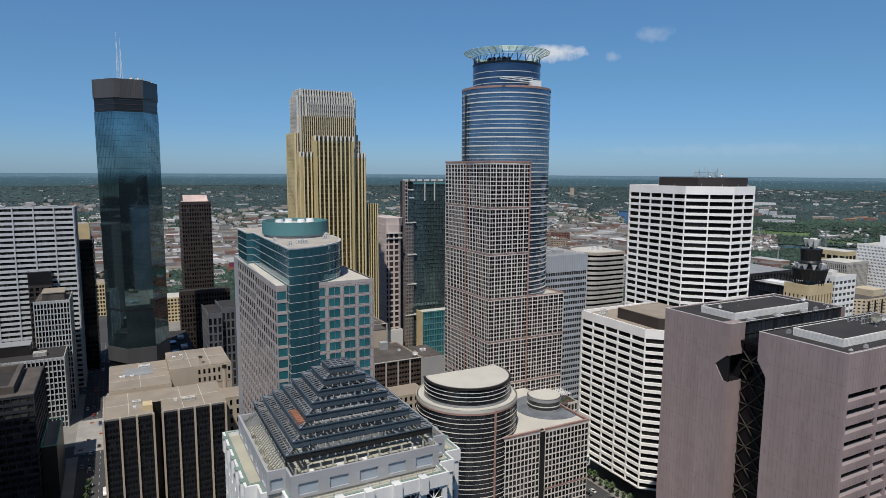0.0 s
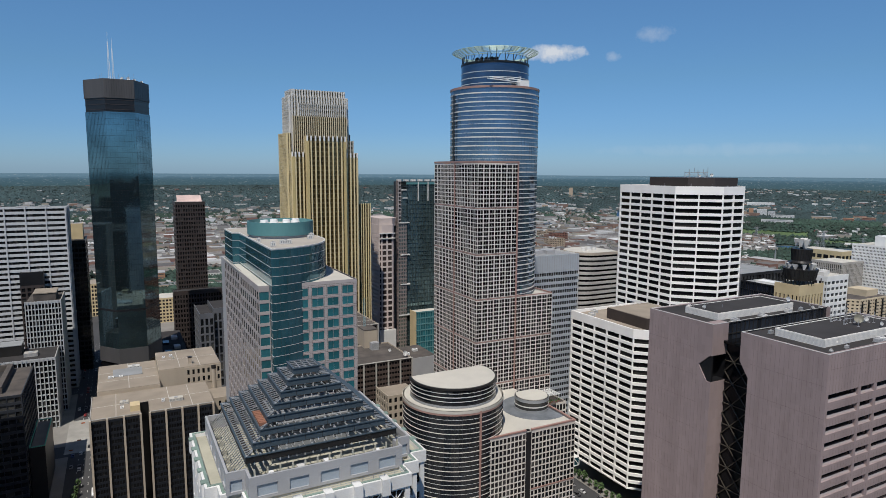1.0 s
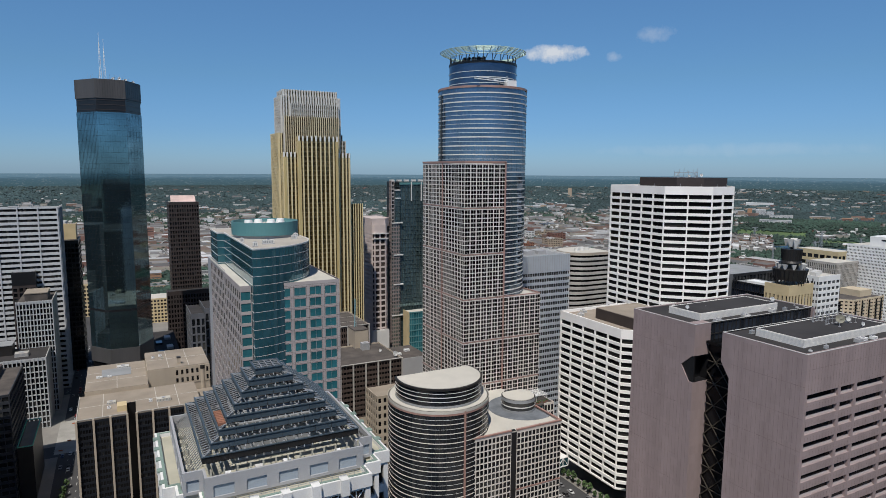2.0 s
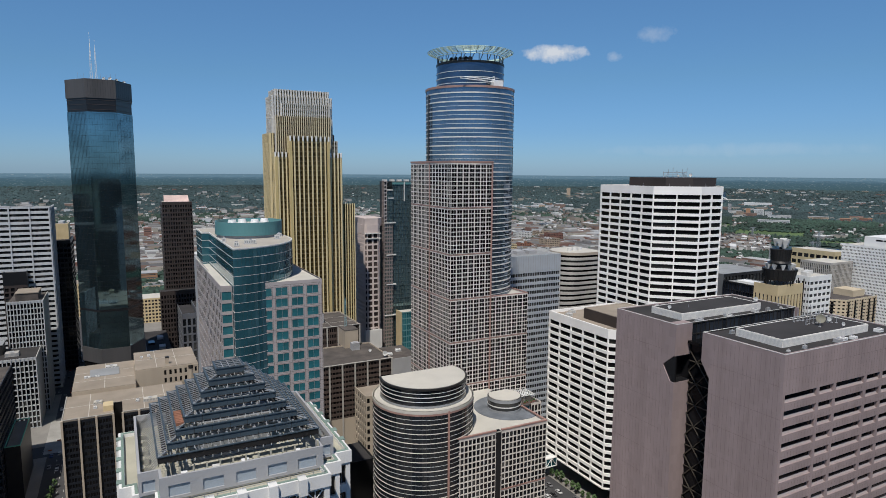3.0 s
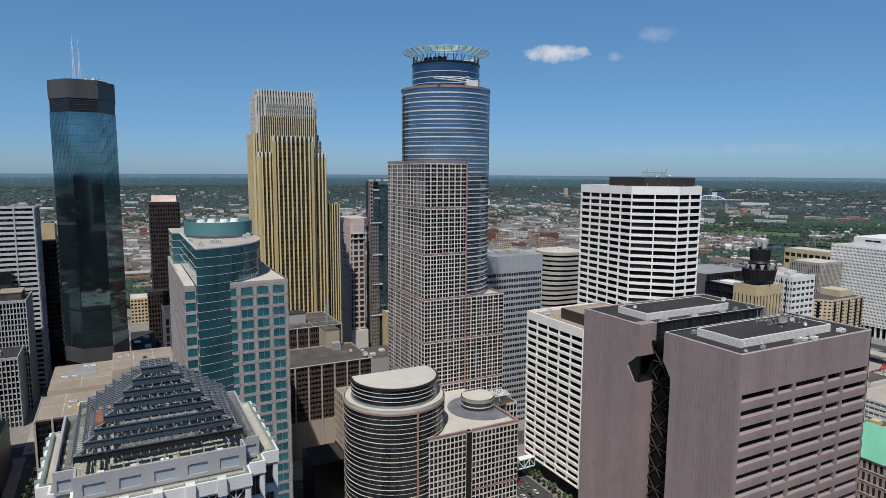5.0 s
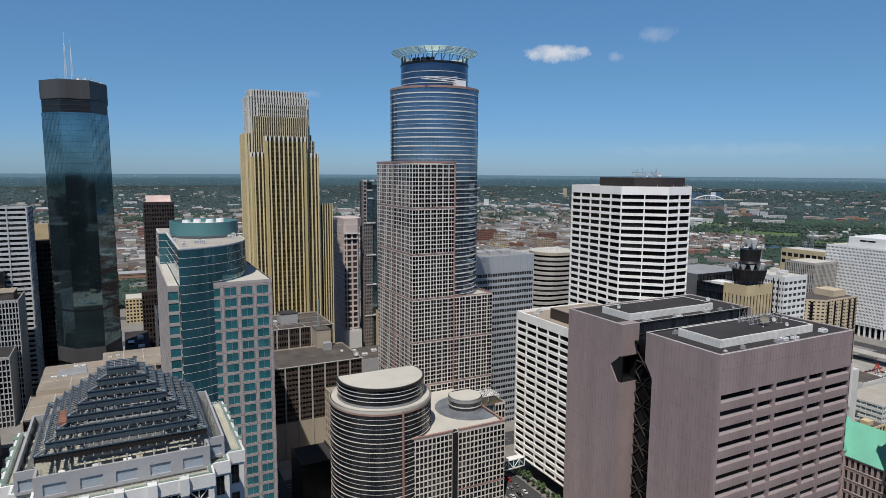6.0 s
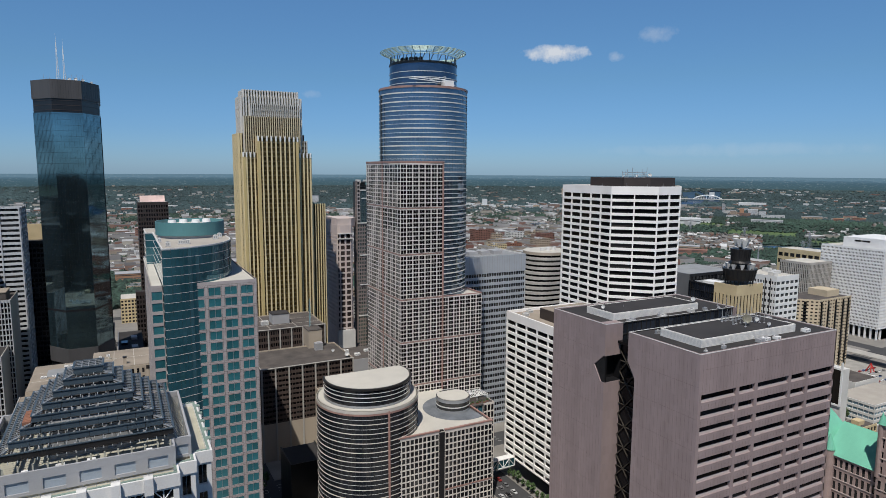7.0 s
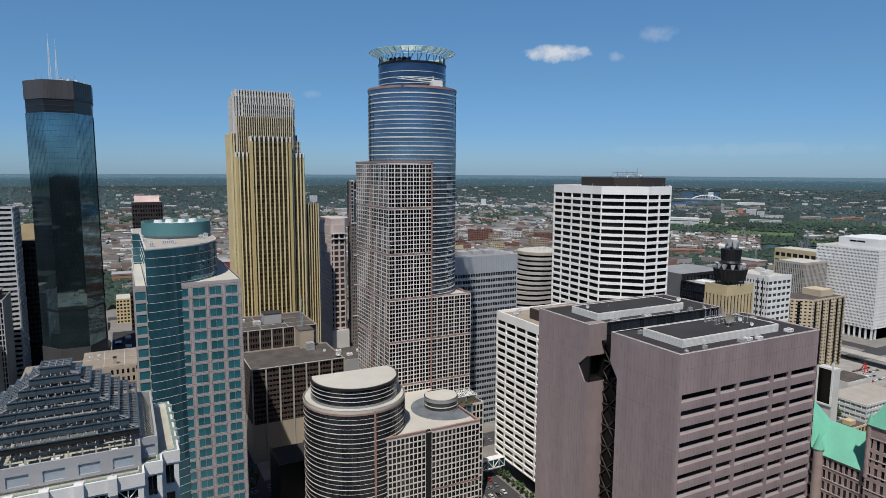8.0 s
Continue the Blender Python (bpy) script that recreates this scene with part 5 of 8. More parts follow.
# ---- tan block with dark ribbed windows ----
BAY_BLACK = material("matt_black_bay", (0.010, 0.012, 0.017), 0.8, 0, 0.15, 0.4, 4, spec=0.2)
def tan_block():
    th = thing("tan_ribbed_block", (22, 365, 0), "tan concrete block with dark ribbed bays and gravel roof", "office building")
    z = 59.0
    facade(th, (-10.8, 326), (11.0, 326), 6, z - 0.8, 18, 17, 0.3, 1.1, 0.5, BAY_BLACK, GLASS_BLACK, 0)
    facade(th, (14.8, 326), (45.0, 326), 6, z - 0.8, 25, 17, 0.3, 1.1, 0.5, BAY_BLACK, GLASS_BLACK, 0)
    fins = [(x - 0.45, 324.9, 0, x + 0.45, 326.4, z + 0.2) for x in (-10.8, -3.6, 3.6, 10.9, 15.0, 22.3, 29.8, 37.3, 44.6)]
    for f in fins:
        boxes("rib", [f], TAN, th, "tan concrete rib")
    boxes("core", [(-10.8, 326.5, 0, 11.0, 362, z - 0.6), (15.0, 326.5, 0, 45, 362, z - 0.6), (11.0, 338, 0, 15.0, 362, z - 0.6)], TAN, th)
    boxes("parapet", [(-11.0, 326.3, z, 11.2, 326.7, z + 0.35), (15.0, 326.3, z, 45.2, 326.7, z + 0.35), (-11.0, 326.7, z, -10.6, 362, z + 0.35)], CONCRETE, th, "pale concrete parapet edge")
    boxes("stair_head", [(6.6, 331, z, 10.9, 337.5, z + 2.8)], YELLOW_STONE, th, "yellowish stone stair head")
    boxes("roof", [(-10.8, 326.4, z - 0.6, 11.0, 362, z), (15.0, 326.4, z - 0.6, 45.2, 362, z), (11.0, 338, z - 0.6, 15.0, 362, z)], TAN_ROOF, th, "tan gravel roof")
    boxes("notch", [(11.05, 337.6, 0, 14.95, 338, z + 1.6)], GLASS_BLACK, th, "dark glass wall at the back of a deep slot")
    boxes("upper_block", [(-8.5, 362, 0, 22, 410, 61.0)], TAN, th)
    boxes("upper_block", [(22, 372, 0, 55, 410, 65.5)], TAN, th)
    facade(th, (36, 371.7), (55, 371.7), 55.5, 65.4, 7, 2, 1.5, 1.9, 0.25, TAN, GLASS_BLACK, 14, top=1.6)
    boxes("upper_roof", [(-8.3, 362.2, 61.0, 21.8, 409.8, 61.3)], TAN_ROOF, th)
    boxes("upper_roof", [(22.2, 372.2, 65.5, 54.8, 409.8, 65.8)], TAN_ROOF, th)
    return th


tan_block()

# brown ribbed offices
def ribbed(label, x0, y0, x1, y1, top, cut, cols, rows, bays, windows):
    th = thing("brown_ribbed_office", ((x0 + x1) / 2, (y0 + y1) / 2, 0), label, "office building")
    poly = rect(x0, y0, x1, y1)
    prism("core", inset(poly, 0.4), 0, top - 1.1, BLACK_PANEL, th)
    prism("roof", inset(poly, 0.38), top - 1.1, top - 0.8, BROWN_ROOF, th, "stained brown roof")
    k = dict(depth=0.4, wall=BROWN_CONCRETE, glass=GLASS_BLACK, top=1.2)
    facade(th, poly[0], poly[1], cut, top, bays, rows, 0.5 if windows else 0.3, 1.6, singles=60, **k)
    facade(th, poly[3], poly[0], cut, top, bays, rows, 0.5 if windows else 0.3, 1.6, **k)
    for p0, p1 in ((poly[0], poly[1]), (poly[3], poly[0]), (poly[1], poly[2]), (poly[2], poly[3])):
        if p0 in (poly[1], poly[2]):
            blank(th, p0, p1, 0, top, 0.4, TAN)
        else:
            blank(th, p0, p1, 0, cut, 0.4, TAN, "lower_wall")
    vv, qq = box_arrays([(-0.45, -0.5, 0, 0.45, 0.1, top + 0.1)])
    rib = fast_mesh("rib", vv, qq)
    rib.materials.append(CONCRETE)
    for i in range(cols + 1):
        ob = new("rib", rib)
        ob.parent, ob.location = th, Vector((x0 + 0.45 + (x1 - x0 - 0.9) * i / cols, y0, 0)) - Vector(((x0 + x1) / 2, (y0 + y1) / 2, 0))
    boxes("coping", [(x0 - 0.1, y0 - 0.55, top, x1 + 0.1, y0 + 0.5, top + 0.35), (x0 - 0.1, y0 + 0.5, top, x0 + 0.5, y1, top + 0.35)], CONCRETE, th)
    return th


ribbed("brown concrete office with pale ribs and stained roof", 111, 352, 169.5, 394, 58.6, 24, 7, 11, 28, False)
ribbed("taller brown concrete office with pale ribs", 110, 402, 166, 448, 70.0, 20, 7, 12, 35, True)
k = dict(rows=9, pier=1.6, band=1.9, wall=TAN, glass=GLASS_BLACK, top=1.6)
office("beige_block", "narrow beige stone block beside the glass drum", rect(143.5, 331, 164, 350.5), 44, [dict(k, cols=6), None, None, dict(k, cols=5)], roof=TAN_ROOF)
office("low_black_block", "low black block in deep shade", rect(112, 285, 131, 309), 28, [BLACK_PANEL, BLACK_PANEL, None, BLACK_PANEL], roof=DARK_ROOF)
# stone tower with bay windows
BAY_STONE = material("rosy_bay_stone", (0.56, 0.47, 0.44), 0.7, 0, 0.08, 0.5, 4)
k = dict(rows=24, pier=1.5, band=1.5, wall=BAY_STONE, glass=GLASS_BROWN, top=8, proud=0.0)
bay = office("stone_bay_tower", "pinkish stone tower with tall bays of brown windows", [(211.5, 515), (213.5, 513), (224.0, 513), (226.0, 515), (226.0, 556), (211.5, 556)], 129.5,
             [dict(k, cols=1), dict(k, cols=2), dict(k, cols=1), BAY_STONE, None, dict(k, cols=16, pier=1.5, band=2.0, base=36)], roof=PALE_ROOF)
prism("crown", [(212.5, 516.5), (225.2, 516.5), (231.0, 522), (231.0, 552), (212.5, 552)], 128, 135.2, BAY_STONE, bay, "plain stone crown")
boxes("podium", [(210.9, 511.6, 0, 226.6, 514.9, 33.5)], LIGHT_METAL, bay, "pale stone podium front")
for zc in (30.5, 33.5, 117.2, 121.6):
    boxes("ledge", [(211.2, 511.9, zc, 226.3, 513.2, zc + 0.7)], LIGHT_METAL, bay, "pale stone ledge")
# green-black glass tower
k = dict(rows=42, pier=0.15, band=0.3, wall=BLACK_PANEL, glass=GLASS_GREEN, top=1)
green = office("green_glass_tower", "green-black curtain wall glass tower with pale ledges", rect(240.5, 520, 285, 535), 168, [dict(k, cols=28, wall=GREEN_FRAME), None, None, dict(k, cols=8)], roof=GREY_ROOF)
facade(green, (232.0, 518.3), (240.4, 518.3), 0, 130, 5, 38, 0.6, 1.2, 0.4, BROWN_STONE, GLASS_GREEN, 40, top=1)
facade(green, (232.0, 518.3), (234.8, 518.3), 130, 168.6, 1, 11, 0.8, 1.0, 0.4, PINK_STONE, GLASS_DARK, 11, top=1)
facade(green, (234.9, 518.3), (240.4, 518.3), 130, 160, 4, 9, 0.2, 0.5, 0.4, GREEN_FRAME, GLASS_GREEN, 0, top=1)
facade(green, (232.0, 524), (232.0, 518.4), 0, 168.6, 3, 46, 0.8, 1.2, 0.4, BROWN_STONE, GLASS_DARK, 0, top=1)
boxes("side_core", [(232.4, 518.7, 0, 240.4, 530, 159.5), (232.4, 518.7, 159.5, 235, 530, 168)], BLACK_PANEL, green)
for zc, xa, xb in ((159.8, 234.9, 240.4), (152.5, 236, 241), (130.0, 232.2, 243), (100.5, 234, 243.5), (73.0, 234, 243.5), (44, 232.2, 243.5)):
    boxes("ledge", [(xa, 517.6, zc, xb, 520.5, zc + 0.9)], LIGHT_METAL, green, "pale stone ledge")
for x in (252.5, 262.5):
    boxes("fin", [(x - 0.45, 519.4, 150, x + 0.45, 520, 167.5)], LIGHT_METAL, green, "pale vertical fin")
boxes("teal_cornice", [(240.6, 519.5, 165.2, 285, 520, 167.0)], TEAL_PAINT, green, "teal cornice band")
for i in range(6):
    boxes("roof_box", [(234 + 7.2 * i, 524, 166.6, 237.5 + 7.2 * i, 528, 169.6)], LIGHT_METAL, green)
# grey banded glass office
SILVER_BLUE = material("silver_blue_panel", (0.42, 0.45, 0.49), 0.4, 0.2, 0.08, 0.3, 4)
k = dict(rows=26, pier=0.2, band=1.9, wall=SILVER_BLUE, glass=GLASS_DARK, top=12)
gb = office("grey_banded_office", "grey banded glass office with a metal top", rect(225, 340, 293, 380), 120.6, [dict(k, cols=34), LIGHT_METAL, None, dict(k, cols=18)], roof=GREY_ROOF)
boxes("panel_rib", [(225.4 + 2.0 * i, 339.93, 109.2, 225.6 + 2.0 * i, 340.02, 120.4) for i in range(34)], GREY_PANEL, gb, "thin grey ribs of the metal top", "stuff")
boxes("plant_well", [(231, 348, 119.4, 286, 372, 119.7)], DARK_ROOF, gb, "dark sunken plant deck")
for i in range(5):
    boxes("plant_box", [(234 + 10 * i, 352, 119.4, 241 + 10 * i, 362, 122.2)], GREY_PANEL, gb)
# yellow stone building with antennas
k = dict(rows=1, pier=1.7, band=1.0, wall=YELLOW_STONE, glass=GLASS_DARK, top=6.5, base=60)
office("yellow_stone_block", "yellow limestone telephone building under dark antenna drums", rect(366.5, 226, 390.5, 242), 110.6, [dict(k, cols=8), None, None, dict(k, cols=6)], roof=TAN_ROOF)
k = dict(rows=22, pier=1.1, band=2.3, wall=WHITE_PAINT, glass=GLASS_PALE, top=4)
wo = office("white_office", "white office with grouped windows and two black slits", rect(462, 266, 488, 298), 103, [dict(k, cols=5), None, None, dict(k, cols=14, pier=0.9)], roof=PALE_ROOF)
boxes("slit", [(461.95, 270.2, 0, 462.2, 271.0, 101), (461.95, 274.4, 0, 462.2, 275.2, 101)], BLACK_PANEL, wo, "black vertical slit")
for x, y, w in ((466, 271, 5), (474, 276, 7), (480, 286, 5)):
    boxes("roof_box", [(x, y, 101, x + w, y + 5, 105)], LIGHT_METAL, wo)
k = dict(rows=21, pier=1.7, band=1.8, wall=SAND_BRICK, glass=GLASS_DARK, top=1.5)
ap_poly = [(570, 328), (588, 310), (636, 310), (636, 342), (570, 342)]
ap = office("apartment_block", "yellowish apartment block with stacks of dark balconies", ap_poly, 66, [dict(k, cols=7), dict(k, cols=12), None, None, None], roof=BROWN_ROOF)
boxes("roof_room", [(612, 318, 65, 630, 336, 71)], SAND_BRICK, ap, "yellow stone lift room")
for p0, p1, spots in ((ap_poly[0], ap_poly[1], (6.2, 14.5)), (ap_poly[1], ap_poly[2], (4, 14, 25, 36, 44))):
    for u in spots:
        for j in range(20):
            zb = 3 + 3.05 * j
            v, q = face_boxes(p0, p1, [(u - 1.4, 0, zb, u + 1.4, 1.3, zb + 0.2), (u - 1.4, 1.2, zb + 0.2, u + 1.4, 1.3, zb + 1.0)])
            part("balcony", fast_mesh("balcony", v, q), DARK_STEEL, ap, "dark railed balcony")
        v, q = face_boxes(p0, p1, [(u - 1.2, 0, 3, u + 1.2, 0.05, 64)])
        part("balcony_recess", fast_mesh("balcony_recess", v, q), GLASS_BLACK, ap)
k = dict(rows=24, pier=0.62, band=1.75, wall=WHITE_PAINT, glass=GLASS_DARK, top=2.2)
wg = office("white_grid_office", "large white office slab of fine window rows standing on columns", rect(752, 345, 836, 412), 98, [dict(k, cols=56), None, None, dict(k, cols=46)], roof=PALE_ROOF, z0=12)
boxes("roof_room", [(757, 347.5, 96, 815, 391, 108)], WHITE_PAINT, wg, "white windowless roof room")
boxes("roof_window", [(756.9, 372, 103.4, 757.1, 379, 105.2), (756.9, 363, 103.4, 757.1, 371, 105.2)], GLASS_BLACK, wg)
for i in range(12):
    boxes("column", [(753, 346 + 5.8 * i, 0, 754.6, 347.6 + 5.8 * i, 12)], WHITE_PAINT, wg)
for i in range(12):
    boxes("column", [(760 + 6.2 * i, 346, 0, 761.6, 347.6, 12)], WHITE_PAINT, wg)
boxes("lobby", [(762, 354, 0, 826, 404, 11.9)], GLASS_BLACK, wg)


# ---- distance: woods, houses, river ----
def far(b, d):
    """Place on the land at a bearing (degrees from +y towards +x) and a true distance, and its scale there."""
    r = d if d < 1500 else 3000 - 2.25e6 / d
    return CX + r * math.sin(radians(b)), CY + r * math.cos(radians(b)), lie(r), r / d


def strip_on_land(name, path, mat, label, category, lift=0.4):
    """A ribbon over the land through (bearing, distance, width)."""
    V, Q = [], []
    pts = []
    for (b0, d0, w0), (b1, d1, w1) in zip(path[:-1], path[1:]):
        for k in range(8):
            f = k / 8
            pts.append((b0 + (b1 - b0) * f, d0 + (d1 - d0) * f, w0 + (w1 - w0) * f))
    pts.append(path[-1])
    for i, (b, d, w) in enumerate(pts):
        x, y, z, s = far(b, d)
        b2, d2, _ = pts[min(i + 1, len(pts) - 1)]
        b1, d1, _ = pts[max(i - 1, 0)]
        xa, ya, _, _ = far(b1, d1)
        xb, yb, _, _ = far(b2, d2)
        t = Vector((xb - xa, yb - ya)).normalized()
        n = Vector((-t.y, t.x)) * (w / 2 * s)
        for sg in (1, -1):
            px, py = x + n.x * sg, y + n.y * sg
            V.append((px, py, lie(math.hypot(px - CX, py - CY)) + lift))
    for i in range(len(pts) - 1):
        Q.append((2 * i, 2 * i + 1, 2 * i + 3, 2 * i + 2))
    ob = alone(name, fast_mesh(name, V, Q), mat, label, category, "structure")
    return ob


RIVER = [(44.0, 2260, 90), (44.3, 2480, 120), (43.5, 2900, 180), (46.5, 3500, 220), (50.0, 4000, 330), (50.6, 4700, 420), (49.6, 6200, 500)]
POOL = [(80, 1600, 90), (66, 1640, 80), (58, 1690, 62), (55.2, 1685, 40)]
strip_on_land("water", RIVER, WATER, "blue river bending through the wooded city edge", "river", 0.6)
strip_on_land("water", POOL, WATER, "dark blue river reach below wooded banks", "river", 0.6)
MEADOW = material("meadow_grass", (0.085, 0.135, 0.05), 0.95, 0, 0.25, 0.05, 0.6)
MEADOWS = [(52.4, 57.5, 1980, 2110), (47.8, 52.0, 2260, 2350), (42.4, 44.0, 2240, 2330), (58.5, 62, 1830, 1900)]
for b0, b1, d0, d1 in MEADOWS:
    strip_on_land("lawn", [(b0, (d0 + d1) / 2, d1 - d0), (b1, (d0 + d1) / 2, d1 - d0)], MEADOW, "open green meadow beside the river", "lawn", 0.35)
FREEWAY = material("freeway_concrete", (0.15, 0.145, 0.135), 0.9, 0, 0.12, 0.1, 1)
for path in ([(-12, 1150, 26), (4, 1250, 26), (14, 1350, 26), (24, 1700, 26), (30, 2100, 26)], [(-12, 1320, 20), (6, 1480, 20), (18, 1900, 20)], [(9, 900, 18), (11.5, 1300, 18), (13, 2000, 18), (14, 3200, 20)], [(62, 2300, 20), (58, 3000, 20), (57, 4200, 24), (57.5, 6000, 24)], [(30, 1500, 16), (40, 1650, 16), (52, 1500, 16)], [(33, 900, 14), (35, 1700, 14), (36, 2900, 16)]):
    strip_on_land("road", path, FREEWAY, "pale concrete freeway across the low city", "road", 0.5)

# woods: many ragged clumps, joined
ico = bmesh.new()
bmesh.ops.create_icosphere(ico, subdivisions=1, radius=1)
ICO_V = np.array([v.co[:] for v in ico.verts])
ICO_F = np.array([[v.index for v in f.verts] for f in ico.faces])
ico.free()
rng = np.random.default_rng(11)


def wooded(b, d):
    """Share of trees in the land's cover, by stretches."""
    if 48.2 < b < 55.2 and 1540 < d < 1940:
        return 0.3
    n = noise.noise(Vector((b * 0.35, math.log(d) * 9, 3.1)))
    n2 = noise.noise(Vector((b * 1.3, math.log(d) * 30, 7.7)))
    if d < 1100:
        base = 0.62 + 0.2 * (b > 45)
    elif d < 2000:
        base = 0.55 + 0.45 * (b > 44) - 0.1 * (24 < b < 44)
    elif d < 3200:
        base = 0.74 + 0.26 * (b > 43) + 0.1 * (b < 22)
    else:
        base = 0.93
    return base + 0.42 * n + 0.22 * n2


def in_river(b, d):
    for (b0, d0, w0), (b1, d1, w1) in [*zip(RIVER[:-1], RIVER[1:]), *zip(POOL[:-1], POOL[1:])]:
        lo, hi = min(b0, b1), max(b0, b1)
        if lo <= b <= hi and hi > lo:
            f = (b - b0) / (b1 - b0)
            if abs(d - (d0 + (d1 - d0) * f)) < (w0 + w1) * 0.42:
                return True
        elif hi - lo < 3 and lo - 1 < b < hi + 1 and min(d0, d1) < d < max(d0, d1):
            f = (d - d0) / (d1 - d0)
            if abs(b - (b0 + (b1 - b0) * f)) < 57.3 * (w0 + w1) * 0.25 / d:
                return True
    return False


def in_meadow(b, d):
    return any(b0 < b < b1 and d0 < d < d1 for b0, b1, d0, d1 in MEADOWS)


OCT_V = np.array([(1, 0, 0), (0, 1, 0), (-1, 0, 0), (0, -1, 0), (0, 0, 1), (0, 0, -1)], float)
OCT_F = np.array([(0, 1, 4), (1, 2, 4), (2, 3, 4), (3, 0, 4), (1, 0, 5), (2, 1, 5), (3, 2, 5), (0, 3, 5)])


def clump_mesh(name, spots, jag=0.28, ICO_V=ICO_V, ICO_F=ICO_F):
    n = len(spots)
    s = np.array(spots)
    jit = 1 + jag * (rng.random((n, len(ICO_V), 1)) * 2 - 1)
    ang = rng.random(n) * 6.283
    c, sn = np.cos(ang), np.sin(ang)
    base = ICO_V[None] * jit
    bx = base[:, :, 0] * c[:, None] - base[:, :, 1] * sn[:, None]
    by = base[:, :, 0] * sn[:, None] + base[:, :, 1] * c[:, None]
    v = np.stack([bx * s[:, 3:4] + s[:, 0:1], by * s[:, 3:4] + s[:, 1:2], base[:, :, 2] * s[:, 4:5] + s[:, 2:3]], -1)
    f = ICO_F[None] + (len(ICO_V) * np.arange(n))[:, None, None]
    return fast_mesh(name, v.reshape(-1, 3), None, f.reshape(-1, 3))


spots = []
random.seed(4)
near_spots, far_spots = [], []
while len(spots) + len(far_spots) < 118000:
    b = random.uniform(-13, 68)
    ya = random.uniform(1.3, 11.5) if random.random() < 0.55 else random.uniform(1.3, 4.2)
    d = EYE_Z / math.tan(radians(ya))
    if d < 880 or d > 7600 or random.random() > wooded(b, d) or in_river(b, d) or (in_meadow(b, d) and random.random() < 0.97):
        continue
    x, y, z, s = far(b, d)
    r = random.uniform(2.3, 4.7) * (1 if d < 3000 else min(1.9, d / 3000))
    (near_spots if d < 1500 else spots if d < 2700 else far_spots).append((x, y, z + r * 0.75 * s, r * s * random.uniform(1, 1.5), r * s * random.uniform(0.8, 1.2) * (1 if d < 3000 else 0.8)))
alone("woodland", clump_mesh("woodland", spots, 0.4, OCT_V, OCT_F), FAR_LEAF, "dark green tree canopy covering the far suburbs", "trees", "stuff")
# distance haze is put into this leaf colour as extra blue
HAZED_LEAF = material("hazed_woodland_green", (0.037, 0.066, 0.070), 0.9, 0, 0.25, 0.02, 0.4, island=0.4)
alone("far_woodland", clump_mesh("far_woodland", far_spots, 0.4, OCT_V, OCT_F), HAZED_LEAF, "tree canopy of the outer suburbs, haze mixed into its blue-green", "trees", "stuff")
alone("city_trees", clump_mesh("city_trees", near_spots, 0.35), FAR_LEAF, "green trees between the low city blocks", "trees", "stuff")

# glowing backdrop of the wooded skyline; its colour ramp paints in the haze
HAZE = bpy.data.materials.new("glowing_haze_plain")
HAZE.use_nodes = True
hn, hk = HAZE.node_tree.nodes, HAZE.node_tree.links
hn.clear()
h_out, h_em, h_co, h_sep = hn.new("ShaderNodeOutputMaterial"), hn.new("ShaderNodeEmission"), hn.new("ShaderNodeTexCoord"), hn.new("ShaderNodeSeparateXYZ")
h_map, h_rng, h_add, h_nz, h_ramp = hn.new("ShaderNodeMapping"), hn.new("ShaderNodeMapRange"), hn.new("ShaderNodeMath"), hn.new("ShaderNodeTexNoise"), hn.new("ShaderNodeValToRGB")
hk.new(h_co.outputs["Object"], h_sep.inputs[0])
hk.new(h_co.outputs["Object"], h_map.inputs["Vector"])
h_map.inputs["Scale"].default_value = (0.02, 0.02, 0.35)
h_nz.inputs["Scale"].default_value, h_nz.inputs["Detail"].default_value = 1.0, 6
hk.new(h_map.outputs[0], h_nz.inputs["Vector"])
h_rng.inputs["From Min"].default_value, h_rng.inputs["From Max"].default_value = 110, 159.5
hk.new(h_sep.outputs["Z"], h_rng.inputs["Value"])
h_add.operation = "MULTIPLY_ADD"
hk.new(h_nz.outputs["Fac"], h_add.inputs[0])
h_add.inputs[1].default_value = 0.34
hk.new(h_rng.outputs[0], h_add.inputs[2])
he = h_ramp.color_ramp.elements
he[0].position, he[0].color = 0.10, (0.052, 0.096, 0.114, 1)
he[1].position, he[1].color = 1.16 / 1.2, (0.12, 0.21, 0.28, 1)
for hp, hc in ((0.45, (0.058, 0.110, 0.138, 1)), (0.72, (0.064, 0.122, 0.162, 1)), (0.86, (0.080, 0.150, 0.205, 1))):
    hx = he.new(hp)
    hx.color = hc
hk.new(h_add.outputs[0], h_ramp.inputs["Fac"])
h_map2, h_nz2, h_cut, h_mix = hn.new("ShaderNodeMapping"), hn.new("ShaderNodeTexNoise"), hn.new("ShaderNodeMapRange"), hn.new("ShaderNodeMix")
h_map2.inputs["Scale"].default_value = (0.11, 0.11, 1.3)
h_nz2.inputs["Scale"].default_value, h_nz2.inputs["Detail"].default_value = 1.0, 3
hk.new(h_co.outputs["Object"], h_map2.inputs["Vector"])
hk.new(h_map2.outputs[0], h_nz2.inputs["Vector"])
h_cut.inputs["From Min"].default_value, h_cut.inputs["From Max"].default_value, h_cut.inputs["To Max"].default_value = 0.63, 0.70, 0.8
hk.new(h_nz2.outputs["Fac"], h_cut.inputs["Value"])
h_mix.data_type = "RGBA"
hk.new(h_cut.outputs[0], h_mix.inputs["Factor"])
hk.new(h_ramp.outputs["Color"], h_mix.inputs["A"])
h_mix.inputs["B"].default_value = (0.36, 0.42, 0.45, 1)
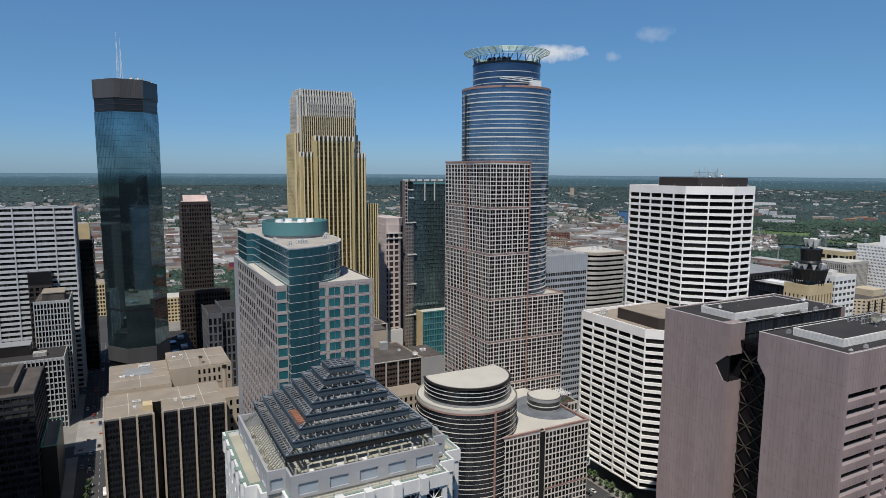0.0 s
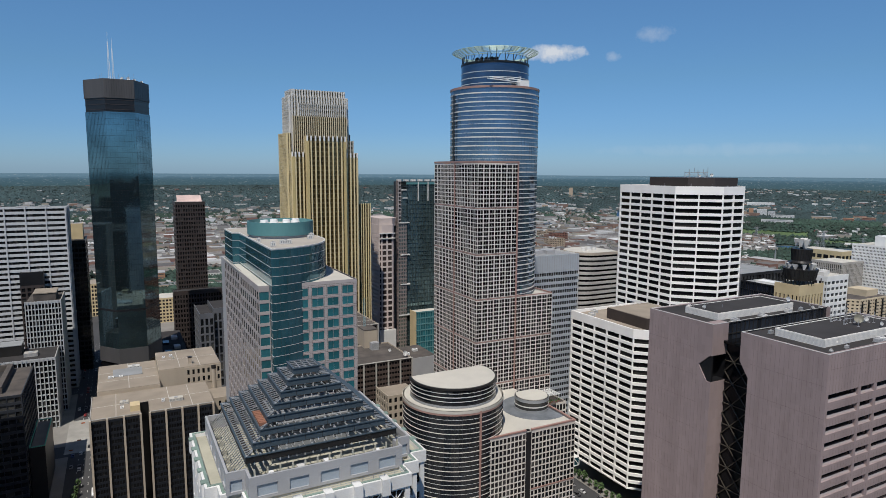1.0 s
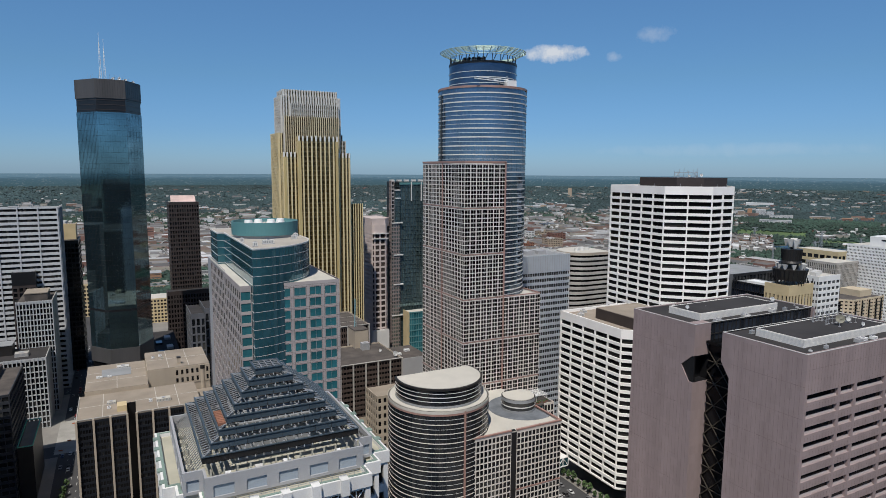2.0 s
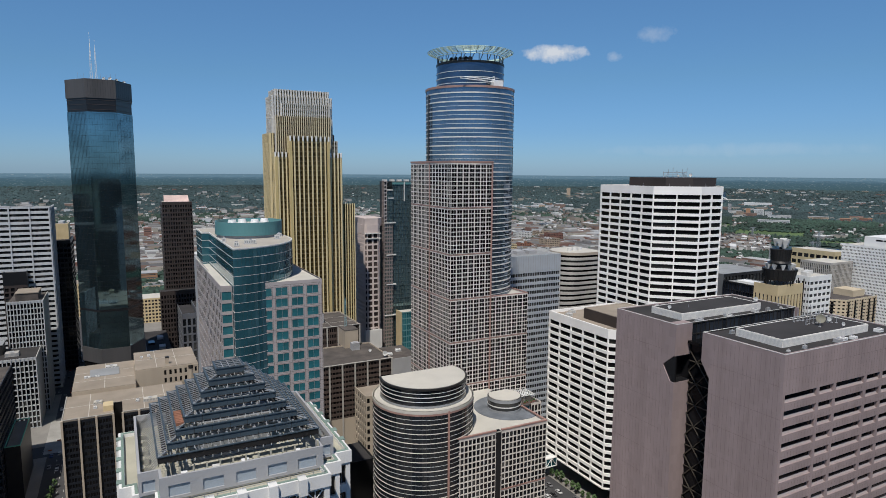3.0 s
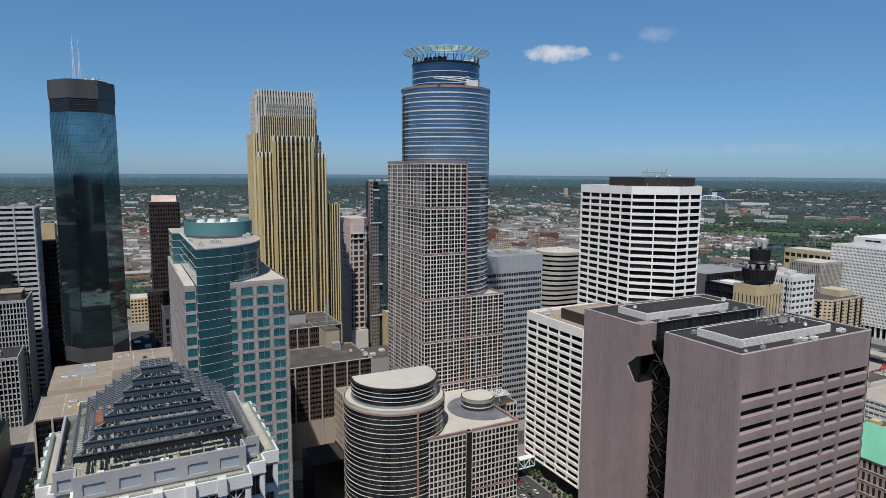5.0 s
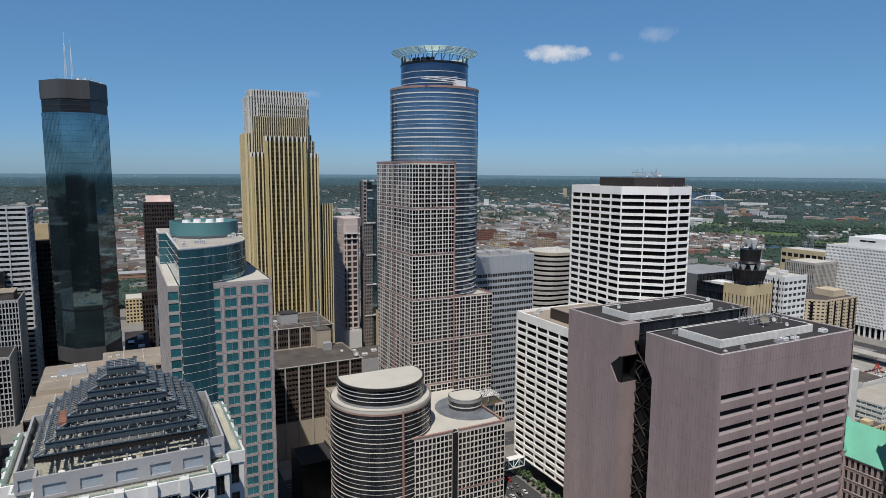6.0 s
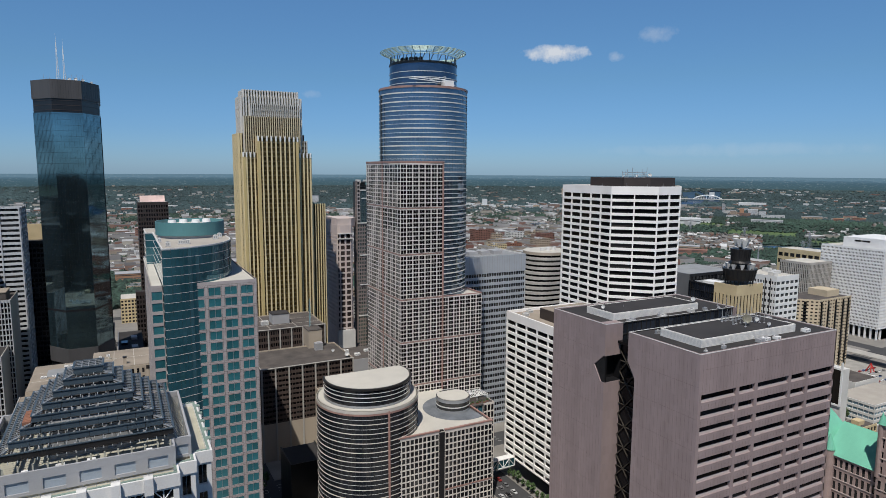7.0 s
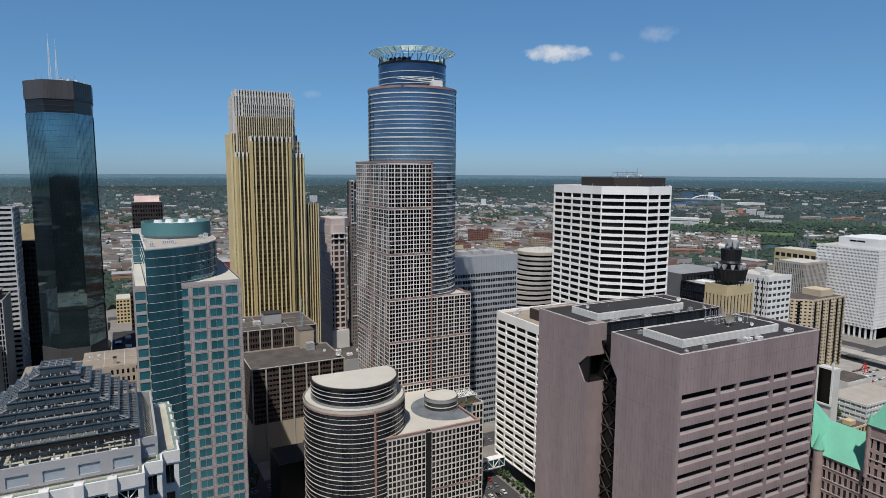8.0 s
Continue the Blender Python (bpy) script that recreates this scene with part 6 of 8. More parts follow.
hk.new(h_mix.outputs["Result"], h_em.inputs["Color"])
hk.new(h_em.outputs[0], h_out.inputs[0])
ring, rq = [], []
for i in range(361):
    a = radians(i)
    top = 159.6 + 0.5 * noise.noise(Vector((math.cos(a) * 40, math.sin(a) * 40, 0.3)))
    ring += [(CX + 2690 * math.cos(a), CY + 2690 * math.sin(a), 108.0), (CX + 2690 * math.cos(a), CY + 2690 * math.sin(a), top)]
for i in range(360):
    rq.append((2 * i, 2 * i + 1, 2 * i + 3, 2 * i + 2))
alone("backdrop", fast_mesh("backdrop", ring, rq), HAZE, "glowing backdrop of a blue-green wooded plain with painted haze along the horizon", "backdrop", "structure")

# houses and sheds, joined
HOUSE_WALL = material("house_walls", (0.55, 0.53, 0.49), 0.85, 0, 0.1, 0.2, 1)
HOUSE_ROOF = material("house_roofs", (0.25, 0.235, 0.225), 0.9, 0, 0.1, 0.2, 1, island=0.5)


def ramp_by_island(m, stops):
    n, k = m.node_tree.nodes, m.node_tree.links
    g = n.new("ShaderNodeNewGeometry")
    r = n.new("ShaderNodeValToRGB")
    r.color_ramp.interpolation = "CONSTANT"
    el = r.color_ramp.elements
    el[0].position, el[0].color = 0, (*stops[0], 1)
    el[1].position, el[1].color = 1 / len(stops), (*stops[1], 1)
    for i, c in enumerate(stops[2:], 2):
        x = el.new(i / len(stops))
        x.color = (*c, 1)
    k.new(g.outputs["Random Per Island"], r.inputs["Fac"])
    k.new(r.outputs["Color"], n["Principled BSDF"].inputs["Base Color"])


ramp_by_island(HOUSE_WALL, [(0.50, 0.49, 0.47), (0.36, 0.33, 0.28), (0.22, 0.14, 0.11), (0.52, 0.51, 0.50), (0.26, 0.25, 0.24), (0.30, 0.25, 0.20), (0.20, 0.11, 0.09), (0.36, 0.35, 0.34)])
ramp_by_island(HOUSE_ROOF, [(0.36, 0.36, 0.36), (0.11, 0.105, 0.10), (0.20, 0.19, 0.185), (0.085, 0.08, 0.078), (0.16, 0.155, 0.15), (0.14, 0.10, 0.08), (0.50, 0.50, 0.50), (0.10, 0.095, 0.092), (0.12, 0.115, 0.11), (0.13, 0.12, 0.115)])
wallv, wallq, roofv, roofq = [], [], [], []


def house(x, y, z, w, l, h, a, flat):
    c, s = math.cos(a), math.sin(a)

    def at(u, v, t):
        return (x + u * c - v * s, y + u * s + v * c, z + t)
    o = len(wallv)
    for t in (-1.5, h):
        wallv.extend(at(u, v, t) for u, v in ((-w, -l), (w, -l), (w, l), (-w, l)))
    wallq.extend((o + i, o + (i + 1) % 4, o + 4 + (i + 1) % 4, o + 4 + i) for i in range(4))
    o = len(roofv)
    e = 1.06
    if flat:
        roofv.extend(at(u * 1.0, v * 1.0, h + 0.02) for u, v in ((-w, -l), (w, -l), (w, l), (-w, l)))
        roofq.append((o, o + 1, o + 2, o + 3))
    else:
        t = h + w * 0.75
        roofv.extend([at(-w * e, -l * e, h), at(w * e, -l * e, h), at(w * e, l * e, h), at(-w * e, l * e, h), at(0, -l * e, t), at(0, l * e, t)])
        roofq.extend([(o, o + 4, o + 5, o + 3), (o + 1, o + 2, o + 5, o + 4), (o, o + 1, o + 4, o + 4), (o + 2, o + 3, o + 5, o + 5)][:2])


count = 0
while count < 9000:
    b = random.uniform(-13, 68)
    ya = random.uniform(1.35, 9.0)
    d = EYE_Z / math.tan(radians(ya))
    if d < 1180 or (48 < b < 58 and 1500 < d < 2150) or random.random() < wooded(b, d) * (0.8 if b < 48 or d > 3000 else 0.97) or in_river(b, d) or in_meadow(b, d):
        continue
    x, y, z, s = far(b, d)
    pocket = noise.noise(Vector((b * 0.22, math.log(d) * 7, 40.5)))
    if d > 3000 and pocket < 0.12 and random.random() < 0.6:
        continue
    big = random.random() < (0.2 if d < 2400 else 0.06 + 0.2 * (pocket > 0.12))
    if big:
        w, l, h = random.uniform(7, 17), random.uniform(12, 32), random.uniform(5, 15)
    else:
        w, l, h = random.uniform(3.2, 5.2), random.uniform(4.5, 7), random.uniform(4.5, 7)
    house(x, y, z, w * s, l * s, h * s, random.choice((0, math.pi / 2)) + random.gauss(0, 0.04), big)
    count += 1
# gabled town houses by the river
for i in range(260):
    b, d = random.uniform(48.3, 55.0), random.uniform(1560, 1920)
    x, y, z, s = far(b, d)
    house(x, y, z, random.uniform(3.5, 5) * s, random.uniform(5, 8) * s, random.uniform(6, 9) * s, 0.5 + random.choice((0, math.pi / 2)), False)
alone("house_rows", fast_mesh("house_rows", wallv, wallq), HOUSE_WALL, "rows of small houses and sheds in the suburbs", "houses", "stuff")
alone("house_roofs", fast_mesh("house_roofs", roofv, roofq), HOUSE_ROOF, "grey and pale roofs of the far houses", "houses", "stuff")


def far_block(name, label, b, d, w, l, h, wall, roof, floors=0, category="building"):
    """A building out on the land, facing the city: walls with window strips and a roof with an edge."""
    x, y, z, s = far(b, d)
    th = thing(name, (x, y, z), label, category)
    turn = Matrix.Translation((x, y, z)) @ Matrix.Rotation(radians(-b), 4, "Z") @ Matrix.Scale(s, 4)

    def piece(nm, rows, mat, kind=""):
        v, q = box_arrays(rows)
        me = fast_mesh(nm, v, q)
        me.transform(turn)
        part(nm, me, mat, th, "", kind)
    piece("wall", [(-w / 2, -l / 2, -3, w / 2, l / 2, h)], wall)
    piece("roof", [(-w / 2 - 0.4, -l / 2 - 0.4, h, w / 2 + 0.4, l / 2 + 0.4, h + 0.8)], roof)
    if floors:
        fh = h / floors
        piece("window_strips", [(-w / 2 + 1.5, -l / 2 - 0.15, fh * (f + 0.4), w / 2 - 1.5, -l / 2, fh * (f + 0.62)) for f in range(floors)], GLASS_PALE, "stuff")


FAR_WHITE = material("far_white_cladding", (0.56, 0.57, 0.58), 0.8, 0, 0.08, 0.1, 1)
FAR_TAN = material("far_tan_brick", (0.40, 0.31, 0.23), 0.85, 0, 0.1, 0.1, 1)
FAR_ORANGE = material("far_orange_brick", (0.36, 0.20, 0.12), 0.85, 0, 0.1, 0.1, 1)
FAR_RED = material("far_red_brick", (0.25, 0.13, 0.10), 0.85, 0, 0.1, 0.1, 1)
FAR_GREY = material("far_grey_roof", (0.36, 0.36, 0.37), 0.9, 0, 0.1, 0.1, 1)
PLUM = material("plum_red_panel", (0.20, 0.035, 0.07), 0.6, 0, 0.1, 0.1, 1)
BLUE_ROOF = material("blue_metal_roof", (0.10, 0.17, 0.30), 0.5, 0.1, 0.1, 0.1, 1)
for nm, lab, b, d, w, l, h, wm, rm, fl in (
        ("sports_hall", "long white sports hall with a pale roof beside the meadow", 48.9, 2395, 110, 70, 15, FAR_WHITE, FAR_WHITE, 1),
        ("sports_hall", "low white annex of the sports hall", 50.4, 2440, 55, 40, 11, FAR_WHITE, FAR_GREY, 1),
        ("white_shed", "very long white shed roof among trees", 54.0, 3830, 135, 60, 12, FAR_WHITE, FAR_WHITE, 0),
        ("white_shed", "long white apartment row among trees", 55.2, 2500, 100, 30, 10, FAR_WHITE, FAR_GREY, 3),
        ("apartment_row", "pale apartment row with a grey roof among trees", 55.6, 2760, 80, 24, 12, FAR_WHITE, FAR_GREY, 3),
        ("apartment_row", "pale tan apartment row among trees", 58.3, 2780, 70, 24, 11, FAR_TAN, FAR_GREY, 3),
        ("brick_silo", "tall orange brick silo block above the trees", 53.3, 2870, 17, 16, 29, FAR_ORANGE, FAR_ORANGE, 0),
        ("brick_silo", "tan brick mill block above the trees", 52.7, 2860, 26, 20, 19, FAR_TAN, FAR_GREY, 5),
        ("white_flats", "white block of flats above the trees", 54.1, 2890, 36, 24, 25, FAR_WHITE, FAR_WHITE, 6),
        ("white_flats", "white stepped block of flats above the trees", 54.8, 2900, 26, 24, 17, FAR_WHITE, FAR_GREY, 6),
        ("grey_tower_block", "slim grey tower block near the river", 51.9, 3150, 13, 13, 34, FAR_GREY, FAR_GREY, 10),
        ("brick_terrace", "orange-red brick terrace with a rusty roof", 60.1, 2740, 34, 26, 10, FAR_RED, FAR_ORANGE, 3),
        ("brick_terrace", "long orange-red brick terrace in the trees", 61.4, 2800, 40, 26, 11, FAR_RED, FAR_ORANGE, 3),
        ("brick_terrace", "low orange-red brick terrace in the trees", 60.8, 2900, 44, 24, 10, FAR_TAN, FAR_RED, 3),
        ("brick_depot", "low red brick depot with a dark red roof", 48.9, 1440, 48, 26, 12, FAR_RED, FAR_RED, 2),
        ("brick_depot", "low red brick depot beside the rail land", 50.3, 1458, 40, 22, 11, FAR_RED, FAR_RED, 2),
        ("yellow_depot", "yellow stone depot with dark windows", 49.6, 1505, 44, 26, 14, FAR_TAN, FAR_GREY, 2),
        ("white_mill", "white mill with a tall head house", 50.9, 4900, 34, 34, 34, FAR_WHITE, FAR_WHITE, 0),
        ("white_flats", "pale tall block of flats in the far suburbs", 38.6, 4600, 26, 20, 58, FAR_TAN, FAR_TAN, 0),
        ("white_flats", "white twin block of flats in the far suburbs", 16.2, 3500, 40, 20, 40, FAR_WHITE, FAR_GREY, 8),
        ("sports_arena", "dark purple-red arena wall with a pale roof edge", 8.6, 1164, 54, 40, 17, PLUM, FAR_GREY, 0),
        ("brick_depot", "orange brick depot with rows of windows by the railway", 1.3, 1098, 40, 26, 14, FAR_ORANGE, FAR_GREY, 3),
        ("station_canopy", "long blue station canopy beside the railway", 1.6, 1260, 70, 26, 7, BLUE_ROOF, BLUE_ROOF, 0),
        ("station_canopy", "long white station canopy beside the railway", 1.0, 1210, 60, 18, 7, FAR_WHITE, FAR_WHITE, 0),
        ("brick_depot", "tall red brick mill beyond the railway", 1.9, 1750, 18, 18, 30, FAR_RED, FAR_RED, 5),
        ("white_church", "white church block in the inner suburbs", 31.6, 3230, 26, 26, 34, FAR_WHITE, FAR_WHITE, 0)):
    far_block(nm, lab, b, d, w, l, h, wm, rm, fl)
random.seed(52)
for n, b0, b1, d0, d1, mats in ((34, 51.5, 57.5, 5400, 7000, (FAR_WHITE, FAR_WHITE, FAR_TAN, FAR_GREY, FAR_ORANGE)), (18, 57, 64, 3700, 4700, (FAR_WHITE, FAR_GREY, FAR_RED, FAR_TAN)), (30, 28, 39, 3050, 3500, (FAR_WHITE, FAR_WHITE, FAR_GREY, FAR_TAN)), (22, 8, 24, 2300, 2900, (FAR_WHITE, FAR_GREY, FAR_RED, FAR_TAN)), (16, -9, 8, 2200, 3300, (FAR_WHITE, FAR_GREY, FAR_RED))):
    for i in range(n):
        b, d = random.uniform(b0, b1), d0 * (d1 / d0) ** random.random()
        if in_river(b, d):
            continue
        far_block("far_shed", "pale flat-roofed shed in the far suburbs", b, d, random.uniform(12, 46), random.uniform(12, 34), random.uniform(6, 12), random.choice(mats), random.choice((FAR_WHITE, FAR_WHITE, FAR_GREY)))

# arch bridge over the river
bx, by, bz, bs = far(50.6, 4250)
br = thing("arch_bridge", (bx, by, bz), "white tied-arch bridge across the far river", "bridge")
side = Vector((math.cos(radians(50.6)), -math.sin(radians(50.6)), 0))
o3 = Vector((bx, by, bz))
archpts = [o3 + side * (88 * bs * (i / 12 - 1)) + Vector((0, 0, (8 + 26 * (1 - (i / 12 - 1) ** 2)) * bs)) for i in range(25)]
tubes("arch", list(zip(archpts[:-1], archpts[1:])), 3.6 * bs, WHITE_PAINT, br, "white arch rib")
tubes("deck", [(o3 - side * 190 * bs + Vector((0, 0, 9 * bs)), o3 + side * 190 * bs + Vector((0, 0, 9 * bs)))], 4 * bs, CONCRETE, br)
tubes("hangers", [(p, Vector((p.x, p.y, bz + 9 * bs))) for p in archpts[3:-3:2]], 0.9 * bs, WHITE_PAINT, br, "", 4)


# ---- low-rise blocks round the towers ----
def lowrise(name, label, x0, y0, x1, y1, h, wall, roof, floors, bay=4.0, detail=True, category="building", roofbits=2):
    th = thing(name, ((x0 + x1) / 2, (y0 + y1) / 2, 0), label, category)
    fh = (h - 1.5) / floors
    pier = bay * 0.45
    for p0, p1, on in (((x0, y0), (x1, y0), True), ((x0, y1), (x0, y0), True), ((x1, y0), (x1, y1), x1 < 30), ((x1, y1), (x0, y1), False)):
        L = math.hypot(p1[0] - p0[0], p1[1] - p0[1])
        if on and detail:
            facade(th, p0, p1, 0, h, max(1, round(L / bay)), floors, pier, fh * 0.52, 0.35, wall, GLASS_DARK, 0, 1, top=1.5)
        else:
            blank(th, p0, p1, 0, h, 0.35, wall, "wall")
    prism("roof", inset(rect(x0, y0, x1, y1), 0.33), h - 0.9, h - 0.6, roof, th)
    for k in range(roofbits):
        w, d2, hh = random.uniform(2, 6), random.uniform(2, 6), random.uniform(1.2, 3.2)
        if x1 - x0 < 2 * w + 4 or y1 - y0 < 2 * d2 + 4:
            continue
        cx, cy = random.uniform(x0 + w + 1, x1 - w - 1), random.uniform(y0 + d2 + 1, y1 - d2 - 1)
        boxes("roof_unit", [(cx - w / 2, cy - d2 / 2, h - 0.6, cx + w / 2, cy + d2 / 2, h + hh)], random.choice((LIGHT_METAL, GREY_PANEL, wall)), th)
    return th


NAMED = [(-130, 360, 0, 620), (-15, 320, 60, 420), (-20, 480, 40, 575), (105, 330, 300, 452), (105, 205, 350, 330), (110, 445, 300, 565), (45, 200, 95, 310), (50, 640, 100, 700),
         (355, 100, 470, 320), (500, 215, 620, 340), (720, 315, 850, 410), (335, 395, 420, 470), (400, 300, 480, 350), (40, 455, 95, 520), (-45, 620, -15, 680), (690, 380, 790, 440), (560, 295, 650, 350), (455, 260, 495, 305), (990, 550, 1050, 640), (395, 255, 460, 335), (205, 505, 300, 565), (788, 1260, 837, 1292), (869, 1127, 915, 1157), (754, 1127, 797, 1156), (814, 1146, 850, 1170), (926, 1319, 975, 1351), (1141, 1511, 1190, 1542)]
PALE_BRICK = material("pale_brick", (0.38, 0.30, 0.22), 0.85, 0, 0.12, 0.4, 5)
RUST_BRICK = material("rust_brick", (0.27, 0.12, 0.075), 0.85, 0, 0.12, 0.4, 5)
STUCCO = material("white_stucco", (0.60, 0.59, 0.56), 0.8, 0, 0.08, 0.4, 4)
BLUE_GREY = material("blue_grey_panel", (0.15, 0.19, 0.24), 0.6, 0, 0.08, 0.4, 4)
WALLS = [(BRICK_RED, "red-brown brick"), (RUST_BRICK, "rust-red brick"), (PALE_BRICK, "pale tan brick"), (STUCCO, "white rendered"), (CONCRETE, "grey concrete"), (YELLOW_STONE, "yellow stone"), (GREY_PANEL, "grey panel"), (BLUE_GREY, "blue-grey panel")]
MID_ROOF = material("worn_grey_roof", (0.115, 0.112, 0.112), 0.95, 0, 0.2, 0.4, 5)
SLATE_ROOF = material("slate_grey_roof", (0.17, 0.175, 0.185), 0.95, 0, 0.2, 0.4, 5)
ROOFS = [(DARK_ROOF, "dark roof"), (BROWN_ROOF, "brown roof"), (MID_ROOF, "grey roof"), (DARK_ROOF, "dark roof"), (MID_ROOF, "grey roof"), (MID_ROOF, "grey roof"), (SLATE_ROOF, "slate roof")]
random.seed(21)
low_n = 0
for gx in range(-4, 12):
    for gy in range(3, 12):
        ox, oy = -20 + 123 * gx, 72 + 123 * gy
        for lot in range(4):
            x0, y0 = ox + 12 + (lot % 2) * 51, oy + 12 + (lot // 2) * 51
            w, dd = random.uniform(30, 48), random.uniform(28, 48)
            x1, y1 = x0 + w, y0 + dd
            d = math.hypot((x0 + x1) / 2 - CX, (y0 + y1) / 2 - CY)
            b = math.degrees(math.atan2((x0 + x1) / 2 - CX, (y0 + y1) / 2 - CY))
            keep = random.random()
            if d < 430 or d > 1330 or b < -12 or b > 66 or any(x0 < c and x1 > a and y0 < e and y1 > bb for a, bb, c, e in NAMED):
                continue
            if keep > (0.30 if b < 16 else 0.86 if b < 46 else 0.6 if d < 900 else 0.3):
                continue
            h = random.choice((6, 8, 10, 13, 17, 21)) if b > 16 else random.choice((6, 7, 9, 12))
            if b > 46:
                h = min(h, 13)
            pick = random.choice((0, 1, 1, 0, 2, 3, 4, 5, 6)) if 24 < b < 47 else random.randrange(len(WALLS))
            (wm, wn_), (rm, rn) = WALLS[pick], random.choice(ROOFS)
            parts_x = [(x0, x1)]
            if 17 < b < 46 and x1 - x0 > 32:
                cut = x0 + (x1 - x0) * random.uniform(0.38, 0.62)
                parts_x = [(x0, cut - random.choice((0.2, 0.2, 4))), (cut, x1)]
            for xa, xb in parts_x:
                hh = h if len(parts_x) == 1 else random.choice((8, 10, 13, 16, 19, 23))
                yb = y1 - (random.uniform(0, 14) if len(parts_x) > 1 else 0)
                lowrise("low_building", f"{wn_} low city building with a flat {rn}", xa, y0, xb, yb, hh, wm, rm, max(2, int(hh / 3.6)), 4.5, d < 1150, roofbits=1)
                pick = random.choice((0, 1, 1, 0, 2, 3, 4, 6))
                (wm, wn_), (rm, rn) = WALLS[pick], random.choice(ROOFS)
            low_n += 1

# brick warehouses of the old district
for x0, y0, x1, y1, h, wm, rm, lab in (
        (791, 1263, 834, 1289, 39, BRICK_RED, BROWN_ROOF, "dark red-brown brick warehouse with rows of windows"),
        (872, 1130, 912, 1154, 26, PALE_BRICK, BROWN_ROOF, "tan brick warehouse with rows of dark windows"),
        (757, 1130, 794, 1152, 18, YELLOW_STONE, BROWN_ROOF, "yellow brick warehouse with small windows"),
        (817, 1149, 847, 1167, 17, RUST_BRICK, DARK_ROOF, "rust-red brick building with small windows"),
        (929, 1322, 972, 1348, 22, STUCCO, GREY_ROOF, "white rendered long block with windows"),
        (840, 1290, 885, 1312, 24, PALE_BRICK, BROWN_ROOF, "tan brick warehouse with small windows"),
        (700, 1210, 740, 1232, 22, BRICK_RED, DARK_ROOF, "red-brown brick warehouse with rows of windows"),
        (905, 1180, 950, 1200, 20, RUST_BRICK, MID_ROOF, "rust-red brick building with small windows"),
        (960, 1230, 1000, 1255, 26, BRICK_RED, BROWN_ROOF, "red-brown brick warehouse with rows of windows"),
        (800, 1205, 835, 1225, 20, PALE_BRICK, MID_ROOF, "tan brick building with small windows"),
        (870, 1400, 930, 1430, 24, BRICK_RED, MID_ROOF, "red-brown brick warehouse with rows of windows"),
        (1000, 1330, 1040, 1360, 20, PALE_BRICK, DARK_ROOF, "tan brick warehouse with small windows"),
        (1144, 1514, 1187, 1539, 22, BLUE_GREY, DARK_ROOF, "blue-grey glass office with a flat dark roof"),
):
    lowrise("brick_warehouse" if "brick" in lab else "low_office", lab, x0, y0, x1, y1, h, wm, rm, max(3, int(h / 4.2)), 5.0, True, "building", 3)

# added dark blocks behind and left of the walk, seen only in mirror glass
random.seed(77)
rows = []
for gx in range(-6, 8):
    for gy in range(-8, 0):
        for lot in range(4):
            x0, y0 = -20 + 123 * gx + 11 + (lot % 2) * 52, 72 + 123 * gy + 11 + (lot // 2) * 52
            if y0 > 0 or random.random() < 0.12:
                continue
            w, dd = random.uniform(30, 48), random.uniform(30, 48)
            rows.append((x0, y0, 0, x0 + w, y0 + dd, random.choice((60, 75, 95, 110, 130, 155, 165) if y0 < -180 else (42, 58, 75, 90))))
for gx in range(-9, -1):
    for gy in range(0, 7):
        for lot in range(4):
            x0, y0 = -20 + 123 * gx + 11 + (lot % 2) * 52, 72 + 123 * gy + 11 + (lot // 2) * 52
            w, dd, h = random.uniform(30, 48), random.uniform(30, 48), random.choice((30, 42, 58, 75, 95, 120))
            if x0 + w < -170 - max(0, y0 - 800) * 0.2:
                rows.append((x0, y0, 0, x0 + w, y0 + dd, h))
v, q = box_arrays(rows)
REFLECTION_WALL = material("reflection_block_walls", (0.06, 0.056, 0.054), 0.85, 0, 0.12, 0.4, 2, island=0.5)
alone("city_blocks", fast_mesh("city_blocks", v, q), REFLECTION_WALL, "unseen plain brown and grey office blocks, added to darken the mirror glass", "buildings", "stuff")


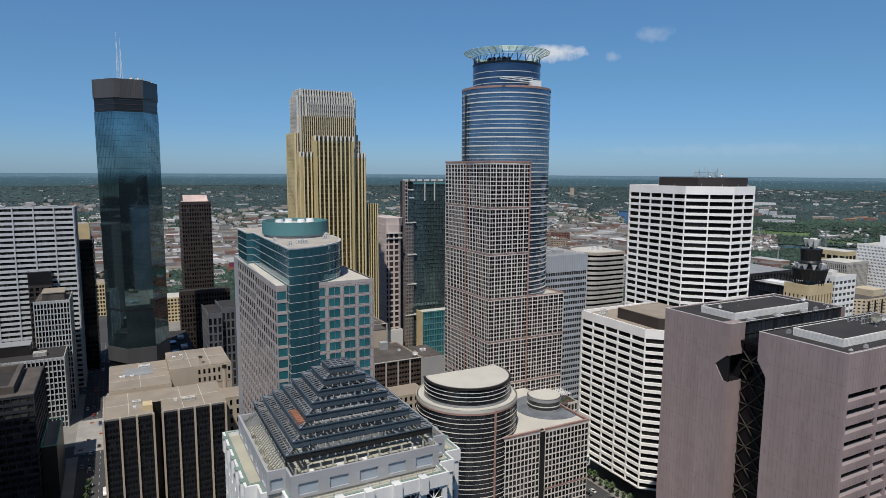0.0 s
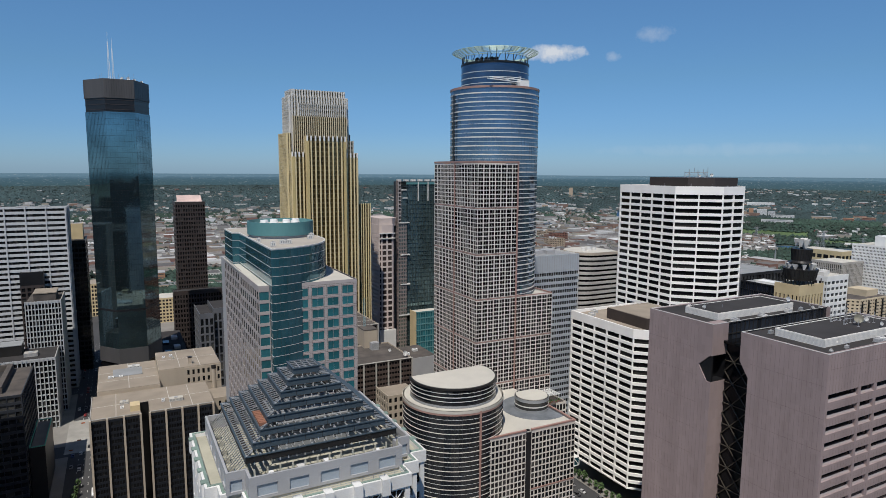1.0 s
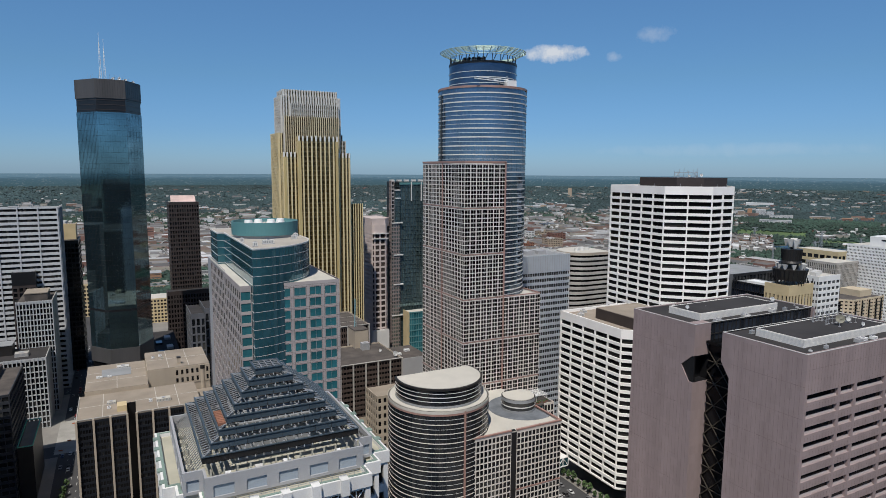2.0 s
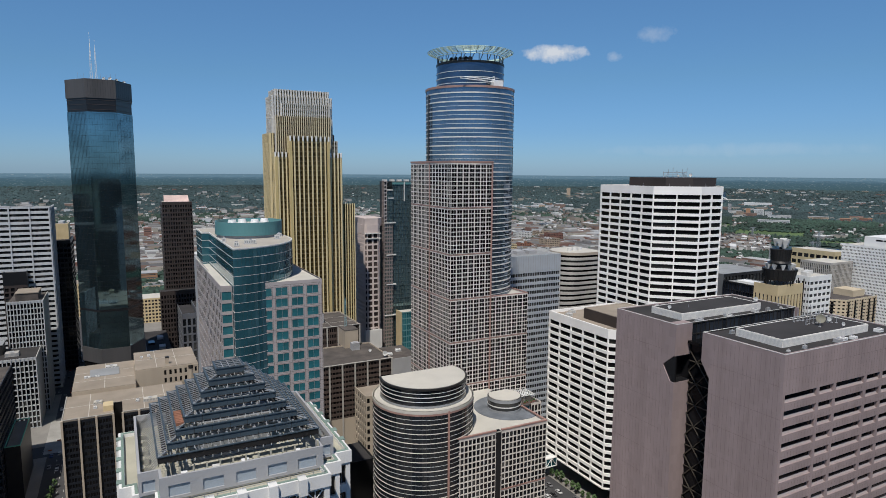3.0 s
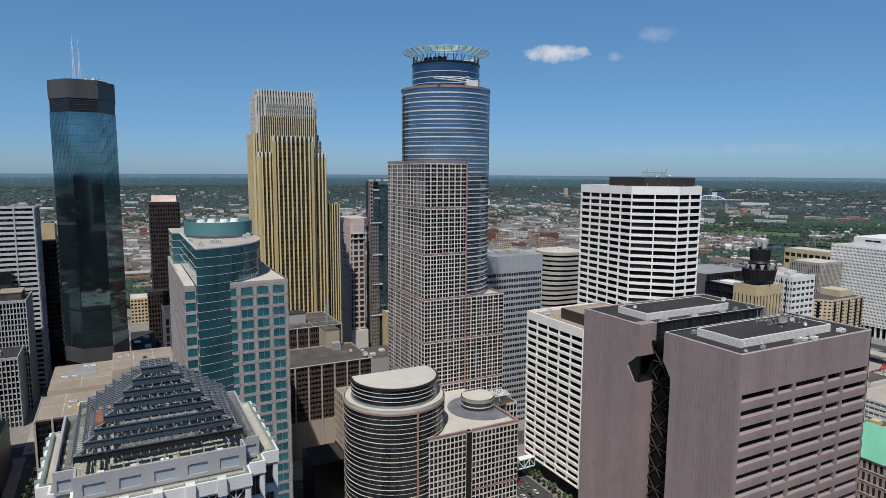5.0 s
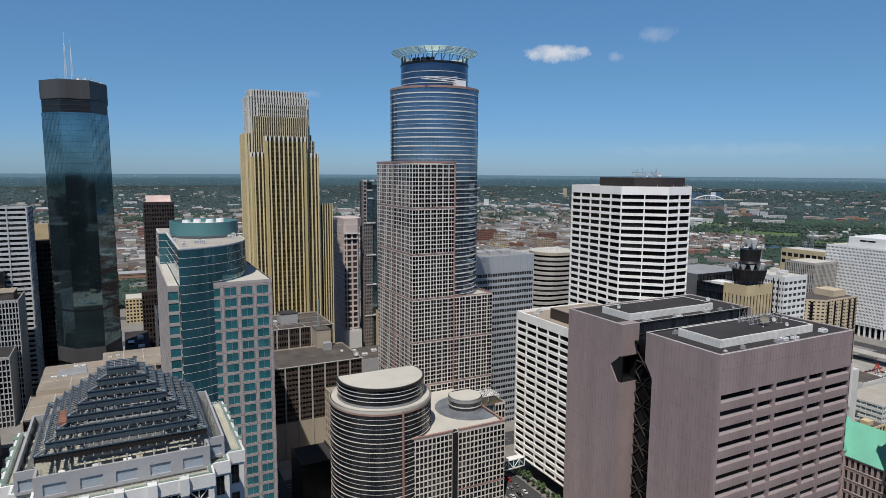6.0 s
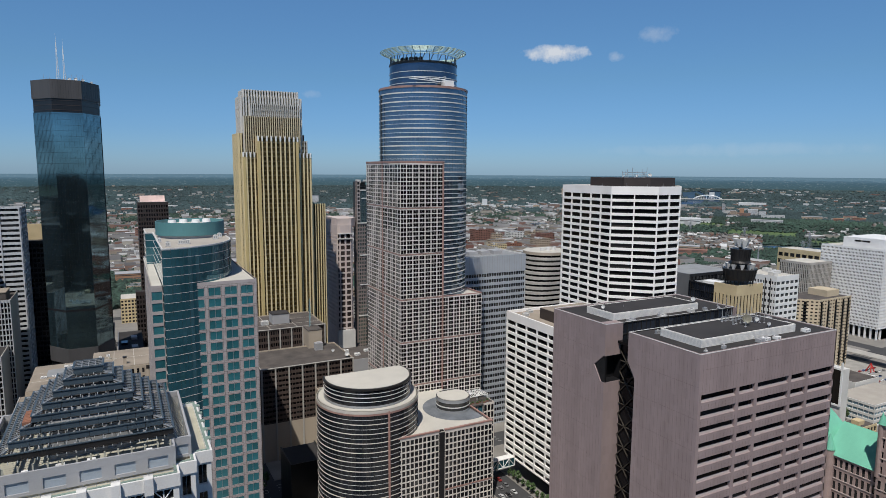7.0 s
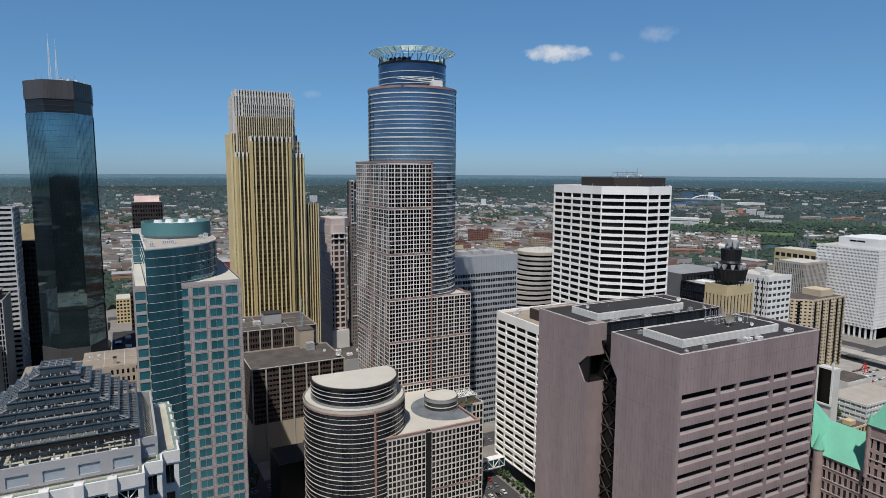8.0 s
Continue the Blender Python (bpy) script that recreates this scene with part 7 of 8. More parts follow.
# ---- other buildings between the towers ----
def drum_stack():
    cx, cy = 378.0, 233.5
    th = thing("antenna_drums", (cx, cy, 111), "stacked dark lattice drums carrying white horn antennas", "antenna tower")
    cylinder("lower_drum", cx, cy, 8.3, 112.6, 119.5, DARK_STEEL, th, 24, 9.7, "dark flaring lattice drum")
    V, Q = tube([((cx + 7.8 * math.cos(a), cy + 7.8 * math.sin(a), 109.6), (cx + 7.9 * math.cos(a), cy + 7.9 * math.sin(a), 113)) for a in (2 * math.pi * i / 20 for i in range(20))], 0.25, 4)
    part("drum_legs", fast_mesh("drum_legs", [tuple(v) for v in V], Q), DARK_STEEL, th, "short dark legs", "stuff")
    cylinder("deck", cx, cy, 6.2, 123.2, 124.4, DARK_STEEL, th, 24, 5.6)
    cylinder("neck", cx, cy, 4.4, 119.4, 124, DARK_STEEL, th, 20)
    cylinder("upper_drum", cx, cy, 5.2, 124.3, 131.6, DARK_STEEL, th, 24, 5.8, "dark ribbed upper drum")
    ribs = []
    for i in range(24):
        a = 2 * math.pi * i / 24
        c, s = math.cos(a), math.sin(a)
        ribs.append(((cx + 8.35 * c, cy + 8.35 * s, 112.6), (cx + 9.75 * c, cy + 9.75 * s, 119.5)))
        ribs.append(((cx + 5.25 * c, cy + 5.25 * s, 124.3), (cx + 5.85 * c, cy + 5.85 * s, 131.6)))
    tubes("ribs", ribs, 0.18, BLACK_PANEL, th, "", 4)

    def horn(px, py, pz, dirx, diry, size):
        d = Vector((dirx, diry, 0.25)).normalized()
        s = Vector((-diry, dirx, 0)).normalized()
        u = d.cross(s)
        o = Vector((px, py, pz))
        bm = bmesh.new()
        ring = []
        for t, w in ((0, 0.35), (size, 1.0)):
            ring.append([bm.verts.new(o + Vector((0, 0, t)) + s * (sx * w * size * 0.42) + d * (sy * w * size * 0.36)) for sx, sy in ((-1, -1), (1, -1), (1, 1), (-1, 1))])
        for i in range(4):
            bm.faces.new((ring[0][i], ring[0][(i + 1) % 4], ring[1][(i + 1) % 4], ring[1][i]))
        bm.faces.new(ring[0][::-1])
        bm.faces.new([v for v in ring[1]])
        bmesh.ops.recalc_face_normals(bm, faces=bm.faces)
        part("horn_antenna", bm, LIGHT_METAL, th, "white horn antenna")
    for i in range(10):
        a = 2 * math.pi * (i + 0.3) / 10
        horn(cx + 7.6 * math.cos(a), cy + 7.6 * math.sin(a), 119.4, math.cos(a), math.sin(a), 3.1)
    for a, z in ((200, 131.6), (290, 131.6), (245, 130.6), (20, 131.6), (110, 131.6)):
        horn(cx + 3.0 * math.cos(radians(a)), cy + 3.0 * math.sin(radians(a)), z + 1.4, math.cos(radians(a)), math.sin(radians(a)), 4.5)
    tubes("horn_mount", [((cx, cy, 131.5), (cx, cy, 134.5))], 1.2, DARK_STEEL, th)
    return th


drum_stack()

GREY_STEEL = material("grey_steel_cladding", (0.17, 0.175, 0.185), 0.5, 0.2, 0.08, 0.3, 4)
GLASS_NAVY = pane("navy_curtain_glass", (0.02, 0.026, 0.04), 0.06, 0.1, 0.6, 0.02)
# round terraced building
def terraced_round():
    th = thing("terraced_round_building", (385, 440, 0), "cream rounded office with stepped dark ribbon terraces", "office building")
    for k in range(22):
        z = 106.5 - 4.3 * (k + 1)
        grow = 0 if k < 4 else min(26, (k - 3) * 3.1)
        body = arc(384 - grow * 0.5, 440, 20, 90, 270, 20) + [(405, 420), (405, 460)]
        prism("ribbon_window", inset(body, 0.7), z, z + 1.9, GLASS_BLACK, th)
        prism("floor_band", body, z + 1.9, z + 4.3, CONCRETE if k else TAN, th, "cream concrete floor band")
    prism("roof", inset(arc(384, 440, 20, 90, 270, 20) + [(405, 420), (405, 460)], 0.4), 106.5, 106.8, PALE_ROOF, th)
    for dx in (-6, 0, 6):
        cylinder("cooling_fan", 384 + dx, 436, 2.2, 106.8, 109.6, LIGHT_METAL, th, 16, 1.8)
    return th


terraced_round()

k = dict(rows=14, pier=0.8, band=1.6, wall=BLACK_PANEL, glass=GLASS_DARK, top=2)
office("grey_roofed_office", "dark grey office with a flat roof", rect(401, 291, 452, 330), 105.5, [dict(k, cols=14), None, None, GREY_STEEL], roof=GREY_ROOF)
k = dict(rows=20, pier=0.2, band=0.4, wall=BLACK_PANEL, glass=GLASS_NAVY, top=1)
nv = office("navy_glass_block", "dark navy glass block with a pale roof hatch", rect(400, 262, 425, 290.5), 101.5, [dict(k, cols=14), None, None, dict(k, cols=16)], roof=GREY_ROOF)
boxes("roof_hatch", [(404, 266, 100.4, 412, 282, 102.4)], WHITE_PAINT, nv, "white roof hatch")
k = dict(rows=15, pier=1.1, band=0.5, wall=CONCRETE, glass=GLASS_DARK, top=2.5)
office("ribbed_concrete_office", "tan ribbed concrete office block", rect(706, 396, 748, 430), 80, [dict(k, cols=18), None, None, dict(k, cols=16)], roof=PALE_ROOF)
k = dict(rows=2, pier=2.5, band=5.0, wall=YELLOW_STONE, glass=GLASS_DARK, top=7, base=32)
office("long_yellow_hall", "long yellow stone hall with few windows", rect(1000, 564, 1040, 634), 56, [dict(k, cols=4), None, None, dict(k, cols=7)], roof=PALE_ROOF)
k = dict(rows=22, pier=1.4, band=1.2, wall=DARK_BROWN, glass=GLASS_DARK, top=2)
office("dark_set_back_tower", "dark brown tower with a black roof room", rect(-63, 566, -47.4, 574.5), 88, [dict(k, cols=4), DARK_BROWN, None, None], roof=DARK_ROOF)
office("black_roof_room", "black ribbed roof room on the dark tower", rect(-63, 566, -47.4, 574.5), 98.2, [BLACK_PANEL, BLACK_PANEL, None, BLACK_PANEL], roof=DARK_ROOF, z0=88, category="roof room")
k = dict(rows=26, pier=0.5, band=1.4, wall=BLACK_PANEL, glass=GLASS_BLACK, top=3)
office("narrow_dark_slab", "narrow dark slab with a gold parapet", rect(-34.5, 622, -20, 665), 116, [dict(k, cols=5), dict(k, cols=12), None, BLACK_PANEL], roof=DARK_ROOF)
office("gold_roof_room", "gold-clad roof room", rect(-33.5, 640, -22, 660), 129, [YELLOW_STONE, YELLOW_STONE, None, YELLOW_STONE], roof=TAN_ROOF, z0=115.2, category="roof room")
k = dict(rows=8, pier=1.1, band=1.6, wall=YELLOW_STONE, glass=GLASS_DARK, top=2.2)
office("yellow_warehouse", "yellow brick warehouse with rows of windows", rect(-48, 850, -5, 890), 40, [dict(k, cols=14), dict(k, cols=10), None, None], roof=TAN_ROOF, category="warehouse")
k = dict(rows=7, pier=1.4, band=1.7, wall=YELLOW_STONE, glass=GLASS_DARK, top=2.0)
office("yellow_brick_block", "yellow stone block with arched lower floors", rect(36, 780, 72, 815), 29, [dict(k, cols=10), None, None, None], roof=PALE_ROOF)
k = dict(rows=12, pier=1.0, band=1.6, wall=DARK_BROWN, glass=GLASS_BLACK, top=4)
office("brown_podium", "broad dark brown podium of the slim tower", rect(50.5, 645, 97, 659), 60, [dict(k, cols=18), None, None, dict(k, cols=5)], roof=DARK_ROOF)
k = dict(rows=11, pier=1.3, band=1.2, wall=SLATE_PANEL, glass=GLASS_DARK, top=4)
office("grey_corner_office", "dark slate office with a stepped front", rect(56, 482, 66, 520), 71.5, [dict(k, cols=3), None, None, dict(k, cols=8)], roof=DARK_ROOF)
office("grey_corner_office", "dark slate office wing with a flat roof", rect(66.2, 486, 92, 520), 74, [dict(k, cols=8), None, None, SLATE_PANEL], roof=DARK_ROOF)
k = dict(rows=5, pier=0.5, band=1.2, wall=SLATE_PANEL, glass=GLASS_DARK, top=1.5)
pod = office("low_dark_podium", "low dark glass podium beside the dark tower", rect(33.5, 512, 54, 640), 24, [dict(k, cols=6), None, None, dict(k, cols=30)], roof=DARK_ROOF)
for i in range(6):
    boxes("skylight", [(36 + (i % 2) * 8, 520 + i * 17, 23, 41 + (i % 2) * 8, 529 + i * 17, 25.2)], LIGHT_METAL if i % 2 else GLASS_NAVY, pod, "glazed skylight box")
office("low_dark_podium", "low dark stone podium behind the dark tower", rect(-10, 574, 32, 632), 19, [dict(k, cols=10), None, None, dict(k, cols=14)], roof=DARK_ROOF)
k = dict(rows=9, pier=0.3, band=0.9, wall=YELLOW_STONE, glass=GLASS_TEAL, top=1)
office("teal_patterned_block", "small block with teal patterned glass and yellow side", rect(241, 500, 275, 513), 50.5, [dict(k, cols=14, wall=TEAL_PAINT), None, None, YELLOW_STONE], roof=PALE_ROOF)
office("grey_low_block", "low grey block with skylights", rect(176, 405, 215, 440), 40, [GREY_PANEL, None, None, GREY_PANEL], roof=BROWN_ROOF)
k = dict(rows=10, pier=2.2, band=2.0, wall=TAN, glass=GLASS_BLACK, top=2)
office("tan_side_block", "tan stone side block with small square windows", rect(46, 352, 60, 371.5), 52, [dict(k, cols=4), dict(k, cols=5), None, None], roof=TAN_ROOF)
office("low_copper_edged_block", "low tan-roofed block with a green copper edge", rect(-42.2, 380, -35, 422), 30, [DARK_STEEL, DARK_STEEL, None, None], roof=TAN_ROOF)

boxes_edge = thing("copper_edge", (-35, 400, 30), "thin green copper edge on a low roof", "roof edge")
ring_wall("edge", rect(-42.3, 379.9, -34.9, 422.1), 0.5, 30, 30.5, VERDIGRIS, boxes_edge)
# unseen office left of the view, added to cast shade on the street
k = dict(rows=26, pier=1.2, band=1.8, wall=CONCRETE, glass=GLASS_DARK, top=2)
office("tall_concrete_office", "tall plain concrete office out of view, added to shade the street", rect(-120, 235, -62, 345), 112, [dict(k, cols=12), dict(k, cols=24), None, None], roof=GREY_ROOF)


# ---- granite town hall with copper roofs ----
def town_hall():
    th = thing("town_hall", (380, 160, 0), "rough pink-brown granite town hall with green copper roofs", "town hall")
    stone = material("rough_brown_granite", (0.36, 0.27, 0.25), 0.85, 0, 0.15, 0.5, 4, 0.3)
    pale_stone = material("paler_granite_course", (0.46, 0.38, 0.36), 0.8, 0, 0.1, 0.5, 4)
    facade(th, (366, 162), (366, 140), 0, 32, 8, 5, 1.2, 1.6, 0.6, stone, GLASS_DARK, 40, top=1.5)
    facade(th, (366, 190), (366, 166), 0, 34, 8, 5, 1.2, 1.6, 0.6, stone, GLASS_DARK, 20, top=1.5)
    facade(th, (364, 140), (364, 124), 0, 57, 5, 7, 1.6, 1.8, 0.6, stone, GLASS_DARK, 35, top=6)
    facade(th, (364, 124), (380, 124), 0, 57, 5, 7, 1.6, 1.8, 0.6, stone, GLASS_DARK, 0, top=6)
    boxes("body", [(366.6, 140, 0, 392, 190, 31.8), (364.6, 124.6, 0, 380, 139.8, 56.8)], stone, th)

    def hip(x0, y0, x1, y1, z0, z1, ridge=0.0, along="y"):
        bm = bmesh.new()
        v = [bm.verts.new(p) for p in ((x0, y0, z0), (x1, y0, z0), (x1, y1, z0), (x0, y1, z0))]
        cx, cy = (x0 + x1) / 2, (y0 + y1) / 2
        if ridge:
            a, b = bm.verts.new((cx, cy - ridge, z1)), bm.verts.new((cx, cy + ridge, z1))
            for f in ((v[0], v[1], a), (v[1], v[2], b, a), (v[2], v[3], b), (v[3], v[0], a, b)):
                bm.faces.new(f)
        else:
            a = bm.verts.new((cx, cy, z1))
            for i in range(4):
                bm.faces.new((v[i], v[(i + 1) % 4], a))
        bm.faces.new(v[::-1])
        return bm
    part("copper_roof", hip(365.2, 139, 393, 166, 31.9, 46.5, 13.0), VERDIGRIS, th, "bright green copper roof")
    part("copper_roof", hip(365.2, 165, 392, 191, 33.9, 56), VERDIGRIS, th, "steep green copper pavilion roof")
    part("copper_roof", hip(363.2, 123, 381, 140.6, 57, 78), VERDIGRIS, th, "green copper tower roof")
    for z0 in (6.6, 13.0, 19.4, 25.8, 31.2):
        boxes("string_course", [(365.7, 140.2, z0, 366.1, 161.5, z0 + 0.45)], pale_stone, th, "paler granite string course")
    for z0 in (8, 16, 24, 32, 40, 50.5, 56.2):
        boxes("string_course", [(363.7, 123.8, z0, 364.1, 140.1, z0 + 0.5)], pale_stone, th)
    cylinder("turret", 365.6, 164, 2.4, 0, 34.5, stone, th, 16)
    cylinder("turret_roof", 365.6, 164, 2.8, 34.5, 43, VERDIGRIS, th, 16, 0.1, "green copper cone")
    cylinder("turret_roof", 365.0, 139.8, 1.8, 57, 63, VERDIGRIS, th, 12, 0.1)
    cylinder("turret", 365.0, 139.8, 1.5, 30, 57, stone, th, 12)
    return th


town_hall()
GLASS_SKY = pane("pale_blue_window_glass", (0.24, 0.34, 0.40), 0.06, 0.3, 0.7, 0.02, 0.3)
k = dict(rows=4, pier=0.12, band=1.9, wall=STUCCO, glass=GLASS_SKY, top=1.6)
office("white_banded_office", "low white office with blue-green window bands", rect(505, 215, 560, 245), 16, [dict(k, cols=14), None, None, dict(k, cols=8)], roof=BEIGE_ROOF)
office("white_roof_house", "white flat house on the parking level", rect(536, 246, 568, 268), 18, [STUCCO, None, None, STUCCO], roof=BROWN_ROOF)


def screen_board():
    th = thing("screen_board", (430, 202, 0), "large dark screen in a white frame on posts", "billboard")
    boxes("frame", [(429.6, 196.6, 34.4, 430.4, 197.6, 62.4), (429.6, 205.6, 34.4, 430.4, 206.8, 58.5), (429.6, 197.6, 57.4, 430.4, 205.6, 58.6), (429.6, 197.6, 34.4, 430.4, 205.6, 35.6)], WHITE_PAINT, th, "white frame")
    boxes("screen", [(429.9, 197.6, 35.6, 430.1, 205.6, 57.4)], GLASS_BLACK, th, "dark screen")
    boxes("tower_body", [(430.5, 196.6, 0, 437, 206.8, 58.0)], STUCCO, th)
    return th


screen_board()
road8 = [(655, 270, 7.0, 670, 352, 8.2)]
v, q = box_arrays(road8)
alone("elevated_road", fast_mesh("elevated_road", v, q), CONCRETE, "elevated concrete road on piers", "road", "structure")


# glazed bridge between buildings
def sky_bridge():
    th = thing("footbridge", (226, 272, 0), "white trussed glass footbridge over the street", "footbridge")
    x0, x1, y0, y1, z0, z1 = 212.2, 238.9, 269.5, 274.0, 6.5, 11.6
    boxes("floor_deck", [(x0, y0, z0, x1, y1, z0 + 0.5)], WHITE_PAINT, th)
    boxes("roof_deck", [(x0, y0, z1, x1, y1, z1 + 0.4)], WHITE_PAINT, th)
    boxes("glass", [(x0, y0 + 0.3, z0 + 0.5, x1, y1 - 0.3, z1)], GLASS_TEAL_DARK, th)
    rows = []
    n = 7
    for i in range(n):
        xa, xb = x0 + (x1 - x0) * i / n, x0 + (x1 - x0) * (i + 1) / n
        a, b = ((xa, y0, z0 + 0.3), (xb, y0, z1)) if i % 2 else ((xa, y0, z1), (xb, y0, z0 + 0.3))
        rows += [(a, b), ((xb, y0, z0 + 0.3), (xb, y0, z1))]
    bars("truss_bar", rows, 0.22, WHITE_PAINT, th)
    return th


sky_bridge()


# ---- small things on roofs and streets ----
def roof_unit(x, y, z, w, d, h, mat=None, label="grey rooftop air handler on a flat roof"):
    th = thing("roof_unit", (x, y, z), label, "roof unit", "rooftop units")
    hs = boxes("housing", [(x - w / 2, y - d / 2, z + 0.15, x + w / 2, y + d / 2, z + h)], mat or LIGHT_METAL, th)
    boxes("curb", [(x - w / 2 - 0.1, y - d / 2 - 0.1, z, x + w / 2 + 0.1, y + d / 2 + 0.1, z + 0.15)], GREY_ROOF, th)
    n = max(2, int(w / 0.7))
    boxes("louvres", [(x - w / 2 + 0.15 + i * (w - 0.3) / n, y - d / 2 - 0.03, z + 0.4, x - w / 2 + 0.15 + (i + 0.6) * (w - 0.3) / n, y - d / 2, z + h - 0.2) for i in range(n)], GREY_ROOF, hs, "", "stuff")
    cylinder("fan_cowl", x, y, min(w, d) * 0.3, z + h, z + h + 0.35, GREY_PANEL, hs, 14)
    return th


def dish(x, y, z, r, yaw, mat=None, label="white satellite dish on a short mast"):
    th = thing("satellite_dish", (x, y, z), label, "satellite dish", "rooftop dishes")
    bm = bmesh.new()
    rings = []
    d = Vector((math.cos(yaw), math.sin(yaw), 0.35)).normalized()
    s = d.orthogonal().normalized()
    t = d.cross(s)
    o = Vector((x, y, z + r * 1.5))
    for k in range(5):
        f = k / 4
        rings.append([bm.verts.new(o + (s * math.cos(a) + t * math.sin(a)) * (r * max(f, 0.02)) + d * (0.35 * r * f * f)) for a in (2 * math.pi * i / 16 for i in range(16))])
    for k in range(4):
        for i in range(16):
            bm.faces.new((rings[k][i], rings[k][(i + 1) % 16], rings[k + 1][(i + 1) % 16], rings[k + 1][i]))
    bm.faces.new(rings[0])
    geom = bm.faces[:]
    bmesh.ops.solidify(bm, geom=geom, thickness=0.06)
    rf = part("reflector", bm, mat or WHITE_PAINT, th)
    bars("mast", [((x, y, z), o - d * 0.1)], 0.09, STEEL, th)
    bars("feed_arm", [(o - t * r * 0.9 + d * 0.3 * r, o + d * r * 0.8)], 0.04, STEEL, rf)
    return th


def whip(x, y, z, h, label="thin steel whip antenna on a roof"):
    th = thing("whip_antenna", (x, y, z), label, "antenna", "rooftop antennas")
    bars("pole", [((x, y, z), (x, y, z + h))], 0.07, STEEL, th, "", 5)
    boxes("foot", [(x - 0.3, y - 0.3, z, x + 0.3, y + 0.3, z + 0.2)], GREY_PANEL, th)
    return th


random.seed(33)
ZG = 123.65
# granite twin slabs: vents, dishes and poles
for x, y in ((223, 107.4), (226.5, 108.0), (231, 107.2), (252, 118), (254, 127), (249, 109), (206, 147.6), (222, 147.4), (238, 148.2)):
    roof_unit(x, y, ZG, random.uniform(1.6, 3.4), random.uniform(1.2, 2.0), random.uniform(0.6, 1.3), random.choice((LIGHT_METAL, GREY_PANEL, WHITE_PAINT)))
for x, y, r, a in ((229.5, 117.5, 1.5, 3.9), (236, 118.5, 0.8, 4.2), (234.2, 112.6, 0.7, 4.4), (243.5, 152.3, 0.9, 4.0), (201.9, 158, 0.7, 3.6)):
    dish(x, y, ZG + 2.55, r, a, CREAM if r > 1.2 else WHITE_PAINT)
for i in range(13):
    whip(226 + (i % 7) * 2.0 + random.uniform(-0.4, 0.4), 120.5 + (i // 7) * 4.2 + random.uniform(-0.6, 0.6), ZG + 2.55, random.uniform(2.2, 6.0))
for x, y, h in ((212, 158, 3.5), (258.6, 148.6, 4.0), (257.6, 152, 3.2), (250, 131.8, 2.5), (204, 111.4, 2.5)):
    whip(x, y, ZG, h)
rail = thing("roof_rack", (232, 122, ZG + 2.55), "steel antenna rack standing on a dark roof", "antenna rack")
bars("rack_bar", [((225.5, 120, ZG + 4.35), (240, 120, ZG + 4.35)), ((225.5, 124.5, ZG + 4.35), (240, 124.5, ZG + 4.35)), ((225.5, 120, ZG + 2.55), (225.5, 120, ZG + 4.35)), ((240, 120, ZG + 2.55), (240, 120, ZG + 4.35)), ((232.5, 120, ZG + 2.55), (232.5, 120, ZG + 4.35)), ((225.5, 124.5, ZG + 2.55), (225.5, 124.5, ZG + 4.35)), ((240, 124.5, ZG + 2.55), (240, 124.5, ZG + 4.35))], 0.09, STEEL, rail)
# white tower: antenna frame and lightning rods
fr = thing("roof_aerial", (322, 268, 174.6), "grey steel antenna frame on the dark plant room", "antenna")
bars("frame_bar", [((312 + 4 * i, 268, 174.6), (312 + 4 * i, 268, 178.6 + (i % 3))) for i in range(6)] + [((312, 268, 177.6), (332, 268, 177.6)), ((312, 268, 176.2), (332, 268, 176.2)), ((312, 268, 174.8), (316, 268, 177.6)), ((328, 268, 177.6), (332, 268, 174.8))], 0.13, STEEL, fr)
for x, y in ((300, 300), (300, 285), (300, 272), (306, 257.5), (314, 249.5), (322, 245), (330, 245)):
    whip(x + 0.4, y + 0.4, 169.6, 1.6, "short lightning rod on a white parapet")
# white office roof well
for x, y in ((245, 270), (252, 276)):
    roof_unit(x, y, 95.6, 3, 3, 1.6)
# round tower: facade crane, dishes in the crown
cr = thing("facade_crane", (188, 266.5, 219.4), "white window-washing crane on the round tower's ledge", "crane")
bars("boom", [((170.8, 267.4, 223.2), (191, 268.0, 222.6)), ((172, 267.4, 224.0), (191, 268.0, 223.8))], 0.25, WHITE_PAINT, cr)
boxes("cab", [(190, 266.8, 220.6, 195.5, 269.4, 223.6)], WHITE_PAINT, cr)
boxes("base", [(189, 267.0, 219.4, 191.5, 269, 222.4)], LIGHT_METAL, cr)
bars("stay", [((181, 267.6, 222.9), (191, 268, 225.4)), ((191, 268, 222.4), (191, 268, 225.4))], 0.12, WHITE_PAINT, cr)
for i, a in enumerate((205, 214, 223, 232, 240)):
    x, y = 188.3 + 16.6 * math.cos(radians(a)), 288.3 + 16.6 * math.sin(radians(a))
    dish(x, y, 232.2, 1.25, radians(a), DARK_STEEL, "black drum dish under the tower's halo")
for a in (250, 262, 275):
    roof_unit(188.3 + 20.4 * math.cos(radians(a)), 288.3 + 20.4 * math.sin(radians(a)), 219.4, 2.2, 1.4, 1.1, WHITE_PAINT)
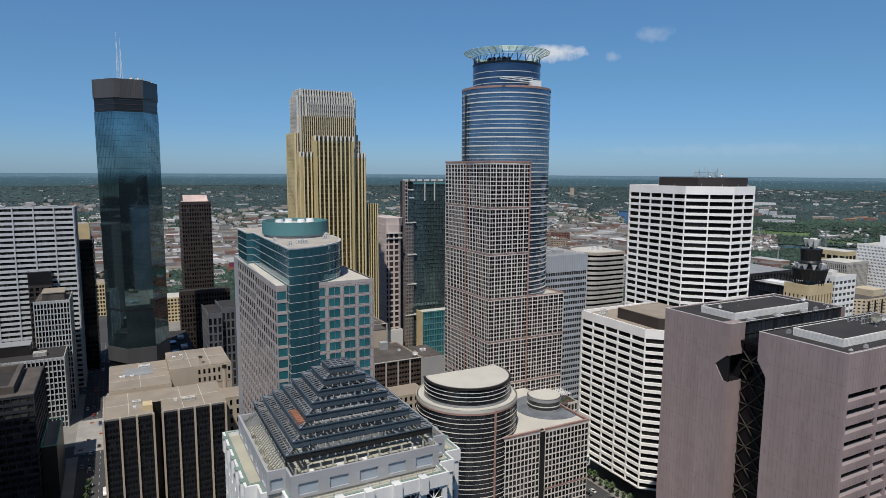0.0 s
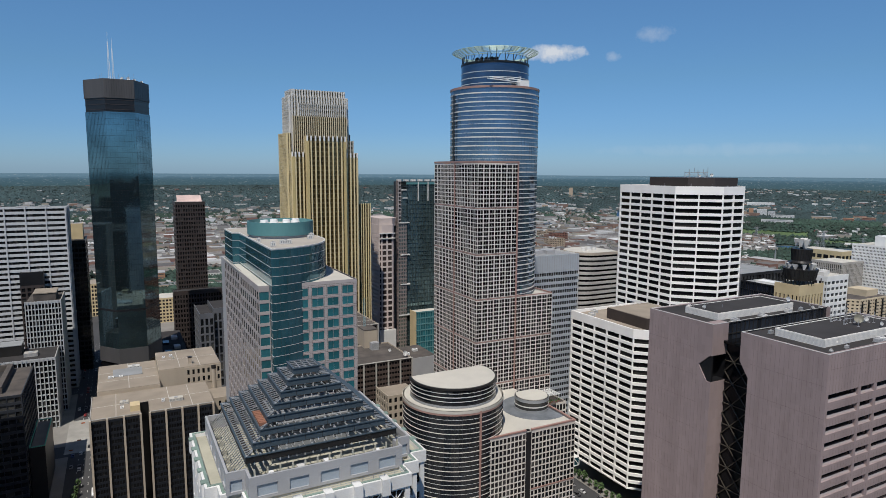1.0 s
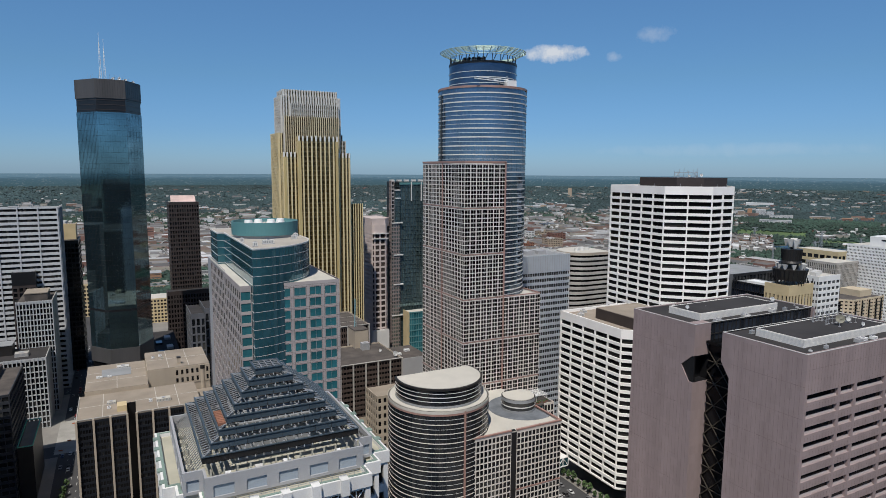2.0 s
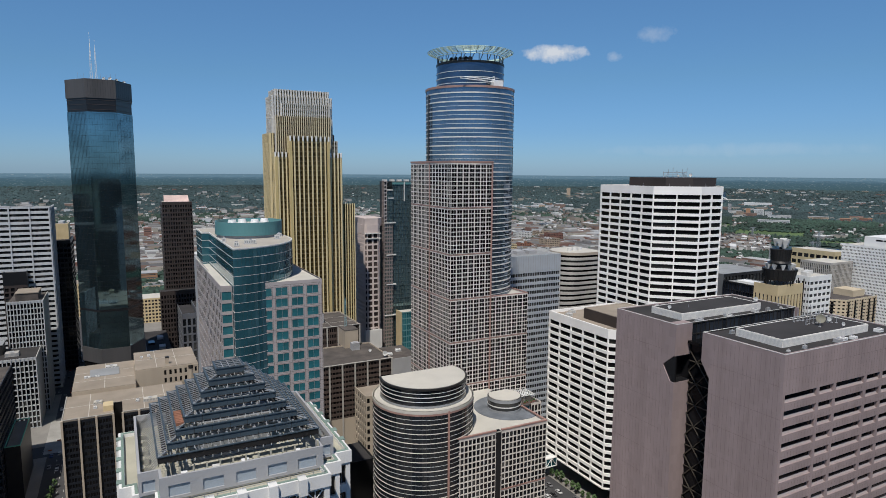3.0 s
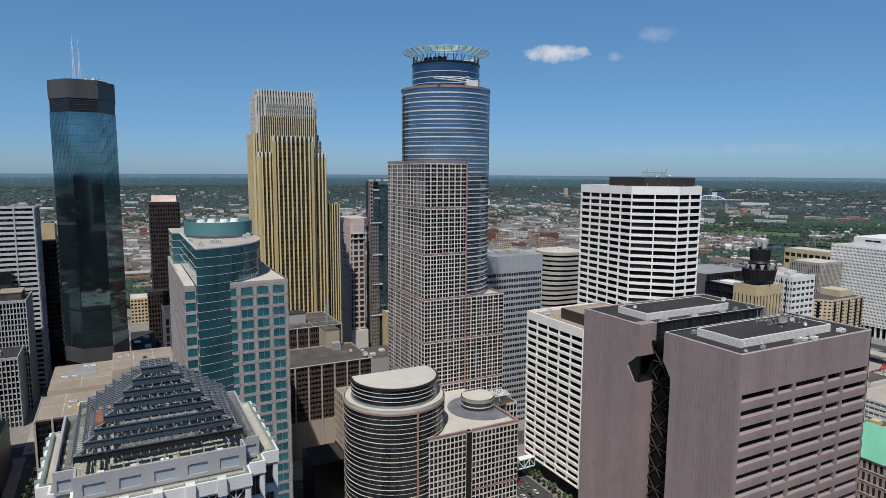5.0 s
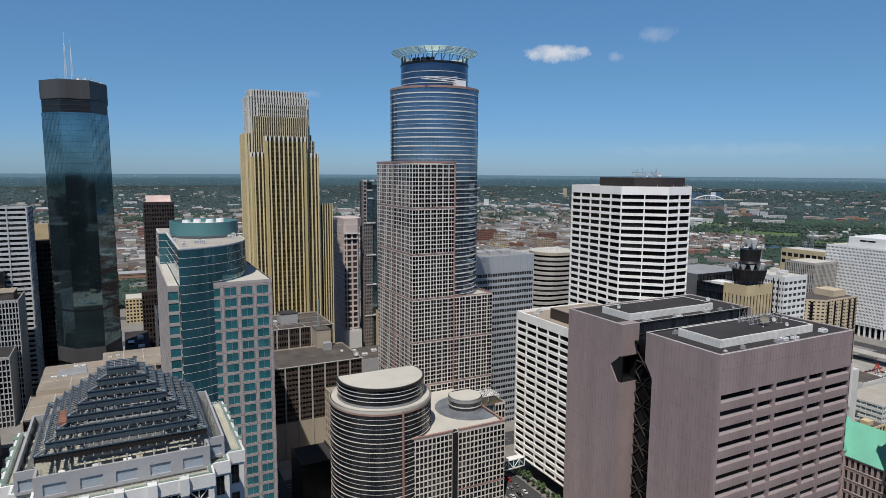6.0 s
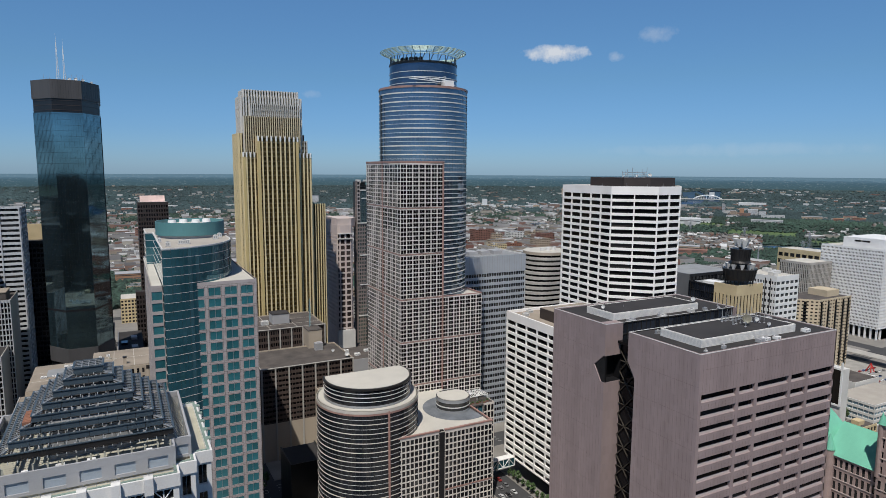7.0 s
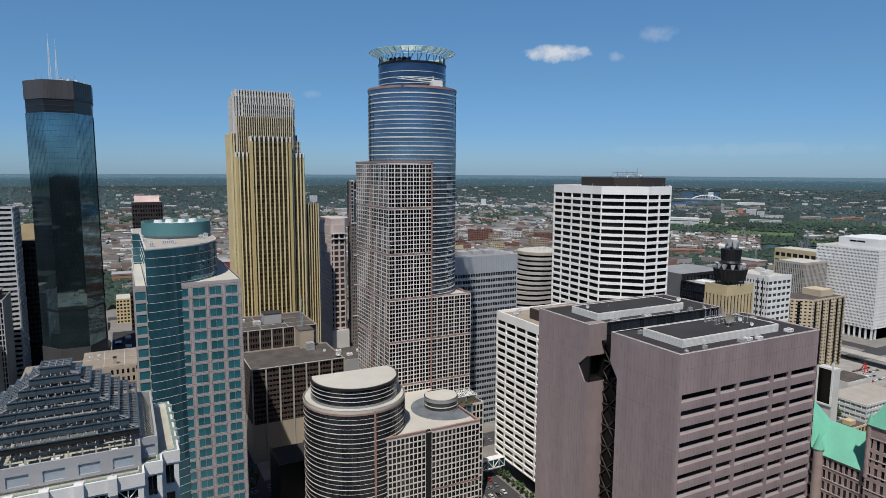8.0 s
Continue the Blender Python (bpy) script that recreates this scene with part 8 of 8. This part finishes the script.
# wing terrace: parasols and planters
for i in range(8):
    x, y = 190.5 + 2.7 * i, 258.5 + (i % 3) * 1.7
    ps = thing("parasol", (x, y, 56.4), "white square parasol on the roof terrace", "parasol", "terrace parasols")
    bars("pole", [((x, y, 56.4), (x, y, 59.0))], 0.05, STEEL, ps)
    cylinder("canopy", x, y, 1.35, 58.6, 59.3, WHITE_PAINT, ps, 4, 0.1)
for i in range(10):
    x, y = 189.6 + 2.2 * i, 252.2 + (i % 2) * 0.9
    pl = thing("planter_box", (x, y, 56.4), "brown planter box with shrubs on the terrace", "planter", "terrace planters")
    boxes("tub", [(x - 0.7, y - 0.4, 56.4, x + 0.7, y + 0.4, 57.0)], BRICK_RED, pl)
    sp = [(x + random.uniform(-0.5, 0.5), y + random.uniform(-0.3, 0.3), 57.2 + random.uniform(0, 0.4), 0.35, 0.4) for _ in range(6)]
    part("shrub", clump_mesh("shrub", sp), LEAF, pl)
# tan block roof
for x, y, z, w, d, h, m in ((4, 345, 59, 4, 3, 1.2, PALE_ROOF), (3, 338, 59, 1.5, 1.5, 1.0, WHITE_PAINT), (28, 338, 59, 6.5, 3.2, 1.6, PALE_ROOF), (22, 339.5, 59, 1.6, 1.6, 1.2, WHITE_PAINT), (-2, 384, 61.3, 3, 1.4, 1.0, WHITE_PAINT), (3, 384, 61.3, 2, 1.4, 0.8, WHITE_PAINT), (10, 400, 61.3, 6, 3.5, 1.2, LIGHT_METAL), (26, 396, 65.8, 1.6, 1.6, 0.9, WHITE_PAINT), (30, 398, 65.8, 1.8, 1.4, 1.0, WHITE_PAINT), (31, 392, 65.8, 1.4, 1.4, 0.8, CREAM)):
    roof_unit(x, y, z, w, d, h, m, "pale roof vent box on tan gravel")
gp = thing("roof_hatch", (6, 392, 61.3), "grey flat roof patch with a raised kerb", "roof hatch")
boxes("deck", [(-1, 384.6, 61.3, 14, 399, 61.55)], GREY_ROOF, gp)
ch = thing("chimney", (39, 378, 65.8), "short tan square chimney on the roof", "chimney")
boxes("shaft", [(38, 377, 65.6, 39.8, 378.8, 69.5)], TAN, ch)
boxes("cap", [(37.8, 376.8, 69.5, 40, 379, 69.9)], DARK_STEEL, ch)
ft = thing("flue_tower", (51, 373, 50), "round tan flue with a dark cap", "flue")
cylinder("flue", 51, 372.6, 1.4, 50, 63, TAN, ft, 16)
cylinder("flue_cap", 51, 372.6, 1.6, 63, 65, DARK_STEEL, ft, 16)
# seams of flat roofs
seams = []
for (x0, y0, x1, y1, z, nx, ny) in ((-10.5, 326.6, 11, 362, 59.0, 2, 2), (14.8, 326.6, 45, 362, 59.0, 3, 2), (-8, 362.5, 21.5, 409.5, 61.3, 2, 3), (22.5, 372.5, 54.5, 409.5, 65.8, 3, 2), (110.6, 402.6, 165.4, 447.4, 69.2, 3, 3)):
    for i in range(1, nx):
        x = x0 + (x1 - x0) * i / nx
        seams.append((x - 0.14, y0, z, x + 0.14, y1, z + 0.05))
    for j in range(1, ny):
        y = y0 + (y1 - y0) * j / ny
        seams.append((x0, y - 0.14, z, x1, y + 0.14, z + 0.045))
v, q = box_arrays(seams)
alone("roof_seams", fast_mesh("roof_seams", v, q), PALE_ROOF, "pale expansion seams on the flat roofs", "roof seam", "stuff")
# brown offices' roofs
pb = thing("roof_room", (152, 378, 60), "tan brick roof room with a grey cooling box", "roof room")
boxes("walls", [(150, 388, 57.8, 159.5, 401.5, 70.0)], TAN, pb)
boxes("roof", [(149.8, 387.8, 70.0, 159.7, 401.6, 70.4)], BROWN_ROOF, pb)
roof_unit(155.5, 383.5, 57.8, 5.2, 4.4, 4.8, GREY_PANEL, "blue-grey cooling unit beside a tan roof room")
tm = thing("lattice_mast", (154, 398, 70.4), "pale turquoise lattice mast on a roof", "mast")
TURQ = material("turquoise_paint", (0.25, 0.45, 0.50), 0.6)
bars("leg", [((153.4, 398, 70.4), (153.7, 398.2, 90)), ((154.6, 398, 70.4), (154.3, 398.2, 90)), ((154, 399, 70.4), (154, 398.6, 90))], 0.12, TURQ, tm)
bars("brace_bar", [((153.4, 398, 70.4 + 1.8 * i), (154.6, 398, 72.2 + 1.8 * i)) for i in range(10)], 0.07, TURQ, tm, "", 4)
dish(167, 358, 57.8, 1.6, 4.3)
dish(162, 372, 57.8, 1.0, 4.3)
rr = thing("roof_room", (140, 414, 71), "grey roof room with a dark flat top", "roof room")
boxes("walls", [(133, 420, 69.2, 145, 432, 76.0)], GREY_PANEL, rr)
boxes("roof", [(132.8, 419.8, 76.0, 145.2, 432.2, 76.4)], DARK_ROOF, rr)
roof_unit(128, 422, 69.2, 5, 4, 2.6)
roof_unit(120, 435, 69.2, 4, 3, 1.6)
for x, y in ((185, 412), (195, 418), (205, 425), (190, 430)):
    roof_unit(x, y, 39.2, 4, 3, 1.6, WHITE_PAINT, "white skylight box on a low grey roof")
# teal tower roof edge
for x, y, w in ((62, 234, 4.2), (56, 228, 1.6), (75, 247, 1.8), (77.5, 254, 1.6), (54, 244, 1.2)):
    roof_unit(x, y, 150.1, w, 1.8, 1.5)
for x, y in ((66, 226.5), (74, 230)):
    whip(x, y, 136.2, 2.0)
# left offices' roofs
bx = thing("roof_room", (-44, 540, 82), "brown roof room with a flat tan top", "roof room")
boxes("walls", [(-51, 528, 82.2, -37, 548, 87.5)], BROWN_ROOF, bx)
boxes("roof", [(-51.4, 527.6, 87.5, -36.6, 548.4, 88.1)], TAN_ROOF, bx)
bx = thing("roof_room", (-66, 510, 49), "dark roof room behind the white fins", "roof room")
boxes("walls", [(-84, 506, 49, -58, 520, 56)], DARK_STEEL, bx)
boxes("roof", [(-84.3, 505.7, 56, -57.7, 520.3, 56.4)], GREY_ROOF, bx)
roof_unit(-52, 502, 49, 8, 6, 2.6, CONCRETE, "striped pale cooling tower on a grey roof")
bx = thing("roof_room", (-70, 400, 62), "open dark roof well with brown rims", "roof room")
ring_wall("rim", rect(-104, 380, -52, 424), 2.6, 61.6, 65.5, BROWN_ROOF, bx)
boxes("well", [(-101, 383, 61.7, -55, 421, 62.2)], DARK_ROOF, bx)
for x, y in ((-95, 582), (-80, 585), (-60, 583), (-45, 586)):
    roof_unit(x, y, 146.7, 7, 5, 1.6, GREY_PANEL)
# dark tower top: dishes and lattice masts
for i, (x, y) in enumerate(((-4, 520), (14, 507), (18, 506), (22, 512), (27, 522), (10, 510))):
    dish(x, y, 239.6, random.uniform(0.7, 1.2), radians(230 + 12 * i))
for x, y, h in ((0, 512, 4), (16, 512, 5), (24, 516, 4), (12, 515, 6), (20, 509, 3.5)):
    whip(x, y, 239.6, h)
# slim brown tower's sloping pale roof
sr = thing("roof_light", (70, 668, 146), "pale pink sloping roof light on the slim tower", "roof light")
bm = bmesh.new()
vs = [bm.verts.new(p) for p in ((59, 662, 145.5), (81.5, 662, 145.5), (81.5, 672, 152), (59, 672, 152), (59, 672, 145.5), (81.5, 672, 145.5))]
for f in ((0, 1, 2, 3), (0, 3, 4), (1, 5, 2), (3, 2, 5, 4), (0, 4, 5, 1)):
    bm.faces.new([vs[i] for i in f])
bmesh.ops.recalc_face_normals(bm, faces=bm.faces)
part("glazing_panel", bm, material("pale_pink_panel", (0.62, 0.46, 0.42), 0.5), sr)


# ---- trees ----
def tree(x, y, h, z=0.16, seed=0):
    rnd = random.Random(seed)
    th = thing("street_tree", (x, y, z), "small leafy street tree in the pavement", "tree", "street trees")
    segs = [((x, y, z), (x + 0.1, y, z + h * 0.35))]
    part("trunk", fast_mesh("trunk", *[list(map(tuple, a)) if i == 0 else a for i, a in enumerate(tube(segs, 0.16, 7))]), BARK, th)
    limbs = []
    for i in range(5):
        a = i * 1.257 + rnd.random()
        limbs.append(((x + 0.1, y, z + h * 0.33), (x + math.cos(a) * h * 0.2, y + math.sin(a) * h * 0.2, z + h * 0.62)))
    part("limbs", fast_mesh("limbs", *[list(map(tuple, a)) if i == 0 else a for i, a in enumerate(tube(limbs, 0.07, 5))]), BARK, th)
    sp = []
    for i in range(46):
        a, r, t = rnd.random() * 6.28, h * 0.27 * math.sqrt(rnd.random()), rnd.random()
        r *= math.sin(math.pi * (0.15 + 0.8 * t))
        s = h * rnd.uniform(0.05, 0.1)
        sp.append((x + r * math.cos(a), y + r * math.sin(a), z + h * (0.4 + 0.58 * t), s, s * 0.8))
    part("crown", clump_mesh("crown", sp, 0.45), LEAF, th)
    return th


spots = [(236.2, 229 + 4.6 * i) for i in range(10)]
spots += [(104 + (i % 2) * 3, 318 + 6 * i) for i in range(5)] + [(-24 + 0.5 * i, 330 + 11 * i) for i in range(6)]
spots += [(354 + (i % 3) * 3, 170 + i * 4) for i in range(8)] + [(440 + 5 * (i % 5), 225 + 6 * (i // 5)) for i in range(15)] + [(172 + 4 * i, 446 + (i % 2) * 2) for i in range(7)]
spots += [(590 + 6 * (i % 9), 330 + 5 * (i // 9)) for i in range(27)]
for i, (x, y) in enumerate(spots):
    tree(x, y, (4.0 if i < 10 else 5.5) + (i * 37 % 10) * 0.35, 0.16, i)


# ---- vehicles ----
def car_model(color, name="car", box=False):
    th = thing(name, (0, 0, -50), "", "car", "cars on the streets")
    paint = material("car_paint", color, 0.3, 0.1, 0.03)
    bm = bmesh.new()
    L, W, H = (6.4, 2.1, 2.6) if box else (4.5, 1.8, 1.45)
    prof = [(-L / 2, 0.35), (L / 2, 0.35), (L / 2, 0.75), (L * 0.27, 0.95), (-L * 0.46, 0.95), (-L / 2, 0.85)] if not box else [(-L / 2, 0.4), (L / 2, 0.4), (L / 2, 1.2), (L * 0.36, 2.0), (L * 0.3, H), (-L / 2, H)]
    a = [bm.verts.new((x, -W / 2, z)) for x, z in prof]
    b = [bm.verts.new((x, W / 2, z)) for x, z in prof]
    bm.faces.new(a)
    bm.faces.new(b[::-1])
    for i in range(len(prof)):
        j = (i + 1) % len(prof)
        bm.faces.new((a[j], a[i], b[i], b[j]))
    bmesh.ops.recalc_face_normals(bm, faces=bm.faces)
    me = bpy.data.meshes.new("body")
    bm.to_mesh(me)
    bm.free()
    me.materials.append(paint)
    body = new("body", me)
    body.parent = th
    if not box:
        for nm, pr, m, w in (("cabin_glass", [(-1.7, 0.95), (1.1, 0.95), (0.5, 1.4), (-1.3, 1.4)], GLASS_BLACK, 1.6), ("roof", [(-1.3, 1.4), (0.5, 1.4), (0.4, 1.47), (-1.2, 1.47)], paint, 1.55)):
            bm = bmesh.new()
            a = [bm.verts.new((x, -w / 2, z)) for x, z in pr]
            b = [bm.verts.new((x, w / 2, z)) for x, z in pr]
            bm.faces.new(a)
            bm.faces.new(b[::-1])
            for i in range(4):
                bm.faces.new((a[(i + 1) % 4], a[i], b[i], b[(i + 1) % 4]))
            bmesh.ops.recalc_face_normals(bm, faces=bm.faces)
            me = bpy.data.meshes.new(nm)
            bm.to_mesh(me)
            bm.free()
            me.materials.append(m)
            ob = new(nm, me)
            ob.parent = th
    tyre = bpy.data.meshes.new("wheel")
    bm = bmesh.new()
    bmesh.ops.create_cone(bm, cap_ends=True, segments=12, radius1=0.34, radius2=0.34, depth=0.22)
    bmesh.ops.rotate(bm, verts=bm.verts, matrix=Matrix.Rotation(radians(90), 3, "X"))
    bm.to_mesh(tyre)
    bm.free()
    tyre.materials.append(DARK_STEEL)
    cap = fast_mesh("hubcap", *box_arrays([(-0.17, -0.01, -0.17, 0.17, 0.01, 0.17)]))
    cap.materials.append(STEEL)
    for sx in (-1, 1):
        for sy in (-1, 1):
            w = new("wheel", tyre)
            w.parent, w.location = th, (sx * L * 0.31, sy * (W / 2 - 0.1), 0.34)
            hub = new("hubcap", cap)
            hub.parent, hub.location = w, (0, sy * 0.115, 0)
    return th


models = [(car_model(c), n) for c, n in (((0.55, 0.55, 0.56), "silver"), ((0.03, 0.03, 0.035), "black"), ((0.75, 0.75, 0.74), "white"), ((0.28, 0.03, 0.03), "dark red"), ((0.06, 0.10, 0.22), "blue"), ((0.16, 0.16, 0.17), "grey"))]
van = car_model((0.75, 0.75, 0.74), "delivery_van", True)
random.seed(77)
used = set()
for i in range(96):
    if i < 34:
        x, y, a = -20 + random.choice((-6.5, -2.2, 2.2, 6.5)), 335 + random.random() * 330, 90
    elif i < 52:
        x, y, a = 226 + random.choice((-6.5, -2.2, 2.2, 6.5)), 228 + random.random() * 90, 90
    elif i < 66:
        x, y, a = 120 + random.random() * 180, 441 + random.choice((-6.5, -2.2, 2.2, 6.5)), 0
    elif i < 76:
        x, y, a = 103 + random.choice((-6.5, -2.2, 2.2)), 300 + random.random() * 130, 90
    else:
        x, y, a = 606 + 5.6 * ((i - 76) % 5) + 20 * ((i - 76) // 10), 268 + 3 * ((i - 76) // 5) * 2.6, 10
    key = (round(x), round(y / 6))
    if key in used:
        continue
    used.add(key)
    src, n = (van, "white") if i % 13 == 5 else random.choice(models)
    ob = copy_thing(src, pose(x, y, 0.036, 0, 0, a + random.choice((0, 180))))
    tagged(ob, f"{n} delivery van on the asphalt street" if src is van else f"{n} car standing on the asphalt street")
for src in [m for m, _ in models] + [van]:
    for o in (src, *src.children_recursive):
        bpy.data.objects.remove(o)
SITE = material("dusty_concrete_ground", (0.36, 0.345, 0.32), 0.95, 0, 0.2, 0.5, 3, second=(0.24, 0.23, 0.21))
site = boxes("pavement", [(-31.5, 436, 0.16, -10.9, 494, 0.2)], SITE, None, "dusty pale concrete ground of a street building site", "structure")
boxes("pavement", [(598, 258, 0.16, 664, 332, 0.2)], SITE, None, "pale concrete parking lot round a red sculpture", "structure")
ORANGE_PLASTIC = material("orange_plastic", (0.50, 0.13, 0.04), 0.6)
for i in range(6):
    x, y = -28 + (i * 11 % 17), 440 + (i * 23 % 50)
    br = thing("site_barrier", (x, y, 0.2), "orange plastic barrier on a street building site", "barrier", "site barriers")
    boxes("board", [(x - 1.1, y - 0.08, 0.5, x + 1.1, y + 0.08, 1.25)], ORANGE_PLASTIC, br)
    for sx in (-0.8, 0.8):
        boxes("foot", [(x + sx - 0.12, y - 0.4, 0.2, x + sx + 0.12, y + 0.4, 0.5)], GREY_PANEL, br)
rb = thing("red_sculpture", (632, 286, 0), "red steel tripod sculpture on a pale lot", "sculpture")
RED = material("red_paint", (0.55, 0.03, 0.02), 0.5)
bars("leg", [((629, 284, 0), (632, 286, 9)), ((635, 284, 0), (632, 286, 9)), ((632, 290, 0), (632, 286, 9)), ((630.4, 285, 5), (633.6, 285, 5))], 0.45, RED, rb)


# ---- power pylons by the river ----
def pylon(b, d, h, arms=True):
    x, y, z, sc = far(b, d)
    h, w = h * sc, (3.6 if arms else 1.2) * sc
    th = thing("power_pylon", (x, y, z), "pale steel lattice power pylon among the trees" if arms else "tall pale steel pole among low roofs", "pylon", "power pylons")
    def at(sx, sy, f):
        k = w * (1 - 0.72 * f)
        return (x + sx * k, y + sy * k, z + h * f)
    corners = ((-1, -1), (1, -1), (1, 1), (-1, 1))
    bars("leg", [(at(p, q, 0), at(p, q, 1)) for p, q in corners], 0.34 * sc, STEEL, th, "", 4)
    cross = []
    for i in range(7):
        f0, f1 = i / 7, (i + 1) / 7
        for (p, q), (r, s) in zip(corners, corners[1:] + corners[:1]):
            cross.append((at(p, q, f0), at(r, s, f1)))
    tubes("brace_lattice", cross, 0.2 * sc, STEEL, th, "", 4)
    if arms:
        for f in (0.72, 0.86, 1.0):
            bars("cross_arm", [((x - 5 * sc, y + 5 * sc, z + h * f), (x + 5 * sc, y - 5 * sc, z + h * f))], 0.4 * sc, STEEL, th, "", 4)
    return th


for b, d, h, arms in ((53.7, 1880, 30, True), (58.4, 1690, 42, True), (58.0, 1640, 24, True), (55.0, 1360, 36, False), (49.5, 2050, 34, True), (61.0, 1600, 38, True)):
    pylon(b, d, h, arms)
# more aerials on the white tower
for i in range(9):
    x = 313 + 2.4 * i
    whip(x, 266.4 + (i % 3) * 1.3, 174.6, random.uniform(2.2, 5.2), "steel whip aerial on the dark plant room")
for x, y, r in ((329.5, 263, 1.0), (333, 266, 0.8), (318, 262, 0.7)):
    dish(x, y, 174.6, r, 4.0)
# mast farm on the dark tower
for i in range(8):
    whip(-2 + 3.4 * i, 511 + (i % 3) * 2.2, 239.6, random.uniform(3, 7.5), "white whip antenna on the dark crown")
# trees and a small block beside the white banded office
for i in range(7):
    tree(492 + 2.6 * i, 231 + (i % 3) * 3.4, 7.5 + (i * 31 % 7) * 0.5, 0.16, 200 + i)
k = dict(rows=3, pier=0.8, band=2.2, wall=YELLOW_STONE, glass=GLASS_DARK, top=1.4)
yb = office("low_yellow_block", "low yellow stone block with a brown roof", rect(452, 195, 470, 208), 17, [dict(k, cols=5), None, None, dict(k, cols=4)], roof=BROWN_ROOF)
boxes("roof_room", [(457, 199, 16, 463, 204, 19)], YELLOW_STONE, yb)
# rooftop clutter of the granite slabs
for i in range(14):
    x, y = 198 + (i * 53 % 58), (107.6, 129.8, 148.4, 168.5, 172.8)[i % 5]
    roof_unit(x, y, ZG, 0.9 + (i % 3) * 0.5, 0.8, 0.5 + (i % 4) * 0.2, (LIGHT_METAL, GREY_PANEL, STEEL)[i % 3], "small grey vent box on a dark gravel roof")
for i in range(10):
    whip(227 + (i * 7 % 13), 116 + (i * 5 % 11), ZG + 2.55, 2.5 + (i * 3 % 5) * 0.8)
# white pergola on the wing terrace
pg = thing("pergola", (200, 258, 56.4), "white slatted pergola on the brown roof terrace", "pergola")
bars("post", [((x, y, 56.4), (x, y, 59.6)) for x in (190, 197, 204, 210.5) for y in (254.5, 262.5)], 0.12, WHITE_PAINT, pg)
bars("beam", [((189.5, y, 59.7), (211, y, 59.7)) for y in (254.5, 258.5, 262.5)], 0.14, WHITE_PAINT, pg)
for i in range(19):
    x = 190 + 1.14 * i
    boxes("slat", [(x - 0.16, 253.6, 59.85, x + 0.16, 263.4, 60.05)], WHITE_PAINT, pg)
